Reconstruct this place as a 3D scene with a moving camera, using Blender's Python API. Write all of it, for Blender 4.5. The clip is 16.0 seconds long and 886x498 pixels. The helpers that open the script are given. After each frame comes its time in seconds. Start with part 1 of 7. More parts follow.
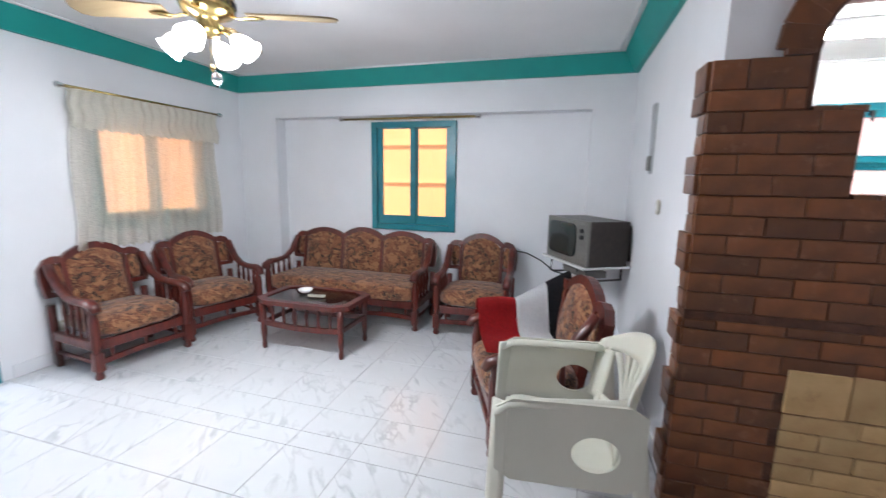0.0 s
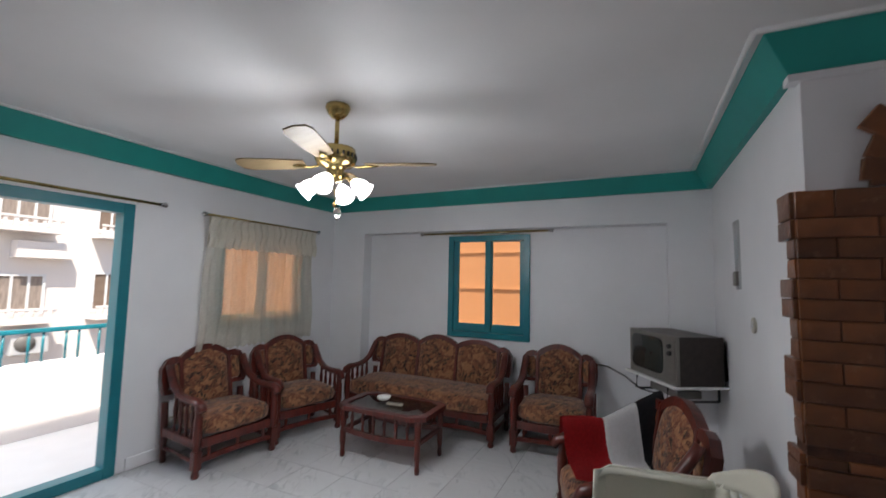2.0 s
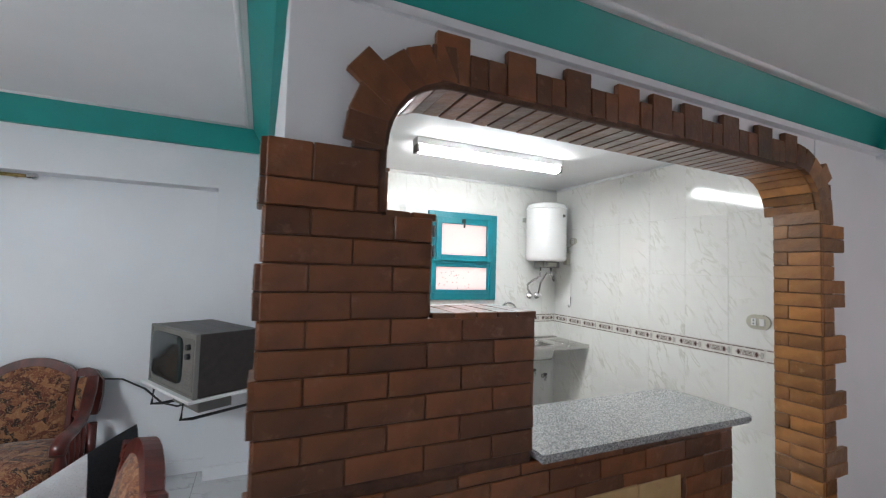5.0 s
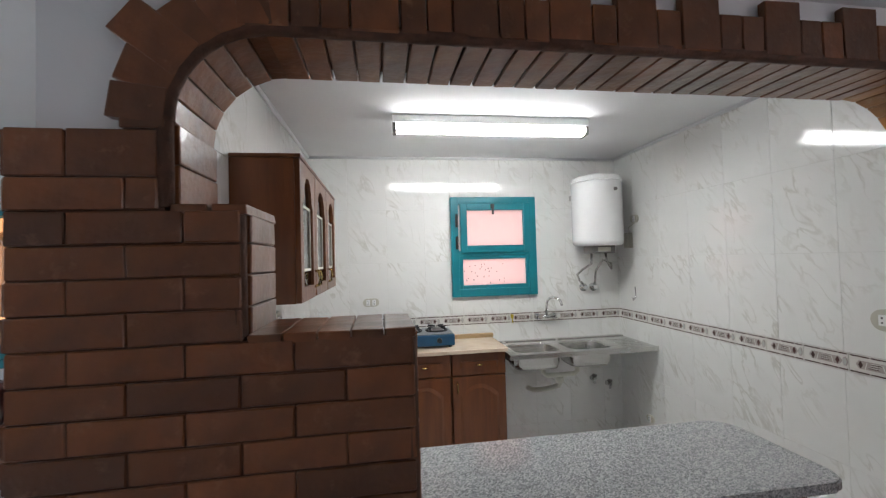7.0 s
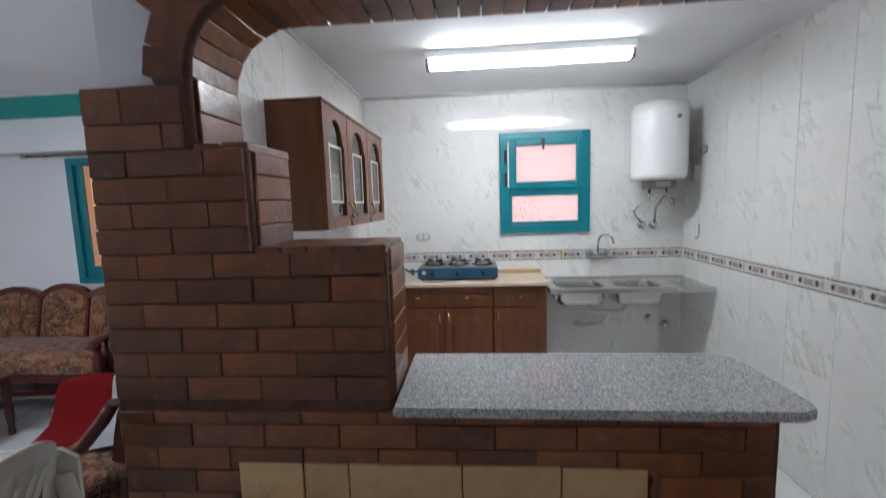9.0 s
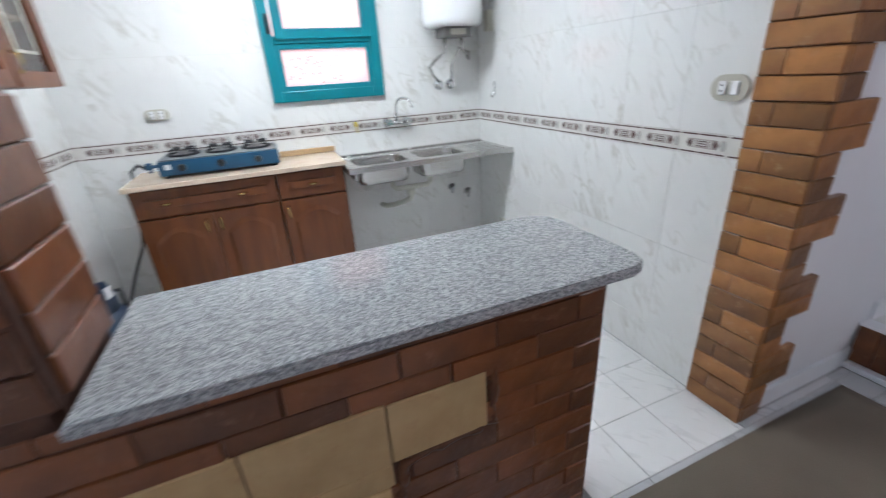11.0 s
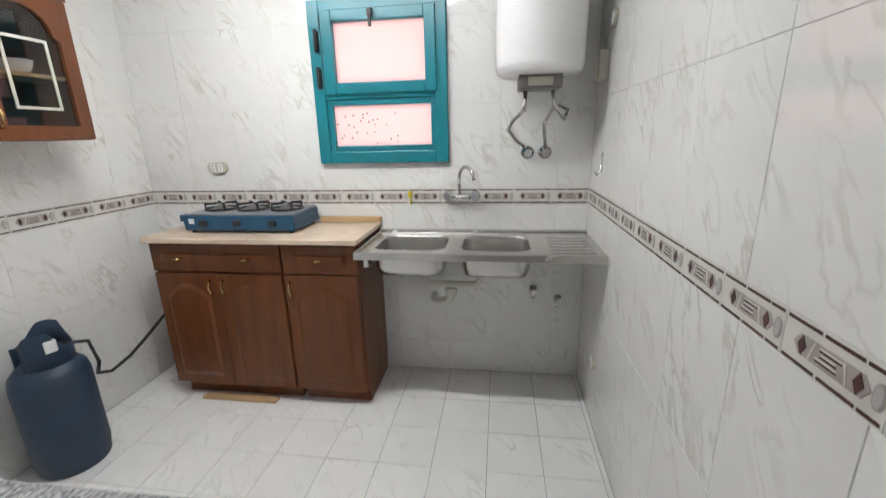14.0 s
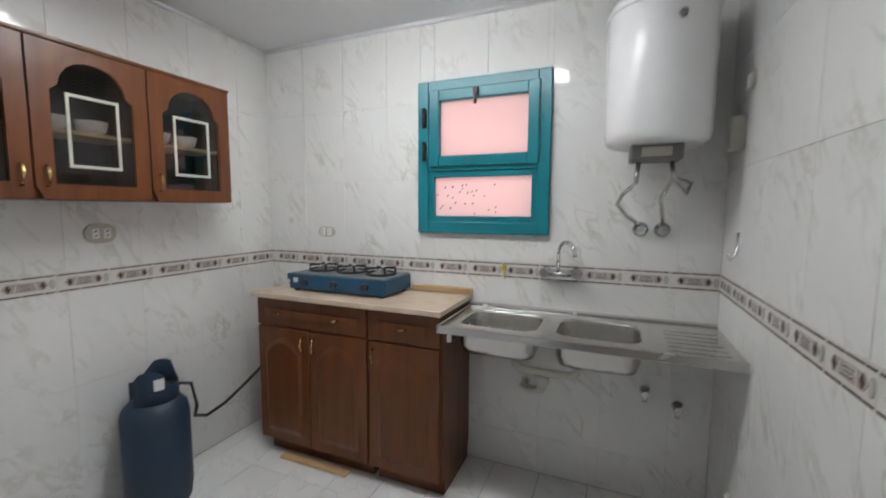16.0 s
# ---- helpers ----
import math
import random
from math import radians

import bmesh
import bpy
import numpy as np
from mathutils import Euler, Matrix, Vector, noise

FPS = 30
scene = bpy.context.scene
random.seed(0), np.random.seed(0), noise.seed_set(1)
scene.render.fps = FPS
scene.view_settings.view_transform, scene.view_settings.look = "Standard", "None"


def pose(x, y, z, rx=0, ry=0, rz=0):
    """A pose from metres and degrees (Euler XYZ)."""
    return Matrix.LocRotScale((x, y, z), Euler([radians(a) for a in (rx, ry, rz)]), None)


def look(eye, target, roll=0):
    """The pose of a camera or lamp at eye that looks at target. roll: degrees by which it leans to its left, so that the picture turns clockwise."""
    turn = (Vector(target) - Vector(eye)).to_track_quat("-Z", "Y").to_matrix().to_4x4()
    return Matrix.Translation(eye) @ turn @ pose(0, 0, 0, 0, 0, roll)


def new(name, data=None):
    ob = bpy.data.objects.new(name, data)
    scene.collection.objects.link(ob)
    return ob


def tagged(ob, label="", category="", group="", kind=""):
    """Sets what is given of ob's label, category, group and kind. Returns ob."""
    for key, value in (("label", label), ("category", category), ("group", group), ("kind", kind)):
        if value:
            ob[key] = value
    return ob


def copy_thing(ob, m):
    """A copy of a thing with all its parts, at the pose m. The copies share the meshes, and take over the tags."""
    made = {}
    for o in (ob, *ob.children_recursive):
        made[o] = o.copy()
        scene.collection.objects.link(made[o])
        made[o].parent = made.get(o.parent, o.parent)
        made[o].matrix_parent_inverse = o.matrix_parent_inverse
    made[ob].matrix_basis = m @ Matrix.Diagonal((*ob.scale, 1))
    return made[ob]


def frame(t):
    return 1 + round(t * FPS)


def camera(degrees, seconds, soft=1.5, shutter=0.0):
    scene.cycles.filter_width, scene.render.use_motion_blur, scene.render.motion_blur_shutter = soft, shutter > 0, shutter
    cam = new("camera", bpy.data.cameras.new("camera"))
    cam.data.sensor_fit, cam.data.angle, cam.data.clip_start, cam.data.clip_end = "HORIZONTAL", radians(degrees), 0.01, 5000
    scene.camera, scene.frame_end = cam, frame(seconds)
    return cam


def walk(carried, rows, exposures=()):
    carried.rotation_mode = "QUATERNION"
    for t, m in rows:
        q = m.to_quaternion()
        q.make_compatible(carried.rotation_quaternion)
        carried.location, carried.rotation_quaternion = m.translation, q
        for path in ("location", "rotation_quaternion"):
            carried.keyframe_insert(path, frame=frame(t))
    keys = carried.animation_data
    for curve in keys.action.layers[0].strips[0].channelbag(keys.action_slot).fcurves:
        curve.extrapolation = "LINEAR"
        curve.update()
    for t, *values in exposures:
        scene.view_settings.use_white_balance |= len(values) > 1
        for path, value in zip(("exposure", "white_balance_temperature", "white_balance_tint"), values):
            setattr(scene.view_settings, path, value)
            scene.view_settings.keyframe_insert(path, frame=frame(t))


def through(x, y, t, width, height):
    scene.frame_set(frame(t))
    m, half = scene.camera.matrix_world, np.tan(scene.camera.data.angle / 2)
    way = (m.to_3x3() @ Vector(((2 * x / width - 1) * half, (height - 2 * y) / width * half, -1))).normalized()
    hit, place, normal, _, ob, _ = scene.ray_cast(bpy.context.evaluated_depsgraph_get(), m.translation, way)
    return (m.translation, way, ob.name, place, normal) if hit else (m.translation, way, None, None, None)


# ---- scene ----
SKY, SUN, BULB, TUBE, FANW, TUBEW = 0.15, 5.0, 6.5, 16.0, 8.2, 4.2
# watts of the added lamps: kitchen panes, hall window, balcony
PANEW, HALLW, BALCW = 1.25, 8.5, 42.0
LT, LTX, LTY = 0.3625, 0.26, 2.30
cam = camera(94.5, 16.0, soft=1.15, shutter=0.35)
PATH = [
    (0, (1.573, 1.033, 1.375), (1.018, 2.925, 1.042), 1.0),
    (0.5, (1.496, 0.924, 1.345), (0.621, 2.708, 1.116), 1.6),
    (1, (1.404, 0.803, 1.342), (0.405, 2.514, 1.07), 1.5),
    (1.5, (1.479, 0.827, 1.372), (0.48, 2.553, 1.226), -0.3),
    (2, (1.515, 0.859, 1.448), (0.658, 2.659, 1.604), 1.2),
    (2.5, (1.558, 0.921, 1.471), (0.886, 2.784, 1.754), 1.4),
    (3, (1.625, 1.045, 1.473), (1.316, 3.014, 1.643), 0.1),
    (3.5, (1.606, 1.276, 1.462), (1.995, 3.236, 1.548), -0.0),
    (4, (1.618, 1.456, 1.491), (2.423, 3.285, 1.557), 0.2),
    (4.5, (1.773, 1.575, 1.478), (2.664, 3.364, 1.539), -0.4),
    (4.7, (1.883, 1.612, 1.48), (2.752, 3.412, 1.563), 0.3),
    (6.8, (2.777, 1.807, 1.499), (3.112, 3.778, 1.525), -0.5),
    (7, (2.828, 1.815, 1.508), (3.12, 3.793, 1.558), -1.6),
    (7.5, (2.984, 1.846, 1.511), (3.242, 3.823, 1.673), -0.1),
    (8, (3.071, 1.815, 1.528), (3.187, 3.795, 1.785), -0.5),
    (8.5, (3.13, 1.678, 1.511), (2.997, 3.653, 1.798), -0.9),
    (8.7, (3.143, 1.66, 1.488), (2.985, 3.652, 1.579), -1.4),
    (10.8, (3.213, 2.07, 1.339), (3.695, 3.853, 0.571), -3.3),
    (11, (3.274, 2.129, 1.326), (3.95, 3.837, 0.536), -3.5),
    (11.5, (3.53, 2.292, 1.32), (4.499, 3.797, 0.43), -5.9),
    (12, (3.731, 2.433, 1.293), (4.833, 3.789, 0.322), -3.7),
    (12.5, (3.968, 2.619, 1.264), (4.919, 4.073, 0.273), 0.4),
    (13, (4.088, 2.738, 1.278), (4.623, 4.443, 0.379), -0.0),
    (13.5, (4.211, 2.765, 1.313), (4.128, 4.64, 0.621), 0.6),
    (14, (4.291, 2.803, 1.344), (4.024, 4.711, 0.808), -1.4),
    (14.5, (4.295, 2.882, 1.39), (4.021, 4.856, 1.22), -0.4),
    (15, (4.31, 2.901, 1.444), (3.954, 4.868, 1.508), -1.0),
    (15.5, (4.324, 2.885, 1.419), (3.829, 4.823, 1.443), -0.8),
    (16, (4.321, 2.939, 1.332), (3.556, 4.777, 1.141), 0.3),
]
EXPOSURES = [(0, 1.75, 6250, 11), (0.5, 1.05, 6400, 11), (1, 0.5, 6550, 12), (1.5, 0.42, 6550, 12), (2, 0.45, 6600, 12), (2.5, 0.8, 6500, 10), (3, 1.15, 6450, 10), (3.5, 1.25, 6500, 11), (4, 1.45, 6400, 9), (4.7, 1.42, 6250, 7), (7, 0.9, 6350, 9), (8.5, 0.9, 6050, 10), (11, 1.55, 5750, 8), (11.5, 1.65, 5850, 8), (12, 1.8, 6000, 8), (12.5, 1.7, 6000, 6), (13, 1.65, 6050, 4), (13.5, 1.5, 6250, 8), (14, 1.2, 6400, 10), (14.5, 1.1, 6300, 10), (15, 0.71, 6250, 10), (16, 0.68, 6250, 10)]
walk(cam, [(t, look(eye, target, roll)) for t, eye, target, roll in PATH], EXPOSURES)

# ---- world, sun, lamps ----
world = bpy.data.worlds.new("sky")
scene.world = world
world.use_nodes = True
_n = world.node_tree.nodes
_sky = _n.new("ShaderNodeTexSky")
_sky.sky_type, _sky.sun_disc = "NISHITA", False
_sky.sun_elevation, _sky.sun_rotation = radians(58), radians(127)
world.node_tree.links.new(_sky.outputs[0], _n["Background"].inputs[0])
_n["Background"].inputs[1].default_value = SKY
_sun = bpy.data.lights.new("sun", "SUN")
_sun.energy, _sun.angle, _sun.color = SUN, radians(0.5), (1.0, 0.93, 0.82)
sun = new("sun", _sun)
sun.matrix_world = look((0, 0, 30), (-12.7, 9.55, 30 - 25.4))


def lamp_point(name, p, watts, color, r):
    d = bpy.data.lights.new(name, "POINT")
    d.energy, d.color, d.shadow_soft_size = watts, color, r
    o = new(name, d)
    o.location = p
    return o


def lamp_spot(name, p, target, watts, color, r, cone, blend):
    d = bpy.data.lights.new(name, "SPOT")
    d.energy, d.color, d.shadow_soft_size, d.spot_size, d.spot_blend = watts, color, r, radians(cone), blend
    o = new(name, d)
    o.matrix_world = look(p, target)
    return o


def lamp_area(name, m, sx, sy, watts, color):
    d = bpy.data.lights.new(name, "AREA")
    d.shape, d.size, d.size_y, d.energy, d.color = "RECTANGLE", sx, sy, watts, color
    o = new(name, d)
    o.matrix_world = m
    return o


# ---- mesh helpers ----
def bm_new():
    return bmesh.new()


def box(bm, x0, x1, y0, y1, z0, z1, bev=0.0, m=None, mi=0, seg=2):
    """A box, its edges rounded by bev."""
    r = bmesh.ops.create_cube(bm, size=1.0)
    vs = r["verts"]
    bmesh.ops.scale(bm, vec=(x1 - x0, y1 - y0, z1 - z0), verts=vs)
    bmesh.ops.translate(bm, vec=((x0 + x1) / 2, (y0 + y1) / 2, (z0 + z1) / 2), verts=vs)
    faces = set(f for v in vs for f in v.link_faces)
    if bev > 0:
        es = list(set(e for v in vs for e in v.link_edges))
        r2 = bmesh.ops.bevel(bm, geom=es, offset=bev, segments=seg, affect="EDGES", profile=0.5)
        vs = list(set(r2["verts"]) | set(v for v in vs if v.is_valid))
        faces = set(f for v in vs for f in v.link_faces)
    for f in faces:
        f.material_index = mi
    if m is not None:
        bmesh.ops.transform(bm, matrix=m, verts=list(vs))
    return vs


def ring_pts(c, d, up, r, seg, sx=1.0, sy=1.0):
    d = d.normalized()
    a = d.cross(up)
    if a.length < 1e-4:
        a = d.cross(Vector((1, 0, 0)))
    a.normalize()
    b = a.cross(d).normalized()
    return [c + a * (math.cos(2 * math.pi * i / seg) * r * sx) + b * (math.sin(2 * math.pi * i / seg) * r * sy) for i in range(seg)]


def tube(bm, pts, r, seg=10, sx=1.0, sy=1.0, mi=0, caps=True, up=(0, 0, 1), closed=False):
    """A rod along pts; r: one radius or one for each point; sx, sy flatten its section."""
    P = [Vector(p) for p in pts]
    n = len(P)
    R = r if isinstance(r, (list, tuple)) else [r] * n
    rows = []
    for i in range(n):
        if closed:
            d = P[(i + 1) % n] - P[i - 1]
        else:
            d = P[min(i + 1, n - 1)] - P[max(i - 1, 0)]
        rows.append([bm.verts.new(p) for p in ring_pts(P[i], d, Vector(up), R[i], seg, sx, sy)])
    last = n if closed else n - 1
    for i in range(last):
        a, b = rows[i], rows[(i + 1) % n]
        for k in range(seg):
            f = bm.faces.new((a[k], a[(k + 1) % seg], b[(k + 1) % seg], b[k]))
            f.smooth, f.material_index = True, mi
    if caps and not closed:
        for row in (rows[0], rows[-1]):
            f = bm.faces.new(row)
            f.material_index = mi
    return rows


def lathe(bm, prof, c=(0, 0, 0), seg=16, mi=0, smooth=True):
    """Turns a profile of (radius, height) round the z axis through c."""
    rows = []
    for r, z in prof:
        rows.append([bm.verts.new((c[0] + max(r, 1e-4) * math.cos(2 * math.pi * k / seg), c[1] + max(r, 1e-4) * math.sin(2 * math.pi * k / seg), c[2] + z)) for k in range(seg)])
    for a, b in zip(rows, rows[1:]):
        for k in range(seg):
            f = bm.faces.new((a[k], a[(k + 1) % seg], b[(k + 1) % seg], b[k]))
            f.smooth, f.material_index = smooth, mi
    for row in (rows[0], rows[-1]):
        f = bm.faces.new(row)
        f.material_index = mi


def prism(bm, pts, axis, a, b, mi=0, smooth=False):
    """A polygon of 2D points, drawn out along an axis from a to b. x: (y, z), y: (x, z), z: (x, y)."""
    def at(p, v):
        return {"x": (v, p[0], p[1]), "y": (p[0], v, p[1]), "z": (p[0], p[1], v)}[axis]
    va = [bm.verts.new(at(p, a)) for p in pts]
    vb = [bm.verts.new(at(p, b)) for p in pts]
    n = len(pts)
    for i in range(n):
        f = bm.faces.new((va[i], va[(i + 1) % n], vb[(i + 1) % n], vb[i]))
        f.material_index, f.smooth = mi, smooth
    for v in (va, vb):
        f = bm.faces.new(v)
        f.material_index = mi
    return va + vb


def strip(bm, outer, inner, axis, a, b, mi=0):
    """A band between two lines of equal length, drawn out along an axis."""
    def at(p, v):
        return {"x": (v, p[0], p[1]), "y": (p[0], v, p[1]), "z": (p[0], p[1], v)}[axis]
    n = len(outer)
    loop = abs(outer[0][0] - outer[-1][0]) + abs(outer[0][1] - outer[-1][1]) < 1e-6
    m = n - 1 if loop else n
    rows = [[bm.verts.new(at(p, v)) for p in line[:m]] for line, v in ((outer, a), (inner, a), (inner, b), (outer, b))]
    for i in range(n - 1):
        k = (i + 1) % m
        for r, s in ((0, 1), (1, 2), (2, 3), (3, 0)):
            f = bm.faces.new((rows[r][i], rows[r][k], rows[s][k], rows[s][i]))
            f.material_index = mi
    if not loop:
        bm.faces.new([r[0] for r in rows])
        bm.faces.new([r[-1] for r in rows])


def cushion(bm, x0, x1, y0, y1, z0, z1, e=0.35, nu=24, nv=12, crown=0.0, mi=0):
    """A stuffed pad: a rounded block with soft edges."""
    cx, cy, cz = (x0 + x1) / 2, (y0 + y1) / 2, (z0 + z1) / 2
    ax, ay, az = (x1 - x0) / 2, (y1 - y0) / 2, (z1 - z0) / 2

    def s(v, p):
        return math.copysign(abs(v) ** p, v)
    rows = []
    for j in range(nv + 1):
        ph = -math.pi / 2 + math.pi * j / nv
        row = []
        for i in range(nu):
            th = 2 * math.pi * i / nu
            x, y, z = s(math.cos(ph), e) * s(math.cos(th), e), s(math.cos(ph), e) * s(math.sin(th), e), s(math.sin(ph), e * 1.6)
            row.append(bm.verts.new((cx + ax * x, cy + ay * y, cz + az * z + (crown * (1 - x * x) * (1 - y * y) if z > 0 else 0))))
        rows.append(row)
    for j in range(nv):
        for i in range(nu):
            f = bm.faces.new((rows[j][i], rows[j][(i + 1) % nu], rows[j + 1][(i + 1) % nu], rows[j + 1][i]))
            f.smooth, f.material_index = True, mi
    bmesh.ops.remove_doubles(bm, verts=[v for r in (rows[0], rows[-1]) for v in r], dist=1e-4)


def mesh_of(bm, mats, name):
    bmesh.ops.recalc_face_normals(bm, faces=bm.faces)
    me = bpy.data.meshes.new(name)
    bm.to_mesh(me)
    bm.free()
    for m in (mats if isinstance(mats, (list, tuple)) else [mats]):
        me.materials.append(m)
    return me


def part(name, bm, mats, parent, label="", kind=""):
    ob = new(name, mesh_of(bm, mats, name))
    ob.parent = parent
    return tagged(ob, label, kind=kind)


def single(name, bm, mats, label, category, group="", kind="", m=None):
    ob = new(name, mesh_of(bm, mats, name))
    if m is not None:
        ob.matrix_world = m
    return tagged(ob, label, category, group, kind)


def thing(name, label, category, m=None, group="", kind=""):
    ob = new(name)
    ob.empty_display_size = 0.1
    if m is not None:
        ob.matrix_basis = m
    return tagged(ob, label, category, group, kind)


def arc(cx, cy, r, a0, a1, n):
    return [(cx + r * math.cos(radians(a0 + (a1 - a0) * i / n)), cy + r * math.sin(radians(a0 + (a1 - a0) * i / n))) for i in range(n + 1)]


# ---- materials ----
def mat(name, c1, c2=None, rough=0.5, metal=0.0, scale=8.0, detail=4.0, bump=0.0, bscale=60.0, rvar=0.0, per_object=0.0, coat=0.0, spec=0.5, stretch=(1, 1, 1), stain=0.0, scuff=None):
    """A plain surface with grain at two scales."""
    m = bpy.data.materials.new(name)
    m.use_nodes = True
    nt = m.node_tree
    b = nt.nodes["Principled BSDF"]
    c2 = c2 or tuple(v * 0.85 for v in c1)
    tc = nt.nodes.new("ShaderNodeTexCoord")
    mp = nt.nodes.new("ShaderNodeMapping")
    mp.inputs["Scale"].default_value = stretch
    nt.links.new(tc.outputs["Object"], mp.inputs[0])
    no = nt.nodes.new("ShaderNodeTexNoise")
    no.inputs["Scale"].default_value, no.inputs["Detail"].default_value = scale, detail
    nt.links.new(mp.outputs[0], no.inputs["Vector"])
    mx = nt.nodes.new("ShaderNodeMix")
    mx.data_type = "RGBA"
    mx.inputs[6].default_value, mx.inputs[7].default_value = (*c1, 1), (*c2, 1)
    rp = nt.nodes.new("ShaderNodeValToRGB")
    rp.color_ramp.elements[0].position, rp.color_ramp.elements[1].position = 0.3, 0.7
    nt.links.new(no.outputs[0], rp.inputs[0])
    nt.links.new(rp.outputs[0], mx.inputs[0])
    out = mx.outputs[2]
    if per_object:
        oi = nt.nodes.new("ShaderNodeObjectInfo")
        ge = nt.nodes.new("ShaderNodeNewGeometry")
        ad = nt.nodes.new("ShaderNodeMath")
        ad.operation = "ADD"
        nt.links.new(oi.outputs["Random"], ad.inputs[0])
        nt.links.new(ge.outputs["Random Per Island"], ad.inputs[1])
        fr = nt.nodes.new("ShaderNodeMath")
        fr.operation = "FRACT"
        nt.links.new(ad.outputs[0], fr.inputs[0])
        mr = nt.nodes.new("ShaderNodeMapRange")
        mr.inputs[3].default_value, mr.inputs[4].default_value = 1 - per_object, 1 + per_object
        nt.links.new(fr.outputs[0], mr.inputs[0])
        hs = nt.nodes.new("ShaderNodeHueSaturation")
        nt.links.new(mr.outputs[0], hs.inputs["Value"])
        nt.links.new(out, hs.inputs["Color"])
        out = hs.outputs[0]
    if stain:
        n3 = nt.nodes.new("ShaderNodeTexNoise")
        n3.inputs["Scale"].default_value, n3.inputs["Detail"].default_value = 1.3, 6.0
        nt.links.new(tc.outputs["Object"], n3.inputs["Vector"])
        m3 = nt.nodes.new("ShaderNodeMapRange")
        m3.inputs[1].default_value, m3.inputs[2].default_value = 0.35, 0.65
        m3.inputs[3].default_value, m3.inputs[4].default_value = 1 - stain, 1.0
        nt.links.new(n3.outputs[0], m3.inputs[0])
        h3 = nt.nodes.new("ShaderNodeHueSaturation")
        nt.links.new(m3.outputs[0], h3.inputs["Value"])
        nt.links.new(out, h3.inputs["Color"])
        out = h3.outputs[0]
    if scuff:
        n7 = nt.nodes.new("ShaderNodeTexNoise")
        n7.inputs["Scale"].default_value, n7.inputs["Detail"].default_value, n7.inputs["Roughness"].default_value = 16.0, 8.0, 0.7
        ge7 = nt.nodes.new("ShaderNodeNewGeometry")
        nt.links.new(ge7.outputs["Position"], n7.inputs["Vector"])
        m7 = nt.nodes.new("ShaderNodeMapRange")
        m7.inputs[1].default_value, m7.inputs[2].default_value, m7.inputs[4].default_value = 0.58, 0.72, 0.6
        nt.links.new(n7.outputs[0], m7.inputs[0])
        x7 = nt.nodes.new("ShaderNodeMix")
        x7.data_type = "RGBA"
        x7.inputs[7].default_value = (*scuff, 1)
        nt.links.new(m7.outputs[0], x7.inputs[0])
        nt.links.new(out, x7.inputs[6])
        out = x7.outputs[2]
    nt.links.new(out, b.inputs["Base Color"])
    b.inputs["Roughness"].default_value, b.inputs["Metallic"].default_value = rough, metal
    b.inputs["Specular IOR Level"].default_value = spec
    b.inputs["Coat Weight"].default_value = coat
    b.inputs["Coat Roughness"].default_value = 0.16
    if rvar:
        m2 = nt.nodes.new("ShaderNodeMapRange")
        m2.inputs[3].default_value, m2.inputs[4].default_value = rough - rvar, rough + rvar
        nt.links.new(no.outputs[0], m2.inputs[0])
        nt.links.new(m2.outputs[0], b.inputs["Roughness"])
    if bump:
        n2 = nt.nodes.new("ShaderNodeTexNoise")
        n2.inputs["Scale"].default_value, n2.inputs["Detail"].default_value = bscale, 5.0
        nt.links.new(mp.outputs[0], n2.inputs["Vector"])
        bp = nt.nodes.new("ShaderNodeBump")
        bp.inputs["Strength"].default_value, bp.inputs["Distance"].default_value = bump, 0.01
        nt.links.new(n2.outputs[0], bp.inputs["Height"])
        nt.links.new(bp.outputs[0], b.inputs["Normal"])
        if coat:
            nt.links.new(bp.outputs[0], b.inputs["Coat Normal"])
    return m


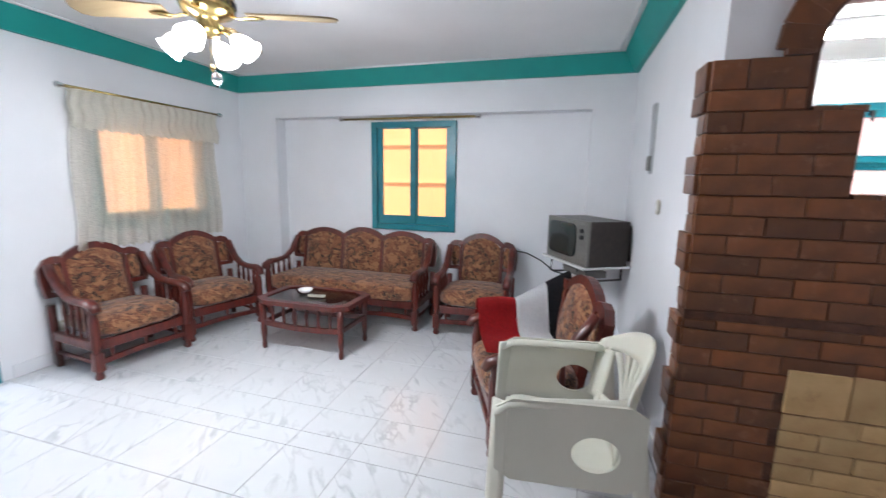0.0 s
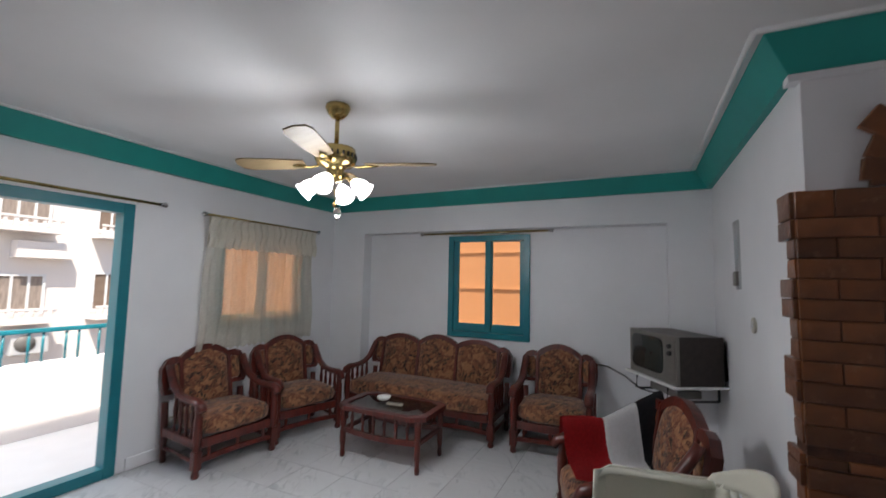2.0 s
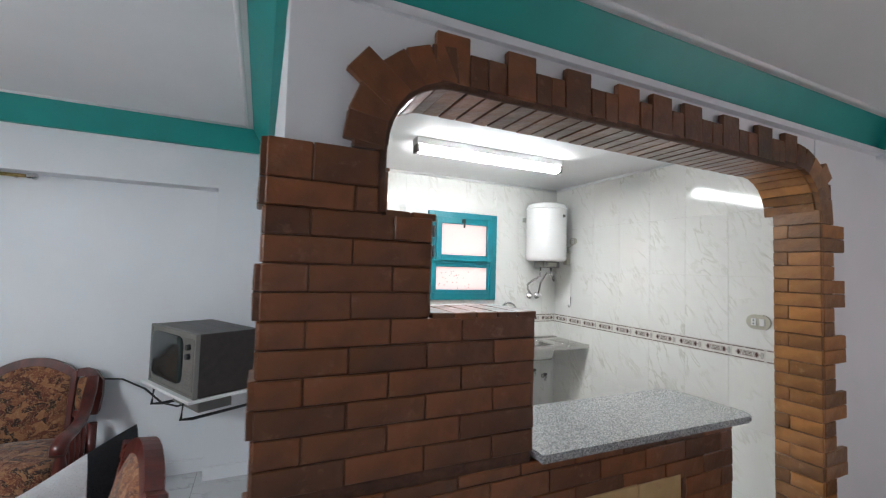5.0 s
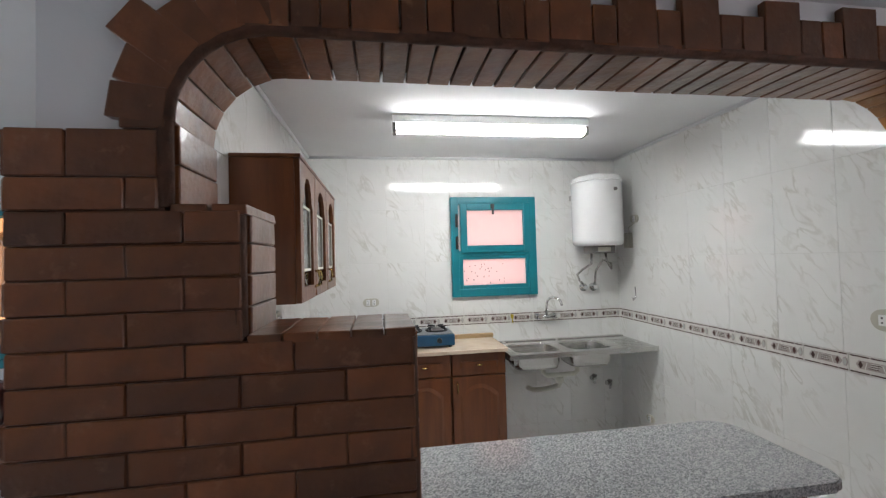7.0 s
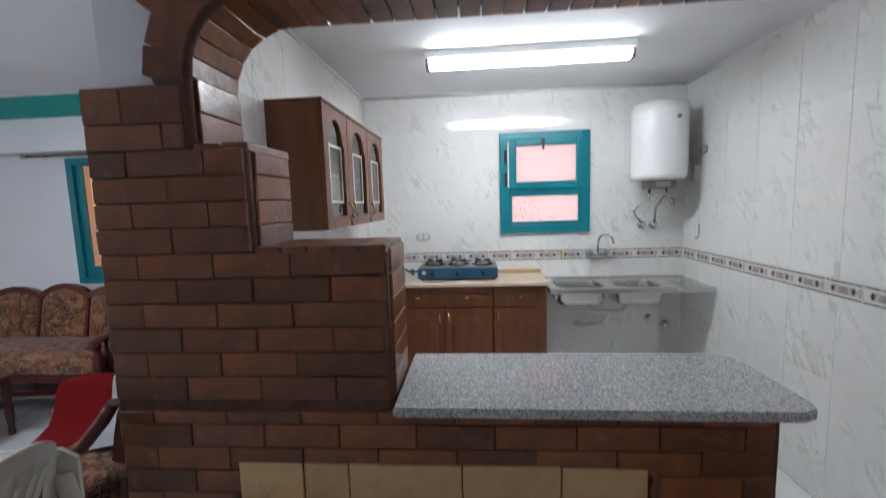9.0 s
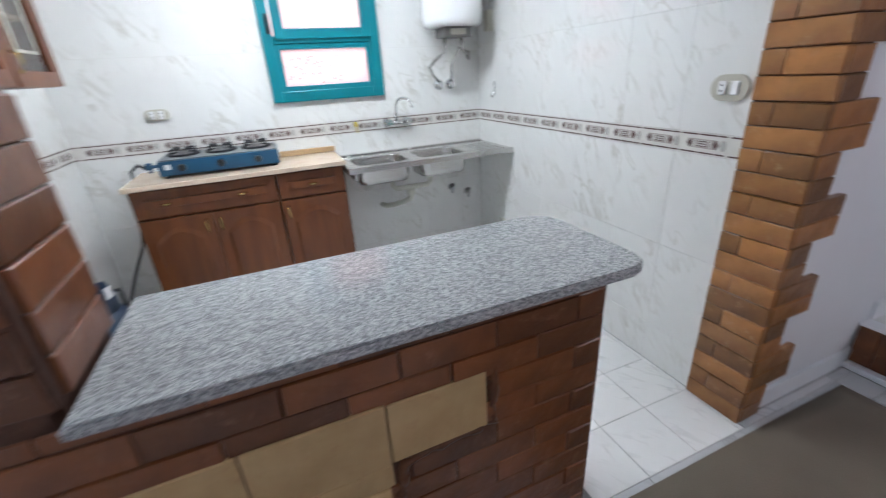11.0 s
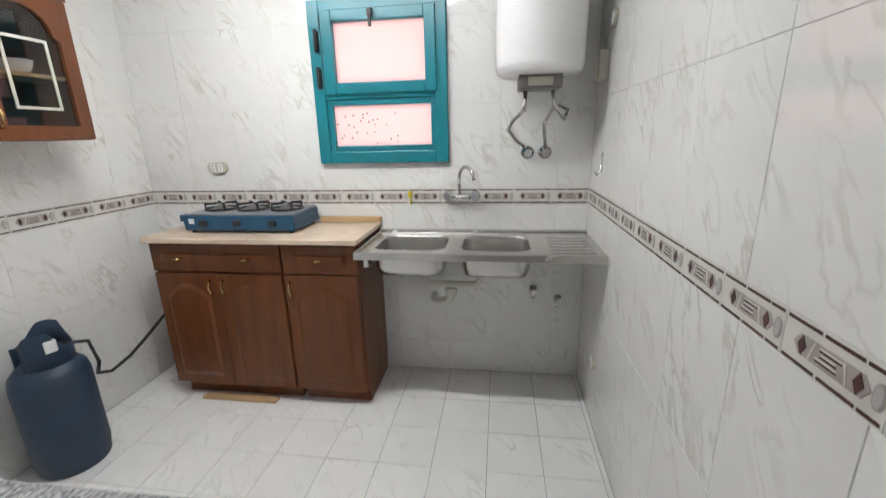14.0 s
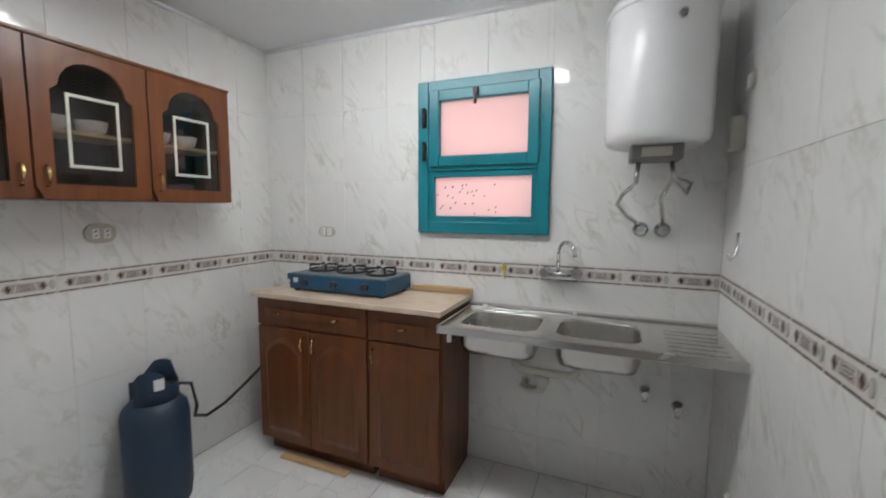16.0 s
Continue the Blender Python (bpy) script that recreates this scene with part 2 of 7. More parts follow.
def mat_marble(name, base, vein, rough, scale=3.0, amount=0.5, per_object=0.03, width=0.03):
    """Glazed tile with thin slanting veins that differ from tile to tile."""
    m = bpy.data.materials.new(name)
    m.use_nodes = True
    nt = m.node_tree
    b = nt.nodes["Principled BSDF"]
    tc = nt.nodes.new("ShaderNodeTexCoord")
    oi = nt.nodes.new("ShaderNodeObjectInfo")
    mul = nt.nodes.new("ShaderNodeVectorMath")
    mul.operation = "MULTIPLY_ADD"
    co = nt.nodes.new("ShaderNodeCombineXYZ")
    for i, k in enumerate((17.0, 31.0, 23.0)):
        mm = nt.nodes.new("ShaderNodeMath")
        mm.operation = "MULTIPLY"
        mm.inputs[1].default_value = k
        nt.links.new(oi.outputs["Random"], mm.inputs[0])
        nt.links.new(mm.outputs[0], co.inputs[i])
    mul.inputs[1].default_value = (1.0, 1.0, 1.0)
    nt.links.new(tc.outputs["Object"], mul.inputs[0])
    nt.links.new(co.outputs[0], mul.inputs[2])
    mp = nt.nodes.new("ShaderNodeMapping")
    mp.vector_type = "TEXTURE"
    mp.inputs["Rotation"].default_value = (0.0, 0.0, radians(36))
    mp.inputs["Scale"].default_value = (0.42, 1.25, 1.0)
    nt.links.new(mul.outputs[0], mp.inputs[0])
    n1 = nt.nodes.new("ShaderNodeTexNoise")
    n1.inputs["Scale"].default_value, n1.inputs["Detail"].default_value, n1.inputs["Distortion"].default_value = scale, 4.0, 0.5
    nt.links.new(mp.outputs[0], n1.inputs["Vector"])
    rp = nt.nodes.new("ShaderNodeValToRGB")
    el = rp.color_ramp.elements
    el[0].position, el[0].color = 0.5 - width, (0, 0, 0, 1)
    el[1].position, el[1].color = 0.5 + width, (0, 0, 0, 1)
    e = el.new(0.5)
    e.color = (1, 1, 1, 1)
    nt.links.new(n1.outputs[0], rp.inputs[0])
    n2 = nt.nodes.new("ShaderNodeTexNoise")
    n2.inputs["Scale"].default_value, n2.inputs["Detail"].default_value = 4.5, 2.0
    nt.links.new(mul.outputs[0], n2.inputs["Vector"])
    r2 = nt.nodes.new("ShaderNodeMapRange")
    r2.inputs[1].default_value, r2.inputs[2].default_value, r2.inputs[4].default_value = 0.45, 0.7, amount
    nt.links.new(n2.outputs[0], r2.inputs[0])
    mu = nt.nodes.new("ShaderNodeMath")
    mu.operation = "MULTIPLY"
    nt.links.new(rp.outputs[0], mu.inputs[0])
    nt.links.new(r2.outputs[0], mu.inputs[1])
    mx = nt.nodes.new("ShaderNodeMix")
    mx.data_type = "RGBA"
    mx.inputs[6].default_value, mx.inputs[7].default_value = (*base, 1), (*vein, 1)
    nt.links.new(mu.outputs[0], mx.inputs[0])
    n4 = nt.nodes.new("ShaderNodeMapRange")
    n4.inputs[3].default_value, n4.inputs[4].default_value = 0.93 - per_object, 1.0 + per_object
    nt.links.new(n2.outputs[0], n4.inputs[0])
    hs = nt.nodes.new("ShaderNodeHueSaturation")
    nt.links.new(n4.outputs[0], hs.inputs["Value"])
    nt.links.new(mx.outputs[2], hs.inputs["Color"])
    nt.links.new(hs.outputs[0], b.inputs["Base Color"])
    n5 = nt.nodes.new("ShaderNodeTexNoise")
    n5.inputs["Scale"].default_value, n5.inputs["Detail"].default_value = 6.0, 3.0
    nt.links.new(mul.outputs[0], n5.inputs["Vector"])
    n6 = nt.nodes.new("ShaderNodeMapRange")
    n6.inputs[3].default_value, n6.inputs[4].default_value = rough * 0.7, rough * 1.4
    nt.links.new(n5.outputs[0], n6.inputs[0])
    nt.links.new(n6.outputs[0], b.inputs["Roughness"])
    return m


def mat_fabric(name):
    """Brown tapestry with leaf-like patches in tan, gold and dark brown."""
    m = bpy.data.materials.new(name)
    m.use_nodes = True
    nt = m.node_tree
    b = nt.nodes["Principled BSDF"]
    tc = nt.nodes.new("ShaderNodeTexCoord")
    n0 = nt.nodes.new("ShaderNodeTexNoise")
    n0.inputs["Scale"].default_value, n0.inputs["Detail"].default_value = 9.0, 2.0
    nt.links.new(tc.outputs["Object"], n0.inputs["Vector"])
    add = nt.nodes.new("ShaderNodeMix")
    add.data_type = "RGBA"
    add.inputs[0].default_value = 0.16
    nt.links.new(tc.outputs["Object"], add.inputs[6])
    nt.links.new(n0.outputs["Color"], add.inputs[7])
    v = nt.nodes.new("ShaderNodeTexVoronoi")
    v.inputs["Scale"].default_value = 34.0
    nt.links.new(add.outputs[2], v.inputs["Vector"])
    r = nt.nodes.new("ShaderNodeValToRGB")
    r.color_ramp.interpolation = "CONSTANT"
    el = r.color_ramp.elements
    el[0].position, el[0].color = 0.0, (0.185, 0.066, 0.03, 1)
    el[1].position, el[1].color = 0.3, (0.085, 0.024, 0.013, 1)
    for p, c in ((0.5, (0.27, 0.12, 0.055, 1)), (0.7, (0.125, 0.036, 0.018, 1)), (0.86, (0.03, 0.012, 0.009, 1))):
        e = el.new(p)
        e.color = c
    sp = nt.nodes.new("ShaderNodeSeparateColor")
    nt.links.new(v.outputs["Color"], sp.inputs[0])
    nt.links.new(sp.outputs[0], r.inputs[0])
    n1 = nt.nodes.new("ShaderNodeTexNoise")
    n1.inputs["Scale"].default_value, n1.inputs["Detail"].default_value, n1.inputs["Distortion"].default_value = 46.0, 3.0, 3.0
    nt.links.new(tc.outputs["Object"], n1.inputs["Vector"])
    r1 = nt.nodes.new("ShaderNodeValToRGB")
    r1.color_ramp.elements[0].position, r1.color_ramp.elements[1].position = 0.54, 0.58
    nt.links.new(n1.outputs[0], r1.inputs[0])
    mx = nt.nodes.new("ShaderNodeMix")
    mx.data_type = "RGBA"
    mx.inputs[7].default_value = (0.40, 0.225, 0.11, 1)
    ml = nt.nodes.new("ShaderNodeMath")
    ml.operation = "MULTIPLY"
    ml.inputs[1].default_value = 0.55
    nt.links.new(r1.outputs[0], ml.inputs[0])
    nt.links.new(ml.outputs[0], mx.inputs[0])
    nt.links.new(r.outputs[0], mx.inputs[6])
    nt.links.new(mx.outputs[2], b.inputs["Base Color"])
    b.inputs["Roughness"].default_value = 0.9
    b.inputs["Sheen Weight"].default_value = 0.2
    n2 = nt.nodes.new("ShaderNodeTexNoise")
    n2.inputs["Scale"].default_value = 14.0
    nt.links.new(tc.outputs["Object"], n2.inputs["Vector"])
    bp = nt.nodes.new("ShaderNodeBump")
    bp.inputs["Strength"].default_value, bp.inputs["Distance"].default_value = 0.5, 0.03
    nt.links.new(n2.outputs[0], bp.inputs["Height"])
    nt.links.new(bp.outputs[0], b.inputs["Normal"])
    return m


def mat_granite(name):
    m = bpy.data.materials.new(name)
    m.use_nodes = True
    nt = m.node_tree
    b = nt.nodes["Principled BSDF"]
    tc = nt.nodes.new("ShaderNodeTexCoord")
    v = nt.nodes.new("ShaderNodeTexVoronoi")
    v.inputs["Scale"].default_value = 250.0
    nt.links.new(tc.outputs["Object"], v.inputs["Vector"])
    sp = nt.nodes.new("ShaderNodeSeparateColor")
    nt.links.new(v.outputs["Color"], sp.inputs[0])
    n = nt.nodes.new("ShaderNodeTexNoise")
    n.inputs["Scale"].default_value, n.inputs["Detail"].default_value = 220.0, 3.0
    nt.links.new(tc.outputs["Object"], n.inputs["Vector"])
    ad = nt.nodes.new("ShaderNodeMath")
    ad.operation = "ADD"
    nt.links.new(sp.outputs[0], ad.inputs[0])
    nt.links.new(n.outputs[0], ad.inputs[1])
    r = nt.nodes.new("ShaderNodeValToRGB")
    el = r.color_ramp.elements
    el[0].position, el[0].color = 0.3, (0.17, 0.175, 0.18, 1)
    el[1].position, el[1].color = 1.0, (0.57, 0.57, 0.57, 1)
    for p, c in ((0.48, (0.23, 0.235, 0.245, 1)), (0.66, (0.35, 0.355, 0.365, 1)), (0.84, (0.44, 0.445, 0.45, 1))):
        e = el.new(p)
        e.color = c
    hf = nt.nodes.new("ShaderNodeMath")
    hf.operation = "MULTIPLY"
    hf.inputs[1].default_value = 0.66
    nt.links.new(ad.outputs[0], hf.inputs[0])
    nt.links.new(hf.outputs[0], r.inputs[0])
    nt.links.new(r.outputs[0], b.inputs["Base Color"])
    b.inputs["Roughness"].default_value = 0.11
    b.inputs["Specular IOR Level"].default_value = 0.25
    return m


def mat_wood(name, c1, c2, rough=0.35, scale=3.0, axis=2, coat=0.0, spec=0.5):
    st = [9.0, 9.0, 9.0]
    st[axis] = 0.9
    return mat(name, c1, c2, rough=rough, scale=scale, detail=6.0, bump=0.08, bscale=20.0, stretch=tuple(st), coat=coat, rvar=0.08, spec=spec)


def mat_glass(name, color, rough=0.0, alpha=0.0):
    m = bpy.data.materials.new(name)
    m.use_nodes = True
    b = m.node_tree.nodes["Principled BSDF"]
    b.inputs["Base Color"].default_value = (*color, 1)
    b.inputs["Transmission Weight"].default_value = 1.0
    b.inputs["Roughness"].default_value, b.inputs["IOR"].default_value = rough, 1.45
    return m


def mat_emit(name, color, strength):
    m = bpy.data.materials.new(name)
    m.use_nodes = True
    b = m.node_tree.nodes["Principled BSDF"]
    b.inputs["Base Color"].default_value = (0.9, 0.9, 0.9, 1)
    b.inputs["Emission Color"].default_value, b.inputs["Emission Strength"].default_value = (*color, 1), strength
    return m


def mat_cloth(name, color, through=0.5, alpha=1.0, rough=0.9):
    """Thin woven cloth that lets light through; alpha under 1 for the open lace."""
    m = bpy.data.materials.new(name)
    m.use_nodes = True
    nt = m.node_tree
    b = nt.nodes["Principled BSDF"]
    out = nt.nodes["Material Output"]
    b.inputs["Base Color"].default_value, b.inputs["Roughness"].default_value = (*color, 1), rough
    tr = nt.nodes.new("ShaderNodeBsdfTranslucent")
    tr.inputs[0].default_value = (*color, 1)
    mx = nt.nodes.new("ShaderNodeMixShader")
    mx.inputs[0].default_value = through
    nt.links.new(b.outputs[0], mx.inputs[1])
    nt.links.new(tr.outputs[0], mx.inputs[2])
    last = mx.outputs[0]
    if alpha < 1:
        tc = nt.nodes.new("ShaderNodeTexCoord")
        v = nt.nodes.new("ShaderNodeTexVoronoi")
        v.inputs["Scale"].default_value = 130.0
        nt.links.new(tc.outputs["Object"], v.inputs["Vector"])
        mr = nt.nodes.new("ShaderNodeMapRange")
        mr.inputs[1].default_value, mr.inputs[2].default_value = 0.1, 0.6
        mr.inputs[3].default_value, mr.inputs[4].default_value = alpha - 0.15, min(1.0, alpha + 0.2)
        nt.links.new(v.outputs["Distance"], mr.inputs[0])
        tp = nt.nodes.new("ShaderNodeBsdfTransparent")
        m2 = nt.nodes.new("ShaderNodeMixShader")
        nt.links.new(mr.outputs[0], m2.inputs[0])
        nt.links.new(tp.outputs[0], m2.inputs[1])
        nt.links.new(last, m2.inputs[2])
        last = m2.outputs[0]
    nt.links.new(last, out.inputs[0])
    return m


M_PLASTER = mat("wall_paint", (0.81, 0.82, 0.85), (0.775, 0.785, 0.815), rough=0.6, scale=2.0, bump=0.05, bscale=90, stain=0.06)
M_CEIL = mat("ceiling_paint", (0.79, 0.79, 0.80), (0.75, 0.75, 0.76), rough=0.7, scale=1.5, bump=0.06, bscale=30, stain=0.06)
M_TEALPAINT = mat("teal_cornice_paint", (0.008, 0.30, 0.27), (0.008, 0.265, 0.24), rough=0.45, scale=5.0, bump=0.06, bscale=25)
M_TEAL = mat("teal_lacquer", (0.01, 0.20, 0.25), (0.008, 0.17, 0.215), rough=0.3, scale=6.0, bump=0.02)
M_BRICK = mat("varnished_red_brick", (0.205, 0.067, 0.0185), (0.1, 0.03, 0.0093), rough=0.33, scale=9.0, bump=0.3, bscale=30, rvar=0.12, coat=0.28, per_object=0.34, scuff=(0.29, 0.145, 0.075))
M_BRICKT = mat("varnished_tan_brick", (0.37, 0.163, 0.045), (0.185, 0.071, 0.019), coat=0.2, rough=0.36, scale=9.0, bump=0.35, bscale=38, rvar=0.12, per_object=0.42, scuff=(0.5, 0.3, 0.15))
M_MORTAR = mat("dark_mortar", (0.11, 0.046, 0.026), (0.06, 0.027, 0.016), rough=0.85, scale=30, bump=0.4, bscale=80)
M_STONE = mat("ochre_stone", (0.63, 0.44, 0.215), (0.47, 0.30, 0.125), rough=0.5, scale=7, bump=0.6, bscale=22, per_object=0.18, scuff=(0.36, 0.2, 0.09))
M_FTILE = mat_marble("glazed_floor_tile", (0.60, 0.605, 0.62), (0.36, 0.37, 0.39), 0.12, scale=4.0, amount=0.75, width=0.05)
M_KTILE = mat_marble("kitchen_floor_tile", (0.83, 0.825, 0.81), (0.47, 0.47, 0.45), 0.2, scale=4.5, amount=0.55)
M_WTILE = mat_marble("glazed_wall_tile", (0.80, 0.795, 0.775), (0.47, 0.445, 0.385), 0.07, scale=6.0, amount=0.6, width=0.045)
M_GROUT = mat("grey_grout", (0.27, 0.27, 0.27), (0.2, 0.2, 0.2), rough=0.9, scale=20)
M_WGROUT = mat("white_grout", (0.70, 0.69, 0.66), (0.62, 0.61, 0.58), rough=0.9, scale=20)
M_BORDER = mat("cream_listello", (0.72, 0.70, 0.66), (0.66, 0.64, 0.6), rough=0.12, scale=20)
M_INK = mat("brown_listello_ink", (0.075, 0.052, 0.047), (0.12, 0.065, 0.06), rough=0.15, scale=30)
M_INK2 = mat("taupe_listello_ink", (0.46, 0.41, 0.385), (0.38, 0.33, 0.31), rough=0.15, scale=30)
M_INK3 = mat("grey_listello_ink", (0.5, 0.5, 0.48), (0.42, 0.42, 0.4), rough=0.15, scale=30)
M_WOOD = mat_wood("red_brown_lacquered_wood", (0.125, 0.016, 0.009), (0.048, 0.007, 0.005), rough=0.32, coat=0.25)
M_CAB = mat_wood("brown_cabinet_wood", (0.15, 0.043, 0.008), (0.095, 0.0265, 0.005), rough=0.4, scale=2.5, coat=0.22, spec=0.4)
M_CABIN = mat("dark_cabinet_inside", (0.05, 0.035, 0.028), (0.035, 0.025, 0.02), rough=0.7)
M_FABRIC = mat_fabric("brown_tapestry")
M_GRANITE = mat_granite("grey_granite")
M_MARBLE = mat("cream_marble_worktop", (0.66, 0.54, 0.42), (0.58, 0.46, 0.35), rough=0.25, scale=12)
M_BEIGEWOOD = mat_wood("pale_board", (0.55, 0.38, 0.2), (0.45, 0.3, 0.15), rough=0.5, axis=0)
M_STEEL = mat("brushed_steel", (0.62, 0.61, 0.59), (0.56, 0.55, 0.53), rough=0.25, metal=1.0, scale=9, rvar=0.06)
M_CHROME = mat("chrome", (0.72, 0.72, 0.72), rough=0.1, metal=1.0)
M_BRASS = mat("polished_brass", (0.55, 0.42, 0.18), (0.4, 0.28, 0.1), rough=0.22, metal=1.0, scale=5)
M_WHITEMET = mat("white_enamel", (0.8, 0.8, 0.8), (0.77, 0.77, 0.77), rough=0.22)
M_PLASTIC = mat("white_plastic", (0.60, 0.59, 0.51), (0.56, 0.55, 0.475), rough=0.38, scale=4, bump=0.03)
M_IVORY = mat("ivory_plastic", (0.50, 0.48, 0.40), (0.45, 0.43, 0.36), rough=0.4)
M_GREYPL = mat("grey_plastic", (0.18, 0.17, 0.16), rough=0.5)
M_BLACK = mat("black_plastic", (0.02, 0.02, 0.022), rough=0.45)
M_TVWOOD = mat_wood("tv_dark_veneer", (0.035, 0.022, 0.018), (0.02, 0.013, 0.011), rough=0.4, axis=0)
M_TVGREY = mat("tv_grey_front", (0.2, 0.19, 0.175), (0.16, 0.15, 0.14), rough=0.45)
M_SCREEN = mat("tv_screen_glass", (0.03, 0.038, 0.036), rough=0.12)
M_RED = mat("red_terry", (0.46, 0.010, 0.012), (0.34, 0.006, 0.008), rough=0.95, scale=60, bump=0.9, bscale=160)
M_WHITE = mat("white_terry", (0.86, 0.85, 0.87), (0.8, 0.79, 0.81), rough=0.95, scale=60, bump=0.9, bscale=160)
M_BLACKT = mat("black_terry", (0.010, 0.010, 0.014), (0.017, 0.017, 0.022), rough=0.95, scale=60, bump=0.9, bscale=160)
M_BLUE = mat("blue_enamel", (0.015, 0.082, 0.165), (0.012, 0.062, 0.125), rough=0.32, scale=5)
M_GASBLUE = mat("worn_blue_gas_paint", (0.012, 0.042, 0.095), (0.022, 0.034, 0.055), rough=0.5, scale=6, bump=0.2, bscale=30)
M_RUG = mat("taupe_rug", (0.20, 0.165, 0.125), (0.165, 0.135, 0.1), rough=0.95, scale=3, bump=0.6, bscale=220)
M_AMBER = mat_glass("amber_glass", (1.0, 0.55, 0.29))
M_CLEAR = mat_glass("clear_glass", (0.95, 0.97, 0.97))
M_SMOKE = mat_glass("smoked_glass", (0.45, 0.42, 0.40))
M_PINK = mat_cloth("pink_frosted_pane", (0.92, 0.765, 0.755), through=0.9, rough=0.3)
M_LACE = mat_cloth("lace", (0.74, 0.71, 0.63), through=0.55, alpha=0.62)
M_LACE2 = mat_cloth("lace_valance", (0.74, 0.71, 0.63), through=0.4, alpha=0.93)
M_SHEER = mat_cloth("white_sheer", (0.82, 0.83, 0.86), through=0.45)
M_BULB = mat_emit("lit_glass_shade", (0.98, 0.98, 1.0), BULB)
M_TUBE = mat_emit("lit_tube_diffuser", (1.0, 1.0, 0.98), TUBE)
M_FACADE = mat("facade_white_render", (0.84, 0.79, 0.76), (0.78, 0.72, 0.69), rough=0.85, scale=0.6, bump=0.1, bscale=10)
M_FACADE2 = mat("facade_cream_render", (0.66, 0.55, 0.45), (0.6, 0.5, 0.4), rough=0.85, scale=0.6, bump=0.1, bscale=10)
M_PINKWALL = mat("backing_pink_render", (0.75, 0.6, 0.58), (0.7, 0.55, 0.53), rough=0.85, scale=0.8)
M_SHUTTER = mat("brown_shutter", (0.22, 0.16, 0.12), (0.17, 0.12, 0.09), rough=0.6, scale=4)
M_CURTBR = mat("far_window_curtain", (0.34, 0.28, 0.24), (0.22, 0.18, 0.15), rough=0.8, scale=3, stretch=(1, 6, 1))
M_BALC = mat("balcony_tile", (0.84, 0.82, 0.80), (0.78, 0.76, 0.74), rough=0.4, scale=3)
M_GROUND = mat("street_ground", (0.22, 0.2, 0.18), (0.16, 0.15, 0.13), rough=0.9, scale=0.4)
M_DARKROOM = mat("mauve_room_paint", (0.42, 0.36, 0.38), (0.38, 0.33, 0.35), rough=0.8)

# ---- plan (metres) ----
XW, XD, XK, XR, XE = -1.932, 2.09, 2.29, 4.742, 6.2   # west wall, dividing wall, kitchen west and east walls, far east wall
YN, YB, YREC, YKB, YS = 5.06, 2.785, 4.90, 4.946, -1.6  # recess back, brick face, beam face, kitchen back wall, south wall
ZC, ZK, ZBAND = 2.41, 2.297, 2.27                      # ceilings, cornice foot
CH, BL = 0.0742, 0.23                                   # brick course and length


def wall_boxes(name, boxes, m, label):
    bm = bm_new()
    for b in boxes:
        box(bm, *b)
    return single(name, bm, m, label, "wall", kind="structure")


# ---- large structure ----
bm = bm_new()
box(bm, -2.14, 6.5, YS - 0.2, 5.3, -0.2, -0.003)
floor = single("floor", bm, M_GROUT, "grey grout bed under white glazed floor tiles", "floor", kind="structure")

wall_west = wall_boxes("wall_west", [
    (XW - 0.2, XW, YS - 0.2, 0.86, 0, 2.6), (XW - 0.2, XW, 0.86, 2.635, 1.977, 2.6), (XW - 0.2, XW, 2.635, 3.33, 0, 2.6),
    (XW - 0.2, XW, 3.33, 4.41, 0, 0.93), (XW - 0.2, XW, 3.33, 4.41, 1.9, 2.6), (XW - 0.2, XW, 4.41, 5.26, 0, 2.6)], M_PLASTER,
    "white painted plaster wall with balcony doorway and window")
wall_north = wall_boxes("wall_north", [
    (XW, -1.465, YREC, YN + 0.2, 0, 2.6), (1.755, XD, YREC, YN + 0.2, 0, 2.6), (-1.465, 1.755, YREC, YN + 0.2, 1.995, 2.6),
    (-1.465, -0.40, YN, YN + 0.2, 0, 1.995), (0.515, 1.755, YN, YN + 0.2, 0, 1.995), (-0.40, 0.515, YN, YN + 0.2, 0, 0.847), (-0.40, 0.515, YN, YN + 0.2, 1.95, 1.995)], M_PLASTER,
    "white painted wall with a shallow recess and small window")
wall_divide = wall_boxes("wall_divide", [(XD, XK - 0.012, 3.04, YN + 0.2, 0, 2.6)], M_PLASTER, "white painted wall between living room and kitchen")
wall_kitchen_north = wall_boxes("wall_kitchen_north", [
    (XK - 0.012, 3.352, YKB + 0.002, YN + 0.2, 0, 2.6), (4.035, XR + 0.2, YKB + 0.002, YN + 0.2, 0, 2.6),
    (3.352, 4.035, YKB + 0.002, YN + 0.2, 0, 1.212), (3.352, 4.035, YKB + 0.002, YN + 0.2, 1.985, 2.6)], M_WGROUT, "kitchen wall tiled in white veined glazed tiles")
wall_kitchen_east = wall_boxes("wall_kitchen_east", [(XR + 0.002, XR + 0.2, 3.03, YKB + 0.002, 0, 2.6)], M_WGROUT, "kitchen wall tiled in white veined glazed tiles")
wall_passage = wall_boxes("wall_passage", [(XR + 0.002, XE, 2.84, 3.03, 0, 2.6)], M_PLASTER, "white painted passage wall beside the brick pillar")
wall_kitchen_west = wall_boxes("wall_kitchen_west", [(XK - 0.012, XK - 0.002, 3.045, YKB + 0.002, 0, ZK)], M_WGROUT, "kitchen wall tiled in white veined glazed tiles")
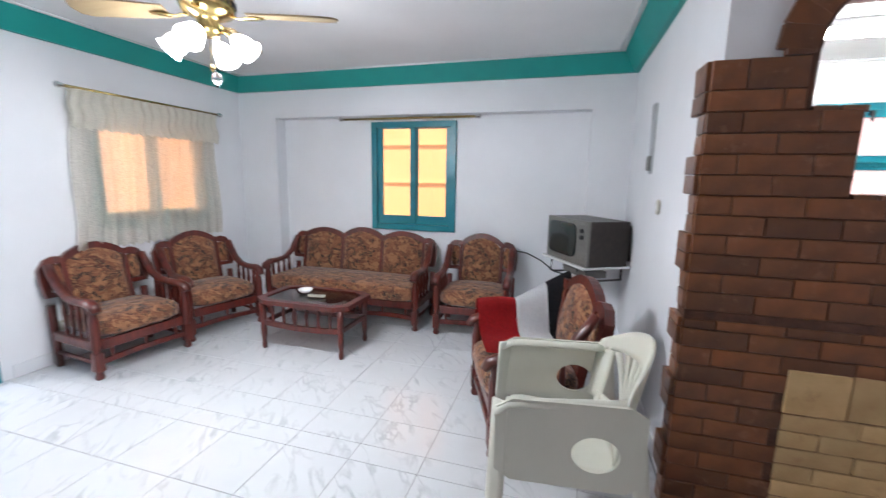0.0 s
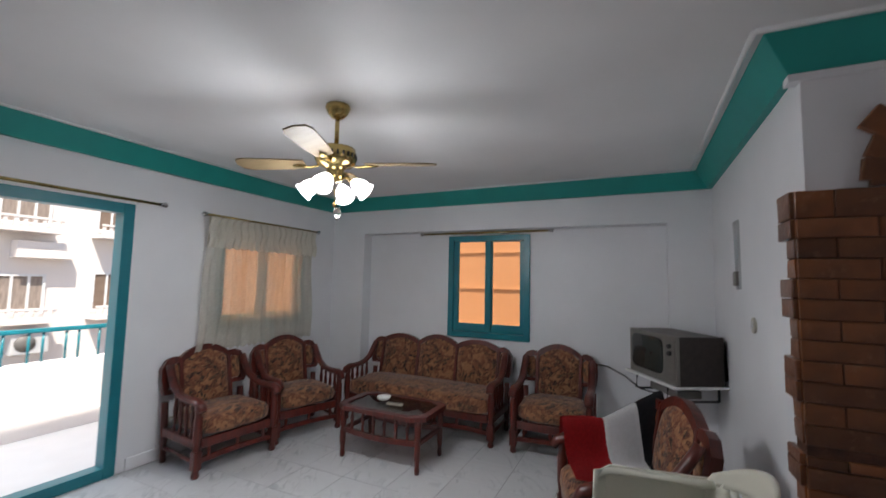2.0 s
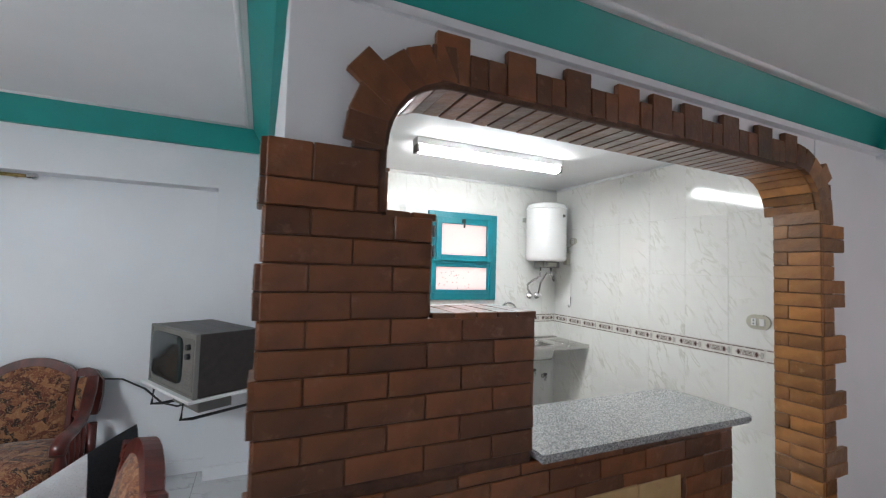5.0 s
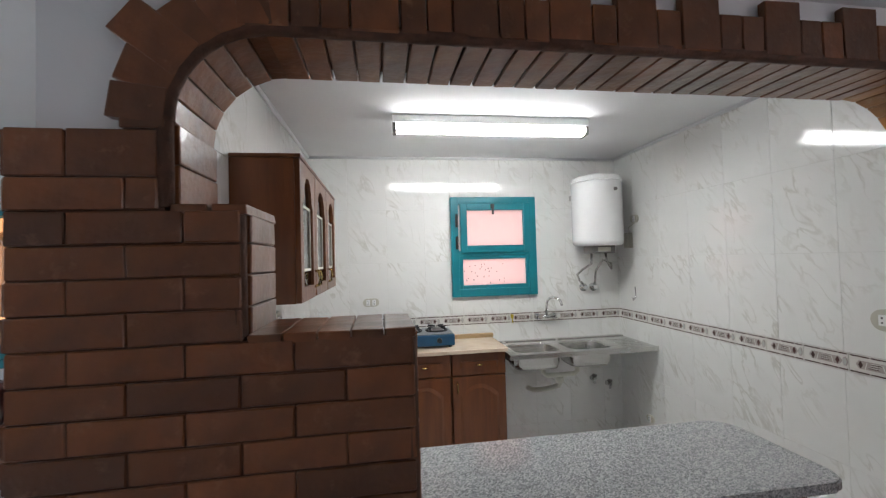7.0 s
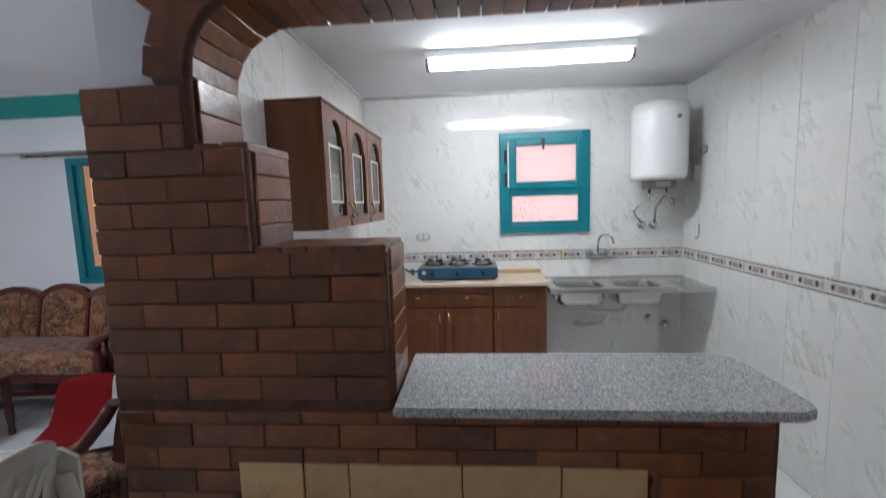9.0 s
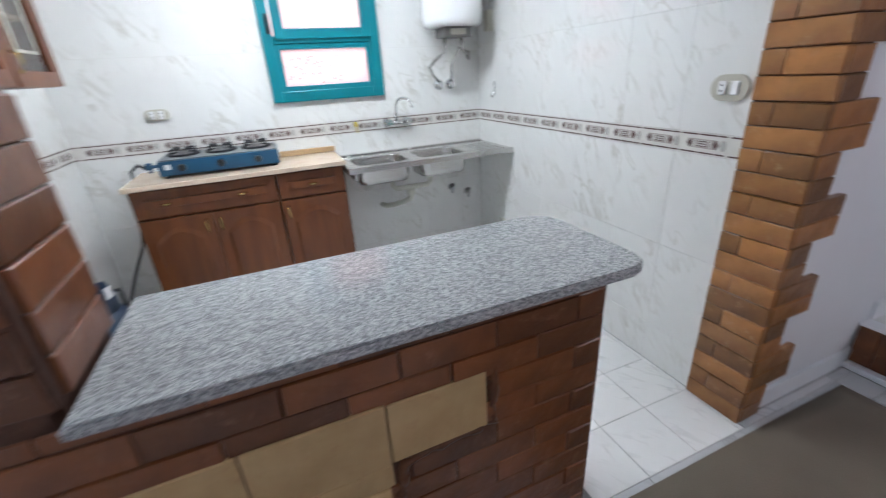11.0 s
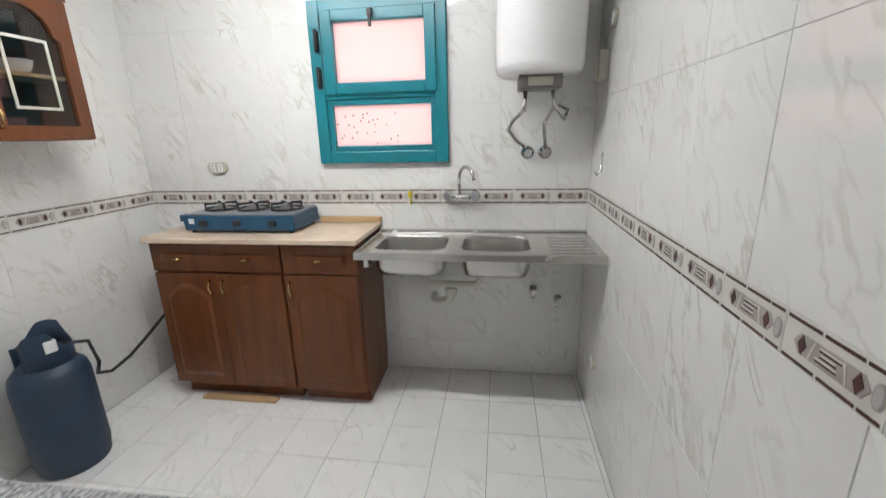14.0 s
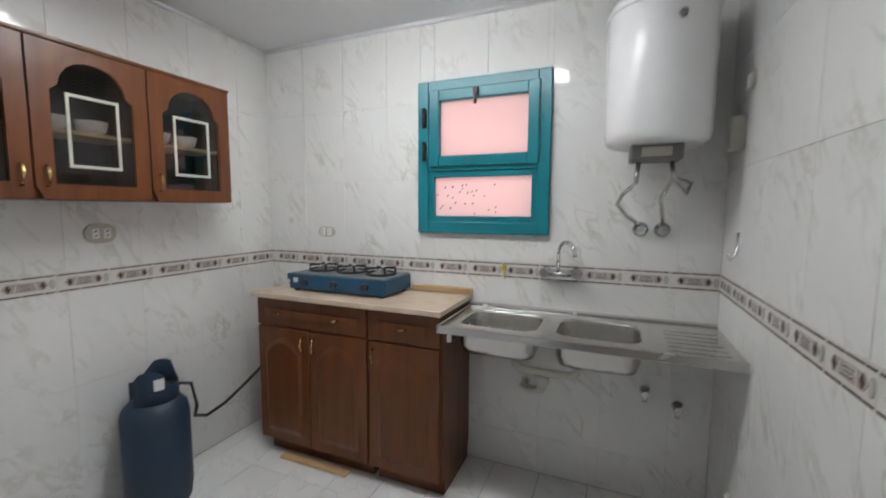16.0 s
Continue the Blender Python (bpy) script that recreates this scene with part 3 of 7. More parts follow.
wall_east = wall_boxes("wall_east", [
    (XE, XE + 0.15, 2.62, 3.03, 0, 2.6), (XE, XE + 0.15, 1.75, 2.62, 2.1, 2.6), (XE, XE + 0.15, 1.2, 1.75, 0, 2.6), (XE, XE + 0.15, 0.0, 1.2, 0, 1.05), (XE, XE + 0.15, 0.0, 1.2, 2.15, 2.6), (XE, XE + 0.15, YS - 0.2, 0.0, 0, 2.6)], M_PLASTER, "white painted passage wall with a doorway")
wall_south = wall_boxes("wall_south", [(XW, XE, YS - 0.2, YS, 0, 2.6)], M_PLASTER, "plain white painted wall")
# dim room behind the passage doorway
wall_room = wall_boxes("wall_room", [
    (XE + 2.5, XE + 2.6, 0.5, 4.0, 0.0, 2.6), (XE + 0.15, XE + 2.5, 0.4, 0.5, 0.0, 2.6), (XE + 0.15, XE + 2.5, 4.0, 4.1, 0.0, 2.6), (XE + 0.15, XE + 2.5, 0.5, 4.0, 2.5, 2.6)],
    M_DARKROOM, "mauve grey walls of the dim room behind")
bm = bm_new()
box(bm, XW - 0.2, XE + 0.15, YS - 0.2, 2.84, ZC, ZC + 0.15)
box(bm, XW - 0.2, XD + 0.1, 2.84, YN + 0.2, ZC, ZC + 0.15)
tube(bm, [(-1.76, 4.735, ZC), (1.925, 4.735, ZC)], 0.012, 6)
tube(bm, [(1.925, 4.735, ZC), (1.925, 2.68, ZC)], 0.012, 6)
tube(bm, [(1.925, 2.68, ZC), (5.25, 2.70, ZC)], 0.012, 6)
tube(bm, [(-1.76, 4.735, ZC), (-1.76, YS + 0.2, ZC)], 0.012, 6)
ceiling = single("ceiling", bm, M_CEIL, "off-white painted ceiling with a thin moulding", "ceiling", kind="structure")
bm = bm_new()
box(bm, XK - 0.012, XR + 0.2, 3.03, YN + 0.2, ZK, ZK + 0.1)
tube(bm, [(XK, YKB - 0.004, ZK - 0.004), (XR, YKB - 0.004, ZK - 0.004)], 0.014, 6)
tube(bm, [(XK + 0.004, 3.06, ZK - 0.004), (XK + 0.004, YKB, ZK - 0.004)], 0.014, 6)
tube(bm, [(XR - 0.004, 3.06, ZK - 0.004), (XR - 0.004, YKB, ZK - 0.004)], 0.014, 6)
ceiling_kitchen = single("ceiling_kitchen", bm, M_CEIL, "off-white painted kitchen ceiling", "ceiling", kind="structure")

# sloping teal cornice round the room: foot on the wall, head on the ceiling
def cornice_run(bm, a, b, n, ea=0.0, eb=0.0):
    """a, b: wall line ends; n: into the room; ea, eb: how much each end shifts along the run at the head."""
    a, b, n = Vector(a), Vector(b), Vector(n)
    d = (b - a).normalized()
    prof = [(0.0, ZBAND), (0.035, ZBAND), (0.13, ZC - 0.002), (0.0, ZC - 0.002)]
    va = [bm.verts.new((*(a + n * o + d * (ea * o)), z)) for o, z in prof]
    vb = [bm.verts.new((*(b + n * o + d * (eb * o)), z)) for o, z in prof]
    for i in range(4):
        bm.faces.new((va[i], va[(i + 1) % 4], vb[(i + 1) % 4], vb[i]))
    bm.faces.new(va)
    bm.faces.new(vb)


bm = bm_new()
cornice_run(bm, (XW, YS), (XW, YREC), (1, 0), 1, -1)
cornice_run(bm, (XW, YREC), (XD, YREC), (0, -1), 1, -1)
cornice_run(bm, (XD, YREC), (XD, 2.845), (-1, 0), 1, 1)
cornice_run(bm, (XD, 2.845), (5.42, 2.865), (0, -1), -1, -1)
cornice_run(bm, (5.42, 2.865), (5.42, YS), (-1, 0), 1, -1)
trim = single("trim_cornice", bm, M_TEALPAINT, "sloping teal painted plaster cornice below the ceiling", "cornice", kind="structure")
bm = bm_new()
prism(bm, [(2.05, 2.24), (5.42, 2.24), (5.42, 2.269), (2.05, 2.269)], "y", 2.80, 2.86)
box(bm, 5.42, 5.56, YS, 2.84, ZBAND - 0.05, ZC)
single("trim_ledge", bm, M_PLASTER, "white plaster ledge and beam under the cornice", "trim", kind="structure")
# landing behind the step
bm = bm_new()
box(bm, 5.51, XE + 0.15, YS, 2.84, 0, 0.214)
box(bm, XE + 0.15, XE + 2.5, 0.5, 4.0, -0.1, 0.214)
single("floor_landing", bm, M_KTILE, "raised landing floor in white glazed tile", "floor", kind="structure")
bm = bm_new()
box(bm, 5.486, 5.56, YS, 2.838, 0.211, 0.224, 0.004)
box(bm, 5.46, 5.509, YS, 2.838, 0.0, 0.028, 0.003)
single("trim_step_nosing", bm, M_PLASTER, "white painted nosing of the passage step", "trim", kind="structure")
bm = bm_new()
for x0, x1, y0, y1 in ((XW, XW + 0.012, YS, 0.86), (XW, XW + 0.012, 2.7, YREC), (XW + 0.012, -1.465, YREC - 0.012, YREC), (-1.465, 1.755, YN - 0.012, YN), (1.755, XD - 0.012, YREC - 0.012, YREC), (XD - 0.012, XD, 2.95, YREC)):
    box(bm, x0, x1, y0, y1, 0.0, 0.09, 0.002)
box(bm, 4.86, 5.5, 2.828, 2.84, 0.0, 0.09, 0.002)
box(bm, 5.56, XE, 2.828, 2.84, 0.214, 0.305, 0.002)
single("baseboard", bm, M_PLASTER, "low white tile skirting along the walls", "baseboard", kind="structure")

# ---- brick wall with stepped arch opening ----
ARC, SPR, SOF = 0.22, 1.835, 2.055
XI, XJ = 2.36, 4.734
# the wall stands a little askew to the room
core = thing("wall_brick", "stepped brick wall with an arched opening to the kitchen", "wall", pose(2.05, 2.785, 0, 0, 0, 0.6) @ pose(-2.05, -2.785, 0), kind="structure")
bm = bm_new()
prof = [(XD, 0.0), (3.975, 0.0), (3.975, 0.84), (2.885, 0.84), (2.885, 1.312), (2.502, 1.312), (2.502, 1.615), (XI - 0.012, 1.615)]
prof += [(XI + ARC - (ARC + 0.012) * math.cos(radians(a)), SPR + (ARC + 0.012) * math.sin(radians(a))) for a in range(0, 91, 15)]
prof += [(XJ - ARC + (ARC + 0.012) * math.cos(radians(a)), SPR + (ARC + 0.012) * math.sin(radians(a))) for a in range(90, -1, -15)]
prof += [(XJ + 0.012, 0.0), (XR + 0.012, 0.0), (XR + 0.012, 2.6), (XD, 2.6)]
prism(bm, prof, "y", 2.815, 3.04)
part("plaster_core", bm, M_PLASTER, core, "white plaster above and behind the bricks")
bm = bm_new()
bed = [(2.052, 0.0), (3.965, 0.0), (3.965, 0.85), (2.891, 0.85), (2.891, 1.32), (2.508, 1.32), (2.508, 1.622), (XI - 0.004, 1.622), (XI - 0.004, 1.80), (2.262, 1.80), (2.262, 1.805), (2.052, 1.805)]
prism(bm, bed, "y", 2.7905, 2.816)
prism(bm, [(2.8, 0.0), (2.89, 0.0), (2.89, 1.80), (2.8, 1.80)], "x", 2.053, XD + 0.002)
box(bm, XJ + 0.002, 4.86, 2.795, 2.814, 0, 2.0)
for x, z0, z1 in ((2.9, 0.89, 1.325), (2.515, 1.345, 1.622), (XI + 0.004, 1.64, SPR)):
    tube(bm, [(x - 0.014, 2.805, z0), (x - 0.014, 2.805, z1)], 0.019, 10)
tube(bm, [(XI + ARC - (ARC + 0.006) * math.cos(radians(a)), 2.803, SPR + (ARC + 0.006) * math.sin(radians(a))) for a in range(0, 91, 10)] + [(XJ - ARC, 2.803, SOF + 0.006)], 0.018, 10, up=(0, 1, 0))
# lining behind the bricks of the reveals and of the arch's underside
for x, z0, z1 in ((2.886, 0.845, 1.325), (2.503, 1.315, 1.625), (3.976, 0.0, 0.85)):
    box(bm, x, x + 0.012, 2.802, 3.042, z0, z1)


def lining(r):
    left = [(XI + ARC - r * math.cos(radians(a)), SPR + r * math.sin(radians(a))) for a in range(0, 91, 15)]
    right = [(XJ - ARC + r * math.cos(radians(a)), SPR + r * math.sin(radians(a))) for a in range(90, -1, -15)]
    return [(XI + ARC - r, 1.625)] + left + right + [(XJ - ARC + r, 0.0)]


strip(bm, lining(ARC + 0.0115), lining(ARC + 0.006), "y", 2.806, 3.004)
part("mortar_bed", bm, M_MORTAR, core, "dark mortar between the bricks")


def brick_mesh(l, h, d, seed, mt, bev=0.0028):
    """One brick, l wide, h high, d deep, centred, its corners a little uneven."""
    rnd = random.Random(seed)
    bm = bm_new()
    box(bm, -l / 2, l / 2, -d / 2, d / 2, -h / 2, h / 2, bev, seg=1)
    for v in bm.verts:
        v.co += Vector((rnd.uniform(-1, 1) * 0.0014, rnd.uniform(-1, 1) * 0.0014, rnd.uniform(-1, 1) * 0.0014))
    return mesh_of(bm, mt, "brick")


_bricks = {}
_brnd = random.Random(5)


def brick(l, h, d, m, mt, parent=None, name="brick"):
    key = (round(l, 3), round(h, 3), round(d, 3), mt.name, _brnd.randrange(3))
    if key not in _bricks:
        _bricks[key] = brick_mesh(l, h, d, len(_bricks), mt)
    o = new(name, _bricks[key])
    o.parent = parent or core
    o.matrix_basis = m
    return o


def front_brick(x0, x1, z0, z1, mt=None, proud=0.0, name="brick"):
    brick(x1 - x0 - 0.0035, z1 - z0 - 0.0035, 0.026, pose((x0 + x1) / 2, YB + 0.013 - proud + _brnd.uniform(-0.002, 0.002), (z0 + z1) / 2), mt or M_BRICK, name=name)


def in_patch(x, z):
    if z > 0.695 or x < 2.42:
        return False
    if z > 0.513:
        return x < 3.64
    return x < 3.40 - 0.28 * max(0.0, 0.513 - z)


for k in range(24):
    z0, z1 = k * CH, (k + 1) * CH
    right = 3.97 if z1 < 0.88 else (2.898 if z1 < 1.345 else (2.514 if z1 < 1.64 else 2.345))
    if 0.80 < z0 < 0.88:
        z1 = min(z1, 0.856)
        right = 3.97
    if k == 11:
        z1 = 0.856
        right = 3.97
    if k == 23:
        z1 = 1.812
    x = 2.048
    first = True
    while x < right - 0.02:
        l = BL / 2 if (first and k % 2) else BL
        first = False
        x1 = x + l
        if right - x1 < 0.05:
            x1 = right
        x1 = min(x1, right)
        if k == 11 and x >= 2.88 or not in_patch((x + x1) / 2, (z0 + z1) / 2):
            front_brick(x, x1, z0, z1)
        x = x1
    # quoins returning on the side face, two courses long and two short
    d = 0.13 if (k // 2) % 2 else 0.085
    brick(d, z1 - z0 - 0.0035, 0.026, pose(2.058 - 0.012 * ((k // 2) % 2), 2.799 + d / 2, (z0 + z1) / 2, 0, 0, 90), M_BRICK)
    # sill end of the low wall
    if k < 11:
        brick(0.2, CH - 0.0035, 0.024, pose(3.979, 2.905, (z0 + z1) / 2, 0, 0, 90), M_BRICK)
    # reveals of the steps
    if 12 <= k < 18:
        brick(0.222, CH - 0.0035, 0.024, pose(2.897, 2.938, (z0 + z1) / 2, 0, 0, 90), M_BRICK)
    if 18 <= k < 22:
        brick(0.222, CH - 0.0035, 0.024, pose(2.512, 2.938, (z0 + z1) / 2, 0, 0, 90), M_BRICK)
    if 22 <= k < 24:
        zb = 1.648 + (k - 22) * 0.095
        brick(0.222, 0.091, 0.024, pose(XI, 2.938, zb + 0.047, 0, 0, 90), M_BRICK)
# bricks laid flat on the steps
for i in range(5):
    brick(0.074, 0.024, 0.262, pose(2.521 + 0.0385 + i * 0.0765, 2.918, 1.337), M_BRICK)
for i in range(2):
    brick(0.074, 0.024, 0.262, pose(XI + 0.0455 + i * 0.0835, 2.918, 1.634), M_BRICK)
# ochre blocks and thin courses let into the low wall, with a rough rim
for a, b in ((2.42, 2.62), (2.62, 2.76), (2.76, 3.10), (3.10, 3.385), (3.385, 3.63)):
    brick(b - a - 0.004, 0.172 if b < 3.4 else 0.165, 0.034, pose((a + b) / 2, YB + 0.012 + _brnd.uniform(-0.003, 0.003), 0.607), M_STONE, name="stone")
for k in range(7):
    z1 = 0.518 - k * 0.0706
    right = 3.39 - 0.30 * (0.518 - z1 + 0.035) ** 1.3
    a = 2.42
    while a < right - 0.04:
        b = min(a + (0.13 if a == 2.42 and k % 2 else 0.25), right)
        if right - b < 0.06:
            b = right
        brick(b - a - 0.004, 0.0665, 0.03, pose((a + b) / 2, YB + 0.012 + _brnd.uniform(-0.002, 0.002), z1 - 0.0353), M_STONE, name="stone")
        a = b
bm = bm_new()
rimp = [(3.655, 0.693), (3.645, 0.608), (3.65, 0.528), (3.52, 0.515), (3.41, 0.503), (3.40, 0.413), (3.37, 0.303), (3.32, 0.193), (3.27, 0.09), (3.24, 0.012)]
pts = []
for p, q in zip(rimp, rimp[1:]):
    for s in range(6):
        u = s / 6
        pts.append((p[0] + (q[0] - p[0]) * u + _brnd.uniform(-0.005, 0.005), YB + 0.006, p[1] + (q[1] - p[1]) * u + _brnd.uniform(-0.005, 0.005)))
tube(bm, pts, [0.011 + _brnd.uniform(-0.004, 0.006) for _ in pts], 7, up=(0, 1, 0.01))
part("rough_rim", bm, M_BRICK, core, "rough brown cement rim round the ochre blocks")

# arch ring: low bricks side by side, a long brick standing up between them
ring = []
tall = (2.508, 2.765, 3.014, 3.268, 3.455, 3.647, 3.908, 4.172, 4.405)
for u, v in zip(tall, tall[1:] + (4.53,)):
    ring.append((u, u + 0.119, 0.16))
    gap = v - u - 0.119
    n = 2 if gap > 0.09 else (1 if gap > 0.02 else 0)
    for i in range(n):
        ring.append((u + 0.119 + gap * i / n, u + 0.119 + gap * (i + 1) / n, 0.112))
for a, b, h in ring:
    front_brick(a, b, SOF, SOF + h)
for i in range(30):
    u = XI + ARC + 0.005 + i * 0.0695
    if u < XJ - ARC:
        brick(0.064, 0.24, 0.024, pose(u + 0.012, 2.93, SOF + 0.006, 90, 0, _brnd.uniform(-0.6, 0.6)), M_BRICK)
for side in (0, 1):
    mt = M_BRICKT if side else M_BRICK
    cx = XJ - ARC if side else XI + ARC
    for i in range(6):
        a = radians(7.5 + 15 * i)
        h = 0.17 if i == 2 else 0.118
        sgn = 1 if side else -1
        r = ARC + h / 2
        px, pz = cx + sgn * r * math.cos(a), SPR + r * math.sin(a)
        w = 0.085 if i != 2 else 0.1
        brick(w - 0.004, h, 0.026, pose(px, YB + 0.013, pz, 0, sgn * (90 - math.degrees(a)), 0), M_BRICK if not side or i > 3 else M_BRICKT)
        rr = ARC + 0.006
        brick(0.055, 0.24, 0.024, pose(cx + sgn * rr * math.cos(a), 2.93, SPR + rr * math.sin(a), 0, sgn * (90 - math.degrees(a)), 0) @ pose(0, 0, 0, 90, 0, 0), mt)
brick(0.092, 0.03, 0.026, pose(2.312, YB + 0.013, 1.83), M_BRICK)
# tan pillar: jamb face and front face with toothed edge
for k in range(25):
    z0 = k * CH
    if z0 > SPR + 0.03:
        break
    zc = z0 + CH / 2
    long = (k // 2) % 2
    if k % 2:
        brick(0.145, CH - 0.0035, 0.024, pose(XJ + 0.006, 2.86, zc, 0, 0, 90), M_BRICKT)
        brick(0.07, CH - 0.0035, 0.024, pose(XJ + 0.006, 2.969, zc, 0, 0, 90), M_BRICKT)
    else:
        brick(0.218, CH - 0.0035, 0.024, pose(XJ + 0.006, 2.896, zc, 0, 0, 90), M_BRICKT)
    x1 = 4.975 if long else 4.862
    brick(x1 - XJ - 0.016, CH - 0.0035, 0.027, pose((XJ + 0.014 + x1) / 2, YB + 0.014, zc), M_BRICKT)

# brick riser of the passage step
riser = thing("wall_step_riser", "red brick riser of the passage step", "step", kind="structure")
for i in range(26):
    y = 2.795 - i * 0.0775
    brick(0.0755, 0.18, 0.022, pose(5.499, y, 0.12, 0, 0, 90), M_BRICK, parent=riser)

# granite slab on the low wall
bm = bm_new()
pts = [(2.91, 2.757)] + [(4.005 + 0.055 * math.sin(radians(a)), 2.812 - 0.055 * math.cos(radians(a))) for a in range(0, 91, 15)] + [(3.985 + 0.075 * math.cos(radians(a)), 3.115 + 0.075 * math.sin(radians(a))) for a in range(0, 91, 15)] + [(2.91, 3.19)]
vs = prism(bm, pts, "z", 0.858, 0.886)
bmesh.ops.bevel(bm, geom=[e for e in bm.edges if abs(e.verts[0].co.z - e.verts[1].co.z) < 1e-5], offset=0.005, segments=2, affect="EDGES")
single("granite_countertop", bm, M_GRANITE, "polished speckled grey granite slab on the low brick wall", "countertop")

# ---- windows and doors ----
def pane(name, x0, x1, y0, y1, z0, z1, m, parent, label=""):
    bm = bm_new()
    box(bm, x0, x1, y0, y1, z0, z1)
    o = part(name, bm, m, parent, label)
    o.visible_shadow = False
    return o


def frame_y(bm, x0, x1, z0, z1, y0, y1, w, bev=0.004):
    """A four-sided frame in a wall that faces y."""
    box(bm, x0, x0 + w, y0, y1, z0, z1, bev)
    box(bm, x1 - w, x1, y0, y1, z0, z1, bev)
    box(bm, x0 + w, x1 - w, y0 + 0.001, y1 - 0.001, z0, z0 + w, bev)
    box(bm, x0 + w, x1 - w, y0 + 0.001, y1 - 0.001, z1 - w, z1, bev)


def frame_x(bm, y0, y1, z0, z1, x0, x1, w, bev=0.004):
    box(bm, x0, x1, y0, y0 + w, z0, z1, bev)
    box(bm, x0, x1, y1 - w, y1, z0, z1, bev)
    box(bm, x0 + 0.001, x1 - 0.001, y0 + w, y1 - w, z0, z0 + w, bev)
    box(bm, x0 + 0.001, x1 - 0.001, y0 + w, y1 - w, z1 - w, z1, bev)


win = thing("window_1", "teal wooden sliding window with two amber glass panes", "window", kind="structure")
bm = bm_new()
frame_y(bm, -0.40, 0.515, 0.847, 1.95, YN - 0.03, YN + 0.06, 0.06)
part("window_frame", bm, M_TEAL, win)
for i, (a, b, y) in enumerate(((-0.345, 0.085, YN + 0.0), (0.035, 0.46, YN + 0.032))):
    bm = bm_new()
    frame_y(bm, a, b, 0.935, 1.945, y, y + 0.028, 0.062, 0.003)
    box(bm, a, b, y + 0.002, y + 0.026, 0.902, 0.936)
    sash = part("sash", bm, M_TEAL, win)
    pane("pane", a + 0.06, b - 0.06, y + 0.011, y + 0.016, 0.99, 1.888, M_AMBER, sash, "amber tinted glass pane")

win = thing("window_2", "teal window with amber panes behind a lace curtain", "window", kind="structure")
bm = bm_new()
frame_x(bm, 3.33, 4.41, 0.93, 1.9, XW - 0.08, XW + 0.005, 0.06)
part("window_frame", bm, M_TEAL, win)
for a, b, x in ((3.39, 3.89, XW - 0.07), (3.85, 4.35, XW - 0.038)):
    bm = bm_new()
    frame_x(bm, a, b, 0.99, 1.84, x, x + 0.028, 0.06, 0.003)
    sash = part("sash", bm, M_TEAL, win)
    pane("pane", x + 0.011, x + 0.016, a + 0.055, b - 0.055, 1.045, 1.785, M_AMBER, sash, "amber tinted glass pane")

door = thing("door_1", "teal sliding balcony door, half open, with amber panes", "door", kind="structure")
bm = bm_new()
frame_x(bm, 0.86, 2.635, -0.002, 1.977, XW - 0.1, XW + 0.012, 0.075)
part("door_frame", bm, M_TEAL, door)
for nm, a, b, x in (("door_leaf", 0.93, 1.76, XW - 0.045), ("door_leaf", 0.935, 1.74, XW - 0.09)):
    bm = bm_new()
    frame_x(bm, a, b, 0.035, 1.91, x, x + 0.035, 0.11, 0.004)
    box(bm, x + 0.001, x + 0.034, a + 0.11, b - 0.11, 0.68, 0.775, 0.003)
    box(bm, x + 0.004, x + 0.031, a + 0.11, b - 0.11, 1.28, 1.31, 0.002)
    leaf = part(nm, bm, M_TEAL, door)
    pane("pane", x + 0.014, x + 0.019, a + 0.1, b - 0.1, 0.14, 0.685, M_AMBER, leaf, "amber tinted glass pane")
    pane("pane", x + 0.014, x + 0.019, a + 0.1, b - 0.1, 0.77, 1.285, M_AMBER, leaf, "amber tinted glass pane")
    pane("pane", x + 0.014, x + 0.019, a + 0.1, b - 0.1, 1.305, 1.805, M_AMBER, leaf, "amber tinted glass pane")

win = thing("window_3", "small teal kitchen window with pink frosted panes", "window", kind="structure")
bm = bm_new()
frame_y(bm, 3.352, 4.035, 1.212, 1.985, YKB - 0.03, YKB + 0.06, 0.06)
box(bm, 3.412, 3.975, YKB - 0.028, YKB + 0.05, 1.53, 1.57, 0.003)
part("window_frame", bm, M_TEAL, win)
bm = bm_new()
frame_y(bm, 3.422, 3.985, 1.552, 1.935, YKB - 0.045, YKB + 0.02, 0.054, 0.005)
sash = part("sash", bm, M_TEAL, win, "upper opening sash")
pane("pane", 3.465, 3.94, YKB - 0.012, YKB - 0.008, 1.6, 1.885, M_PINK, sash, "pink frosted glass pane")
bm = bm_new()
frame_y(bm, 3.412, 3.98, 1.27, 1.53, YKB - 0.02, YKB + 0.03, 0.03, 0.003)
sash = part("sash", bm, M_TEAL, win)
pane("pane", 3.435, 3.965, YKB + 0.002, YKB + 0.006, 1.29, 1.515, M_PINK, sash, "pink frosted glass pane with specks")
for z in (1.63, 1.80):
    bm = bm_new()
    box(bm, 3.385, 3.405, YKB - 0.052, YKB - 0.03, z - 0.045, z + 0.045, 0.003)
    tube(bm, [(3.395, YKB - 0.05, z - 0.05), (3.395, YKB - 0.05, z + 0.05)], 0.009, 8)
    part("hinge", bm, M_BLACK, win)
bm = bm_new()
box(bm, 3.665, 3.69, YKB - 0.07, YKB - 0.043, 1.89, 1.925, 0.003)
box(bm, 3.67, 3.685, YKB - 0.075, YKB - 0.06, 1.845, 1.9, 0.004)
part("latch", bm, M_BLACK, win)
bm = bm_new()
rnd = random.Random(3)
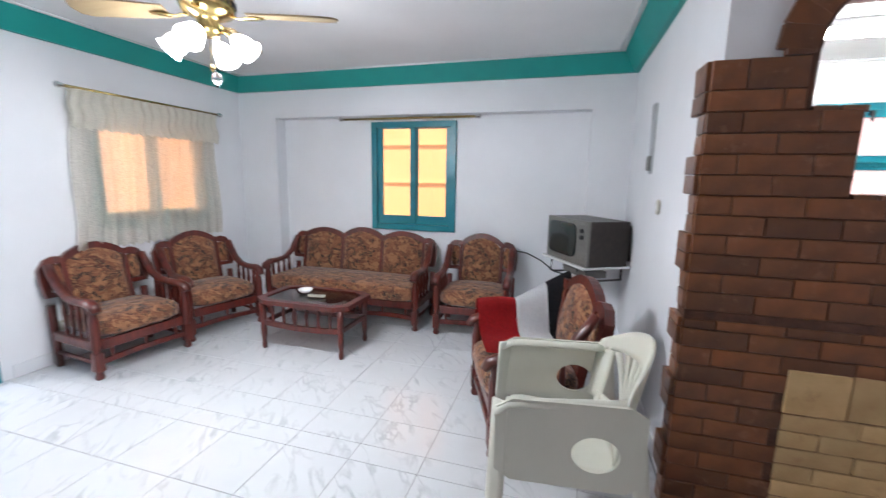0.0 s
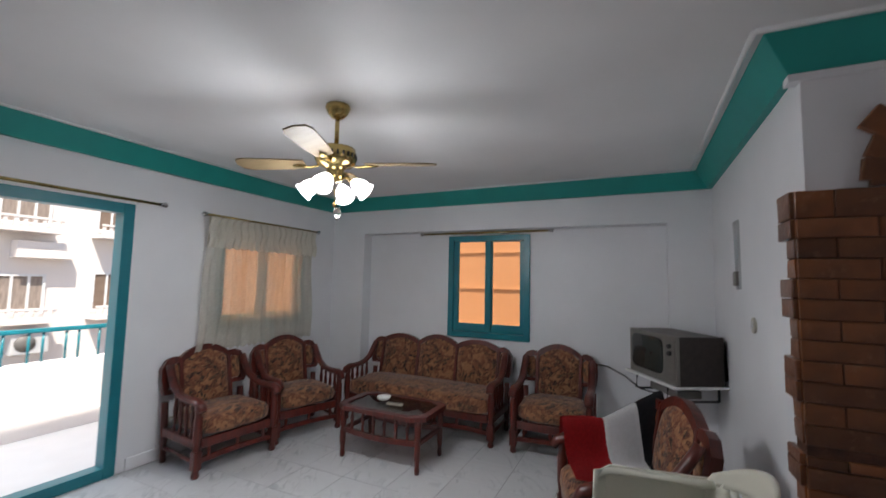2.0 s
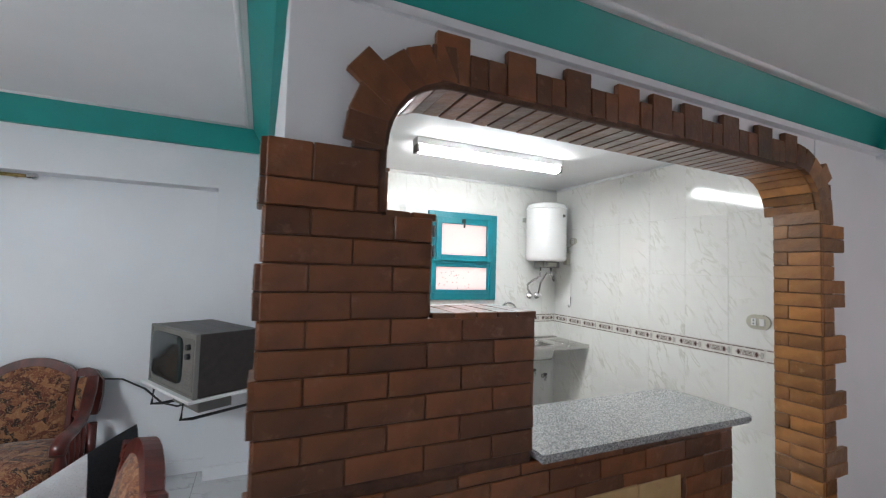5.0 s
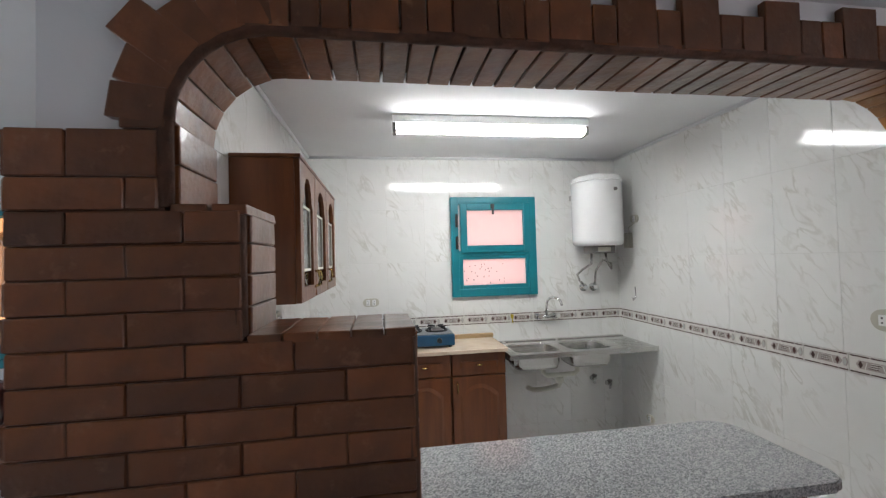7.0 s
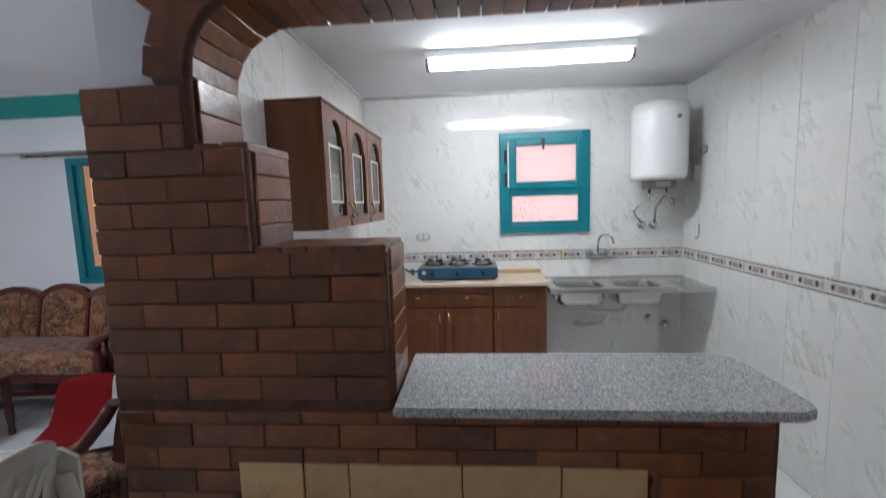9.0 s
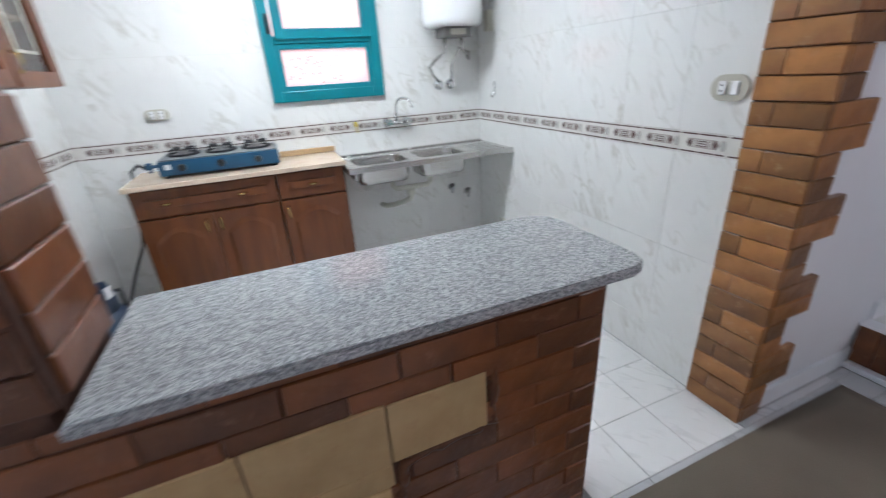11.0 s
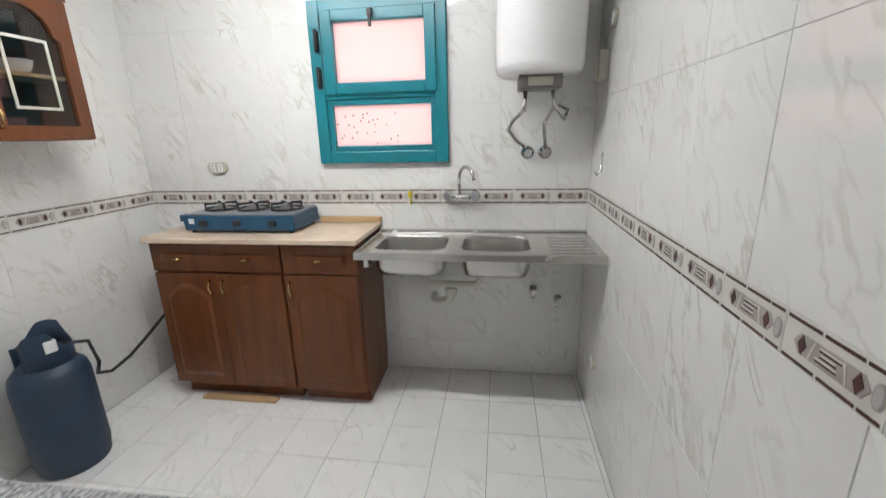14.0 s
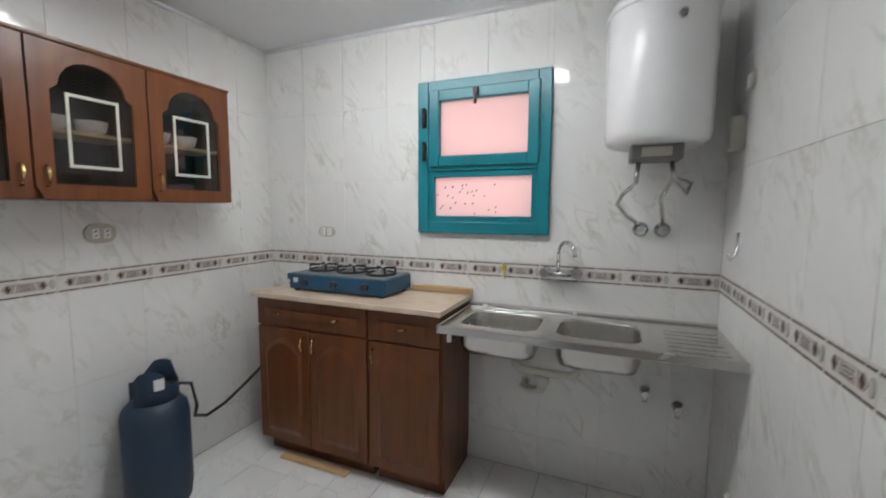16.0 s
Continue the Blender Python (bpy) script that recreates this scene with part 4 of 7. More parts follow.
for i in range(26):
    x, z = rnd.gauss(3.6, 0.09), rnd.uniform(1.305, 1.46)
    if 3.44 < x < 3.9:
        box(bm, x - 0.003, x + 0.003, YKB - 0.002, YKB + 0.0015, z - 0.003, z + 0.003 + rnd.uniform(0, 0.004))
part("paint_specks", bm, M_GREYPL, win, "dark paint specks on the lower pane", kind="stuff")

door = thing("door_2", "white painted door casing of the passage doorway", "door", kind="structure")
bm = bm_new()
box(bm, XE - 0.02, XE + 0.17, 2.60, 2.825, 0.214, 2.16, 0.006)
box(bm, XE - 0.035, XE - 0.018, 2.66, 2.74, 0.214, 2.16, 0.004)
box(bm, XE - 0.02, XE + 0.17, 1.72, 2.60, 2.08, 2.16, 0.006)
box(bm, XE - 0.02, XE + 0.17, 1.65, 1.77, 0.214, 2.08, 0.006)
part("door_casing", bm, M_WHITEMET, door)

# unseen hall window, added with an area lamp that brightens the passage
win = thing("window_5", "unseen teal window added in the hall with a frosted pane", "window", kind="structure")
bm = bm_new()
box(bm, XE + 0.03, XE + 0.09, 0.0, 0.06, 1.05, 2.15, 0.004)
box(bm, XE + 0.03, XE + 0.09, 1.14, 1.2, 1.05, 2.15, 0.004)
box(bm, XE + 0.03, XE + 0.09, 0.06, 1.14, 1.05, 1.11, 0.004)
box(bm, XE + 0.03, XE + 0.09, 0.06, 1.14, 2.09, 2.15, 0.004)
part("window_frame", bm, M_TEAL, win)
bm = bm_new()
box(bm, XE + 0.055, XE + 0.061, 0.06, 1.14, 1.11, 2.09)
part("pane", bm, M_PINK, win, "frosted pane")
lamp_area("hall_fill", look((XE + 0.02, 0.6, 1.6), (XE - 1.0, 0.9, 1.4)), 1.0, 0.95, HALLW, (1.0, 0.95, 0.94))

# ---- curtain rods and curtains ----
def rod(name, p, q, label, group="curtain rods"):
    p, q = Vector(p), Vector(q)
    t = thing(name, label, "curtain rod", group=group)
    bm = bm_new()
    tube(bm, [p, q], 0.011, 10)
    part("rod", bm, M_BRASS, t)
    d = (q - p).normalized()
    for e, s in ((p, -1), (q, 1)):
        bm = bm_new()
        c = e + d * s * 0.03
        tube(bm, [e + d * s * (-0.005), e + d * s * 0.01, e + d * s * 0.02, c, e + d * s * 0.045, e + d * s * 0.052], [0.013, 0.02, 0.014, 0.024, 0.018, 0.004], 10)
        part("finial", bm, M_CHROME, t)
    side = Vector((-d.y, d.x, 0))
    for f in (0.06, 0.94):
        c = p.lerp(q, f)
        w = c + side * 0.07 if abs(d.y) > 0.5 else c + Vector((0, 0.09, 0))
        bm = bm_new()
        tube(bm, [w, c], 0.007, 8)
        part("bracket", bm, M_CHROME, t)
    return t


rod("curtain_rod", (XW + 0.07, 0.7, 2.0), (XW + 0.07, 2.78, 2.0), "long brass curtain rod with round finials above the balcony door")
rod("curtain_rod", (XW + 0.07, 3.17, 1.985), (XW + 0.07, 4.52, 1.985), "brass curtain rod carrying the lace curtain")
rod("curtain_rod", (-0.68, YREC + 0.07, 1.972), (0.72, YREC + 0.07, 1.972), "bare brass curtain rod above the small window")


def drape(name, y0, y1, z0, z1, x, amp, waves, mats, seedv, label, cat="curtain", flare=0.0, floor_run=0.0):
    """A hanging cloth along y with folds that open towards the hem."""
    bm = bm_new()
    ny, nz = int(waves * 10), 26
    rnd = random.Random(seedv)
    ph = [rnd.uniform(0, 6.28) for _ in range(4)]
    rows = []
    for j in range(nz + 1):
        u = j / nz
        row = []
        for i in range(ny + 1):
            v = i / ny
            z = z1 + (z0 - z1) * u
            a = amp * (0.5 + 0.5 * u)
            dx = a * (math.sin(v * waves * 6.283 + ph[0] + 0.5 * math.sin(3 * u + ph[1])) + 0.35 * math.sin(v * waves * 2.3 * 6.283 + ph[2]))
            y = y0 + (y1 - y0) * v + flare * u * (v - 0.5) + 0.01 * math.sin(9 * u + 7 * v + ph[3])
            hem = 0.012 * math.sin(v * waves * 6.283 * 2) if j == nz else 0
            row.append(bm.verts.new((x + dx, y, z + hem)))
        rows.append(row)
    if floor_run:
        for s in range(1, 7):
            row = []
            for i in range(ny + 1):
                v = i / ny
                b = rows[nz][i].co
                row.append(bm.verts.new((b.x + floor_run * s / 6 * (0.7 + 0.3 * math.sin(5 * v)), b.y + 0.16 * s / 6 * v, 0.008 + 0.03 * abs(math.sin(2.1 * s + 9 * v)) * (1 - s / 7))))
            rows.append(row)
    for a, b in zip(rows, rows[1:]):
        for i in range(ny):
            f = bm.faces.new((a[i], a[i + 1], b[i + 1], b[i]))
            f.smooth = True
    return bm


t = thing("lace_curtain", "cream lace curtain with gathered valance over the amber window", "curtain")
part("panel", drape("p", 3.19, 4.45, 0.80, 1.965, XW + 0.062, 0.013, 11, None, 2, "", flare=0.1), M_LACE, t)
part("valance", drape("v", 3.18, 4.47, 1.70, 1.975, XW + 0.092, 0.016, 17, None, 4, "", flare=0.03), M_LACE2, t, "gathered lace valance")
bm = drape("s", 0.92, 1.50, 0.02, 1.985, XW + 0.09, 0.035, 7, None, 8, "", flare=0.3, floor_run=0.3)
single("sheer_curtain", bm, M_SHEER, "white sheer curtain drawn aside and trailing on the tiles", "curtain")


# ---- carved living room suite ----
SPIN = [(0.009, 0.0), (0.015, 0.02), (0.010, 0.04), (0.013, 0.09), (0.017, 0.13), (0.011, 0.18), (0.014, 0.2), (0.009, 0.22)]


def spindle(bm, p, h):
    lathe(bm, [(r, z * h / 0.22) for r, z in SPIN], p, 8)


def seat_frame(m, half, seats, label, group, name, cat):
    """A carved settee or armchair that faces -y; half: half its width."""
    t = thing(name, label, cat, m, group)
    # front posts, turned, with ball feet
    for s in (-1, 1):
        x = s * (half - 0.03)
        bm = bm_new()
        lathe(bm, [(0.022, 0.0), (0.03, 0.015), (0.022, 0.045), (0.028, 0.06)], (x, -0.27, 0), 10)
        box(bm, x - 0.03, x + 0.03, -0.30, -0.24, 0.06, 0.19, 0.006)
        lathe(bm, [(0.03, 0.19), (0.022, 0.21), (0.031, 0.27), (0.031, 0.4), (0.022, 0.45), (0.03, 0.475), (0.03, 0.5)], (x, -0.27, 0), 10)
        part("leg", bm, M_WOOD, t)
        bm = bm_new()
        tube(bm, [(x, 0.21, 0.0), (x, 0.22, 0.2), (x, 0.235, 0.45)], [0.022, 0.028, 0.026], 8)
        part("leg", bm, M_WOOD, t)
        # scrolled arm, sweeping up into the back
        bm = bm_new()
        tube(bm, [(x, -0.325, 0.475), (x, -0.30, 0.51), (x, -0.24, 0.53), (x, -0.12, 0.525), (x, 0.0, 0.535), (x * 0.99, 0.10, 0.585), (x * 0.985, 0.17, 0.67), (x * 0.98, 0.215, 0.74)], [0.026, 0.033, 0.034, 0.03, 0.029, 0.029, 0.029, 0.026], 10, sx=1.15, sy=0.85)
        part("armrest", bm, M_WOOD, t)
        for k in range(4):
            bm = bm_new()
            y = -0.19 + k * 0.085
            spindle(bm, (x, y, 0.26), 0.255 + (0.02 if k == 3 else 0.0))
            part("spindle", bm, M_WOOD, t)
        bm = bm_new()
        box(bm, x - 0.02, x + 0.02, -0.25, 0.22, 0.2, 0.265, 0.008)
        part("side_rail", bm, M_WOOD, t)
        bm = bm_new()
        tube(bm, [(x, -0.25, 0.11), (x, 0.21, 0.11)], 0.014, 8)
        part("stretcher", bm, M_WOOD, t)
    bm = bm_new()
    box(bm, -half + 0.06, half - 0.06, -0.285, -0.25, 0.2, 0.27, 0.008)
    part("front_rail", bm, M_WOOD, t)
    bm = bm_new()
    n = 14
    lo = [(-half + 0.05 + (2 * half - 0.1) * i / n, 0.10 + 0.012 * math.sin(math.pi * i / n * (1 if seats == 1 else 3))) for i in range(n + 1)]
    strip(bm, [(a, b + 0.035) for a, b in lo], lo, "y", -0.285, -0.258)
    part("apron", bm, M_WOOD, t)
    for k in range(2 * seats + 1):
        bm = bm_new()
        spindle(bm, (-half + 0.12 + (2 * half - 0.24) * k / (2 * seats), -0.27, 0.135), 0.075)
        part("spindle", bm, M_WOOD, t)
    # seat pads
    w = (2 * half - 0.1) / seats
    for k in range(1):
        bm = bm_new()
        cushion(bm, -half + 0.05, half - 0.052, -0.315, 0.2, 0.265, 0.415, 0.4 if seats == 1 else 0.2, 24 * seats, crown=0.025)
        part("seat_cushion", bm, M_FABRIC, t, "brown patterned tapestry seat cushion")
    # back: panels under arched crests between posts, with small wings
    tilt = pose(0, 0.205, 0.38, -11, 0, 0)
    inner = half - (0.14 if seats == 1 else 0.13)
    bw = 2 * inner / seats

    def crest(v, k):
        mid = 1.0 if seats == 1 or k == 1 else 0.75
        return 0.385 + 0.085 * mid * math.sin(math.pi * v) ** 0.8
    bmw = bm_new()
    top = []
    for k in range(seats):
        for i in range(13 if k == seats - 1 else 12):
            v = i / 12
            top.append((-inner + k * bw + bw * v, crest(v, k)))
    strip(bmw, [(a, b + 0.02) for a, b in top], [(a, b - 0.035) for a, b in top], "y", -0.028, 0.028)
    bmesh.ops.transform(bmw, matrix=tilt, verts=bmw.verts)
    part("backrest_frame", bmw, M_WOOD, t)
    bm = bm_new()
    box(bm, -inner, inner, -0.02, 0.02, -0.02, 0.03, 0.004)
    bmesh.ops.transform(bm, matrix=tilt, verts=bm.verts)
    part("back_rail", bm, M_WOOD, t)
    for k in range(seats + 1):
        bm = bm_new()
        x = -inner + k * bw
        box(bm, x - 0.016, x + 0.016, -0.03, 0.028, -0.15, 0.40, 0.006)
        bmesh.ops.transform(bm, matrix=tilt, verts=bm.verts)
        part("back_post", bm, M_WOOD, t)
    for k in range(seats):
        bm = bm_new()
        x0 = -inner + k * bw + 0.018
        n = 12
        grid = []
        for fy, pv in ((-0.035, 0), (0.018, 1)):
            rows = []
            for j in range(11):
                row = []
                for i in range(n + 1):
                    v, u = i / n, j / 10
                    h = crest(v, k) - 0.03
                    puff = (0.05 * (math.sin(math.pi * v) * math.sin(math.pi * min(1, u * 0.95 + 0.03))) ** 0.45) if not pv else 0
                    row.append(bm.verts.new((x0 + (bw - 0.036) * v, fy - puff + 0.02 * (not pv), 0.02 + (h - 0.02) * u)))
                rows.append(row)
            grid.append(rows)
            for a, b in zip(rows, rows[1:]):
                for i in range(n):
                    f = bm.faces.new((a[i], a[i + 1], b[i + 1], b[i]))
                    f.smooth = True
        bmesh.ops.transform(bm, matrix=tilt, verts=bm.verts)
        part("back_cushion", bm, M_FABRIC, t, "brown patterned tapestry back cushion")
    # wings beside the back, curving forward
    for s in (-1, 1):
        bm = bm_new()
        w0, w1 = inner + 0.016, half - 0.005
        out = [(s * w0, 0.41), (s * (w0 + 0.35 * (w1 - w0)), 0.415), (s * (w0 + 0.75 * (w1 - w0)), 0.395), (s * (w1 + 0.012), 0.33), (s * (w1 + 0.016), 0.24), (s * (w1 + 0.005), 0.14)]
        inn = [(s * w0, 0.36), (s * (w0 + 0.3 * (w1 - w0)), 0.36), (s * (w0 + 0.5 * (w1 - w0)), 0.345), (s * (w1 - 0.035), 0.30), (s * (w1 - 0.035), 0.22), (s * (w1 - 0.035), 0.14)]
        strip(bm, out, inn, "y", -0.03, 0.024)
        box(bm, min(s * w0, s * w1), max(s * w0, s * w1), -0.026, 0.02, 0.125, 0.16, 0.004)
        bmesh.ops.transform(bm, matrix=tilt, verts=bm.verts)
        part("wing_frame", bm, M_WOOD, t)
        bm = bm_new()
        cushion(bm, min(s * w0, s * (w1 - 0.04)), max(s * w0, s * (w1 - 0.04)), -0.03, 0.016, 0.16, 0.36, 0.45, 12, 8)
        bmesh.ops.transform(bm, matrix=tilt, verts=bm.verts)
        part("wing_cushion", bm, M_FABRIC, t, "small brown tapestry panel")
    return t


G = "carved living room suite"
AL = "red-brown carved armchair with tapestry cushions "
arm1 = seat_frame(pose(-1.60, 3.205, 0, 0, 0, 83), 0.34, 1, AL + "beside the balcony door", G, "armchair", "armchair")
for m, lb in ((pose(-1.515, 3.95, 0, 0, 0, 72), AL + "under the lace curtain"), (pose(0.83, 4.69, 0, 0, 0, 2), AL + "against the recessed wall"), (pose(1.45, 3.28, 0, 0, 0, -70), AL + "with a towel draped over it")):
    tagged(copy_thing(arm1, m), lb)
seat_frame(pose(-0.465, 4.68, 0, 0, 0, 0), 0.82, 3, "red-brown carved wooden three-seat sofa with brown tapestry cushions", G, "sofa", "sofa")

# towel over the arm and seat of the armchair
towel = thing("towel", "red, white and black striped terry towel draped over the armchair", "towel", pose(1.45, 3.28, 0, 0, 0, -70))
for nm, a, b, mt in (("red_stripe", -0.275, -0.04, M_RED), ("white_stripe", -0.04, 0.155, M_WHITE), ("black_stripe", 0.155, 0.30, M_BLACKT)):
    bm = bm_new()
    prof = [(0.075, 0.45), (-0.08, 0.458), (-0.17, 0.475), (-0.225, 0.53), (-0.25, 0.60), (-0.272, 0.64), (-0.305, 0.652), (-0.34, 0.64), (-0.365, 0.59), (-0.374, 0.5), (-0.378, 0.40), (-0.38, 0.32)]
    rows = []
    for j, (px, pz) in enumerate(prof):
        row = []
        for i in range(9):
            v = i / 8
            y = a + (b - a) * v
            row.append(bm.verts.new((px + 0.008 * math.sin(22 * y + 0.5 * j), y, pz + 0.008 * math.sin(17 * y + j * 0.6) + (max(0.0, y + 0.04) * 0.5 if 2 < j < 9 else 0))))
        rows.append(row)
    for r0, r1 in zip(rows, rows[1:]):
        for i in range(8):
            f = bm.faces.new((r0[i], r0[i + 1], r1[i + 1], r1[i]))
            f.smooth = True
    bmesh.ops.solidify(bm, geom=bm.faces[:], thickness=0.014)
    part(nm, bm, mt, towel)
bm = bm_new()
prism(bm, arc(0, 0, 0.022, 0, 330, 10), "z", 0, 0.003)
bmesh.ops.transform(bm, matrix=pose(-0.228, 0.03, 0.53, 0, 80, 0), verts=bm.verts)
part("emblem", bm, M_GREYPL, towel, "small grey embroidered emblem")

# coffee table
t = thing("coffee_table", "red-brown wooden coffee table with a smoked glass top", "table", pose(-0.35, 3.86, 0, 0, 0, 0))
tw, td = 0.41, 0.25
outl = [(-tw, -td + 0.07), (-tw + 0.1, -td), (tw - 0.1, -td), (tw, -td + 0.07), (tw, td - 0.07), (tw - 0.1, td), (-tw + 0.1, td), (-tw, td - 0.07)]
bm = bm_new()
inn = [(a * 0.86, b * 0.8) for a, b in outl]
strip(bm, outl + outl[:1], inn + inn[:1], "z", 0.385, 0.42)
part("tabletop_frame", bm, M_WOOD, t)
bm = bm_new()
prism(bm, [(a * 0.87, b * 0.81) for a, b in outl], "z", 0.402, 0.412)
part("glass_top", bm, M_SMOKE, t, "dark smoked glass inset")
bm = bm_new()
prism(bm, [(a * 0.85, b * 0.79) for a, b in outl], "z", 0.37, 0.384)
part("shelf_board", bm, M_WOOD, t)
for sx in (-1, 1):
    for sy in (-1, 1):
        bm = bm_new()
        lathe(bm, [(0.017, 0.0), (0.021, 0.03), (0.016, 0.06), (0.024, 0.12), (0.024, 0.2), (0.018, 0.23), (0.026, 0.26), (0.026, 0.386)], (sx * 0.35, sy * 0.195, 0), 10)
        part("leg", bm, M_WOOD, t)
    bm = bm_new()
    box(bm, sx * 0.35 - 0.014, sx * 0.35 + 0.014, -0.19, 0.19, 0.2, 0.235, 0.004)
    part("side_rail", bm, M_WOOD, t)
for sy in (-1, 1):
    bm = bm_new()
    lo = [(-0.35 + 0.7 * i / 12, 0.2 - 0.02 * math.sin(math.pi * i / 12)) for i in range(13)]
    strip(bm, [(a, b + 0.042) for a, b in lo], lo, "y", sy * 0.195 - 0.013, sy * 0.195 + 0.013)
    part("lower_rail", bm, M_WOOD, t)
    for k in range(6):
        bm = bm_new()
        spindle(bm, (-0.26 + 0.104 * k, sy * 0.195, 0.222), 0.165)
        part("spindle", bm, M_WOOD, t)
bm = bm_new()
prof = [(0.03, 0.0), (0.045, 0.006), (0.062, 0.03), (0.058, 0.032), (0.04, 0.01), (0.0, 0.008)]
lathe(bm, prof, (0, 0, 0), 16)
single("ashtray", bm, M_WHITEMET, "small white ceramic ashtray on the coffee table", "ashtray", m=pose(-0.47, 3.91, 0.421))
bm = bm_new()
box(bm, -0.07, 0.07, -0.022, 0.022, 0, 0.016, 0.004)
for i in range(4):
    box(bm, -0.05 + i * 0.026, -0.036 + i * 0.026, -0.01, 0.01, 0.0155, 0.0185, 0.001, mi=1)
single("remote_control", bm, [M_IVORY, M_GREYPL], "pale plastic remote control on the coffee table", "remote", m=pose(-0.31, 3.83, 0.421, 0, 0, 5))

# ---- television in the corner ----
TVA = math.degrees(math.atan2(4.30 - 4.832, 1.75 - 1.44))
tvm = pose(1.765, 4.565, 0.742, 0, 0, TVA)
t = thing("television", "old tube television with dark veneer case on a wall shelf", "television", tvm)
bm = bm_new()
box(bm, -0.30, 0.30, -0.17, 0.17, 0.0, 0.345, 0.006)
prism(bm, [(-0.26, 0.03), (0.26, 0.03), (0.2, 0.3), (-0.2, 0.3)], "y", 0.17, 0.27)
part("case", bm, M_TVWOOD, t)
bm = bm_new()
frame_y(bm, -0.302, 0.302, 0.0, 0.347, -0.19, -0.165, 0.014, 0.003)
box(bm, -0.29, 0.29, -0.180, -0.165, 0.012, 0.335, 0.002)
part("front_frame", bm, M_TVGREY, t, "grey plastic front surround")
bm = bm_new()
cushion(bm, -0.27, 0.135, -0.20, -0.17, 0.045, 0.315, 0.25, 24, 10)
part("screen", bm, M_SCREEN, t, "dark bulging glass screen")
bm = bm_new()
box(bm, 0.165, 0.275, -0.187, -0.178, 0.035, 0.315, 0.003)
part("control_panel", bm, M_GREYPL, t)
for z in (0.27, 0.22):
    bm = bm_new()
    tube(bm, [(0.225, -0.186, z), (0.225, -0.206, z)], [0.018, 0.015], 12)
    part("knob", bm, M_BLACK, t)
for k in range(6):
    bm = bm_new()
    box(bm, 0.18, 0.26, -0.19, -0.186, 0.05 + k * 0.018, 0.059 + k * 0.018, 0.001)
    part("speaker_slat", bm, M_TVGREY, t)
t = thing("tv_shelf", "white board on black steel wall brackets under the television", "shelf", tvm)
bm = bm_new()
box(bm, -0.345, 0.31, -0.215, 0.2, -0.018, -0.001, 0.003)
part("board", bm, M_WHITEMET, t)
for x in (-0.2, 0.2):
    bm = bm_new()
    tube(bm, [(x, -0.19, -0.02), (x, -0.2, -0.12), (x, -0.14, -0.13), (x, 0.2, -0.13)], 0.009, 8)
    tube(bm, [(x, 0.2, -0.13), (x, 0.2, -0.02)], 0.009, 8)
    part("bracket", bm, M_BLACK, t)
bm = bm_new()
box(bm, -0.17, 0.17, -0.1, 0.09, -0.125, -0.07, 0.004)
single("receiver_box", bm, M_GREYPL, "small grey receiver box on the shelf brackets", "receiver", m=tvm @ pose(0, 0, 0.006))
bm = bm_new()
tube(bm, [(1.12, YN - 0.03, 0.70), (1.25, YN - 0.04, 0.69), (1.4, 4.92, 0.64), (1.52, 4.78, 0.58), (1.62, 4.68, 0.58), (1.70, 4.62, 0.62)], 0.006, 8)
single("aerial_cable", bm, M_BLACK, "thin black aerial cable hanging from the wall to the television", "cable")

# ---- right wall fittings of the living room ----
bm = bm_new()
prism(bm, [(-0.045, 0.43), (0.075, 0.43), (0.03, 0.0), (-0.055, 0.0)], "x", -0.014, -0.001)
key = thing("key_rack", "tall narrow mirrored key holder on the wall", "key holder", pose(XD, 3.97, 1.435))
part("plate", bm, mat("mirror_plate", (0.6, 0.62, 0.62), rough=0.08, metal=1.0), key)
bm = bm_new()
box(bm, -0.03, -0.014, -0.05, 0.03, 0.02, 0.11, 0.003)
part("pocket", bm, M_GREYPL, key)


def wall_plate(name, m, label, w=0.085, h=0.085, kind="switch", cat="switch"):
    t = thing(name, label, cat, m)
    bm = bm_new()
    pts = arc(w / 2 - h / 2, 0, h / 2, -90, 90, 8) + arc(-w / 2 + h / 2, 0, h / 2, 90, 270, 8)
    prism(bm, pts, "y", -0.012, 0.0)
    part("plate", bm, M_IVORY, t)
    n = 1 if w < 0.1 else 2
    for i in range(n):
        x = 0 if n == 1 else (-0.022 + 0.044 * i)
        bm = bm_new()
        box(bm, x - 0.014, x + 0.014, -0.018, -0.011, -0.022, 0.022, 0.003)
        if kind == "socket" or i == 0 and n == 2:
            box(bm, x - 0.003, x + 0.003, -0.0195, -0.017, 0.006, 0.012, mi=1)
            box(bm, x - 0.003, x + 0.003, -0.0195, -0.017, -0.012, -0.006, mi=1)
        part("rocker" if kind == "switch" else "insert", bm, [M_WHITEMET, M_BLACK], t)
    return t


wall_plate("wall_switch", pose(XD, 3.63, 1.242, 0, 0, -90), "round ivory switch on the white wall")
wall_plate("wall_socket", pose(XW, 2.995, 0.27, 0, 0, 90), "grey socket low on the wall beside the door", 0.12, 0.07, "socket", "socket")
wall_plate("wall_switch", pose(XR, 3.115, 1.225, 0, 0, -90), "double ivory switch plate beside the brick pillar", 0.13, 0.085)
wall_plate("wall_socket", pose(2.734, YKB, 1.198), "ivory double socket on the tiles above the hob", 0.12, 0.06, "socket", "socket")
wall_plate("wall_socket", pose(XK, 3.99, 1.224, 0, 0, 90), "ivory socket under the wall cabinets", 0.12, 0.085, "socket", "socket")
wall_plate("wall_socket", pose(XR, 4.69, 1.776, 0, 0, -90), "ivory socket beside the water heater", 0.09, 0.06, "socket", "socket")
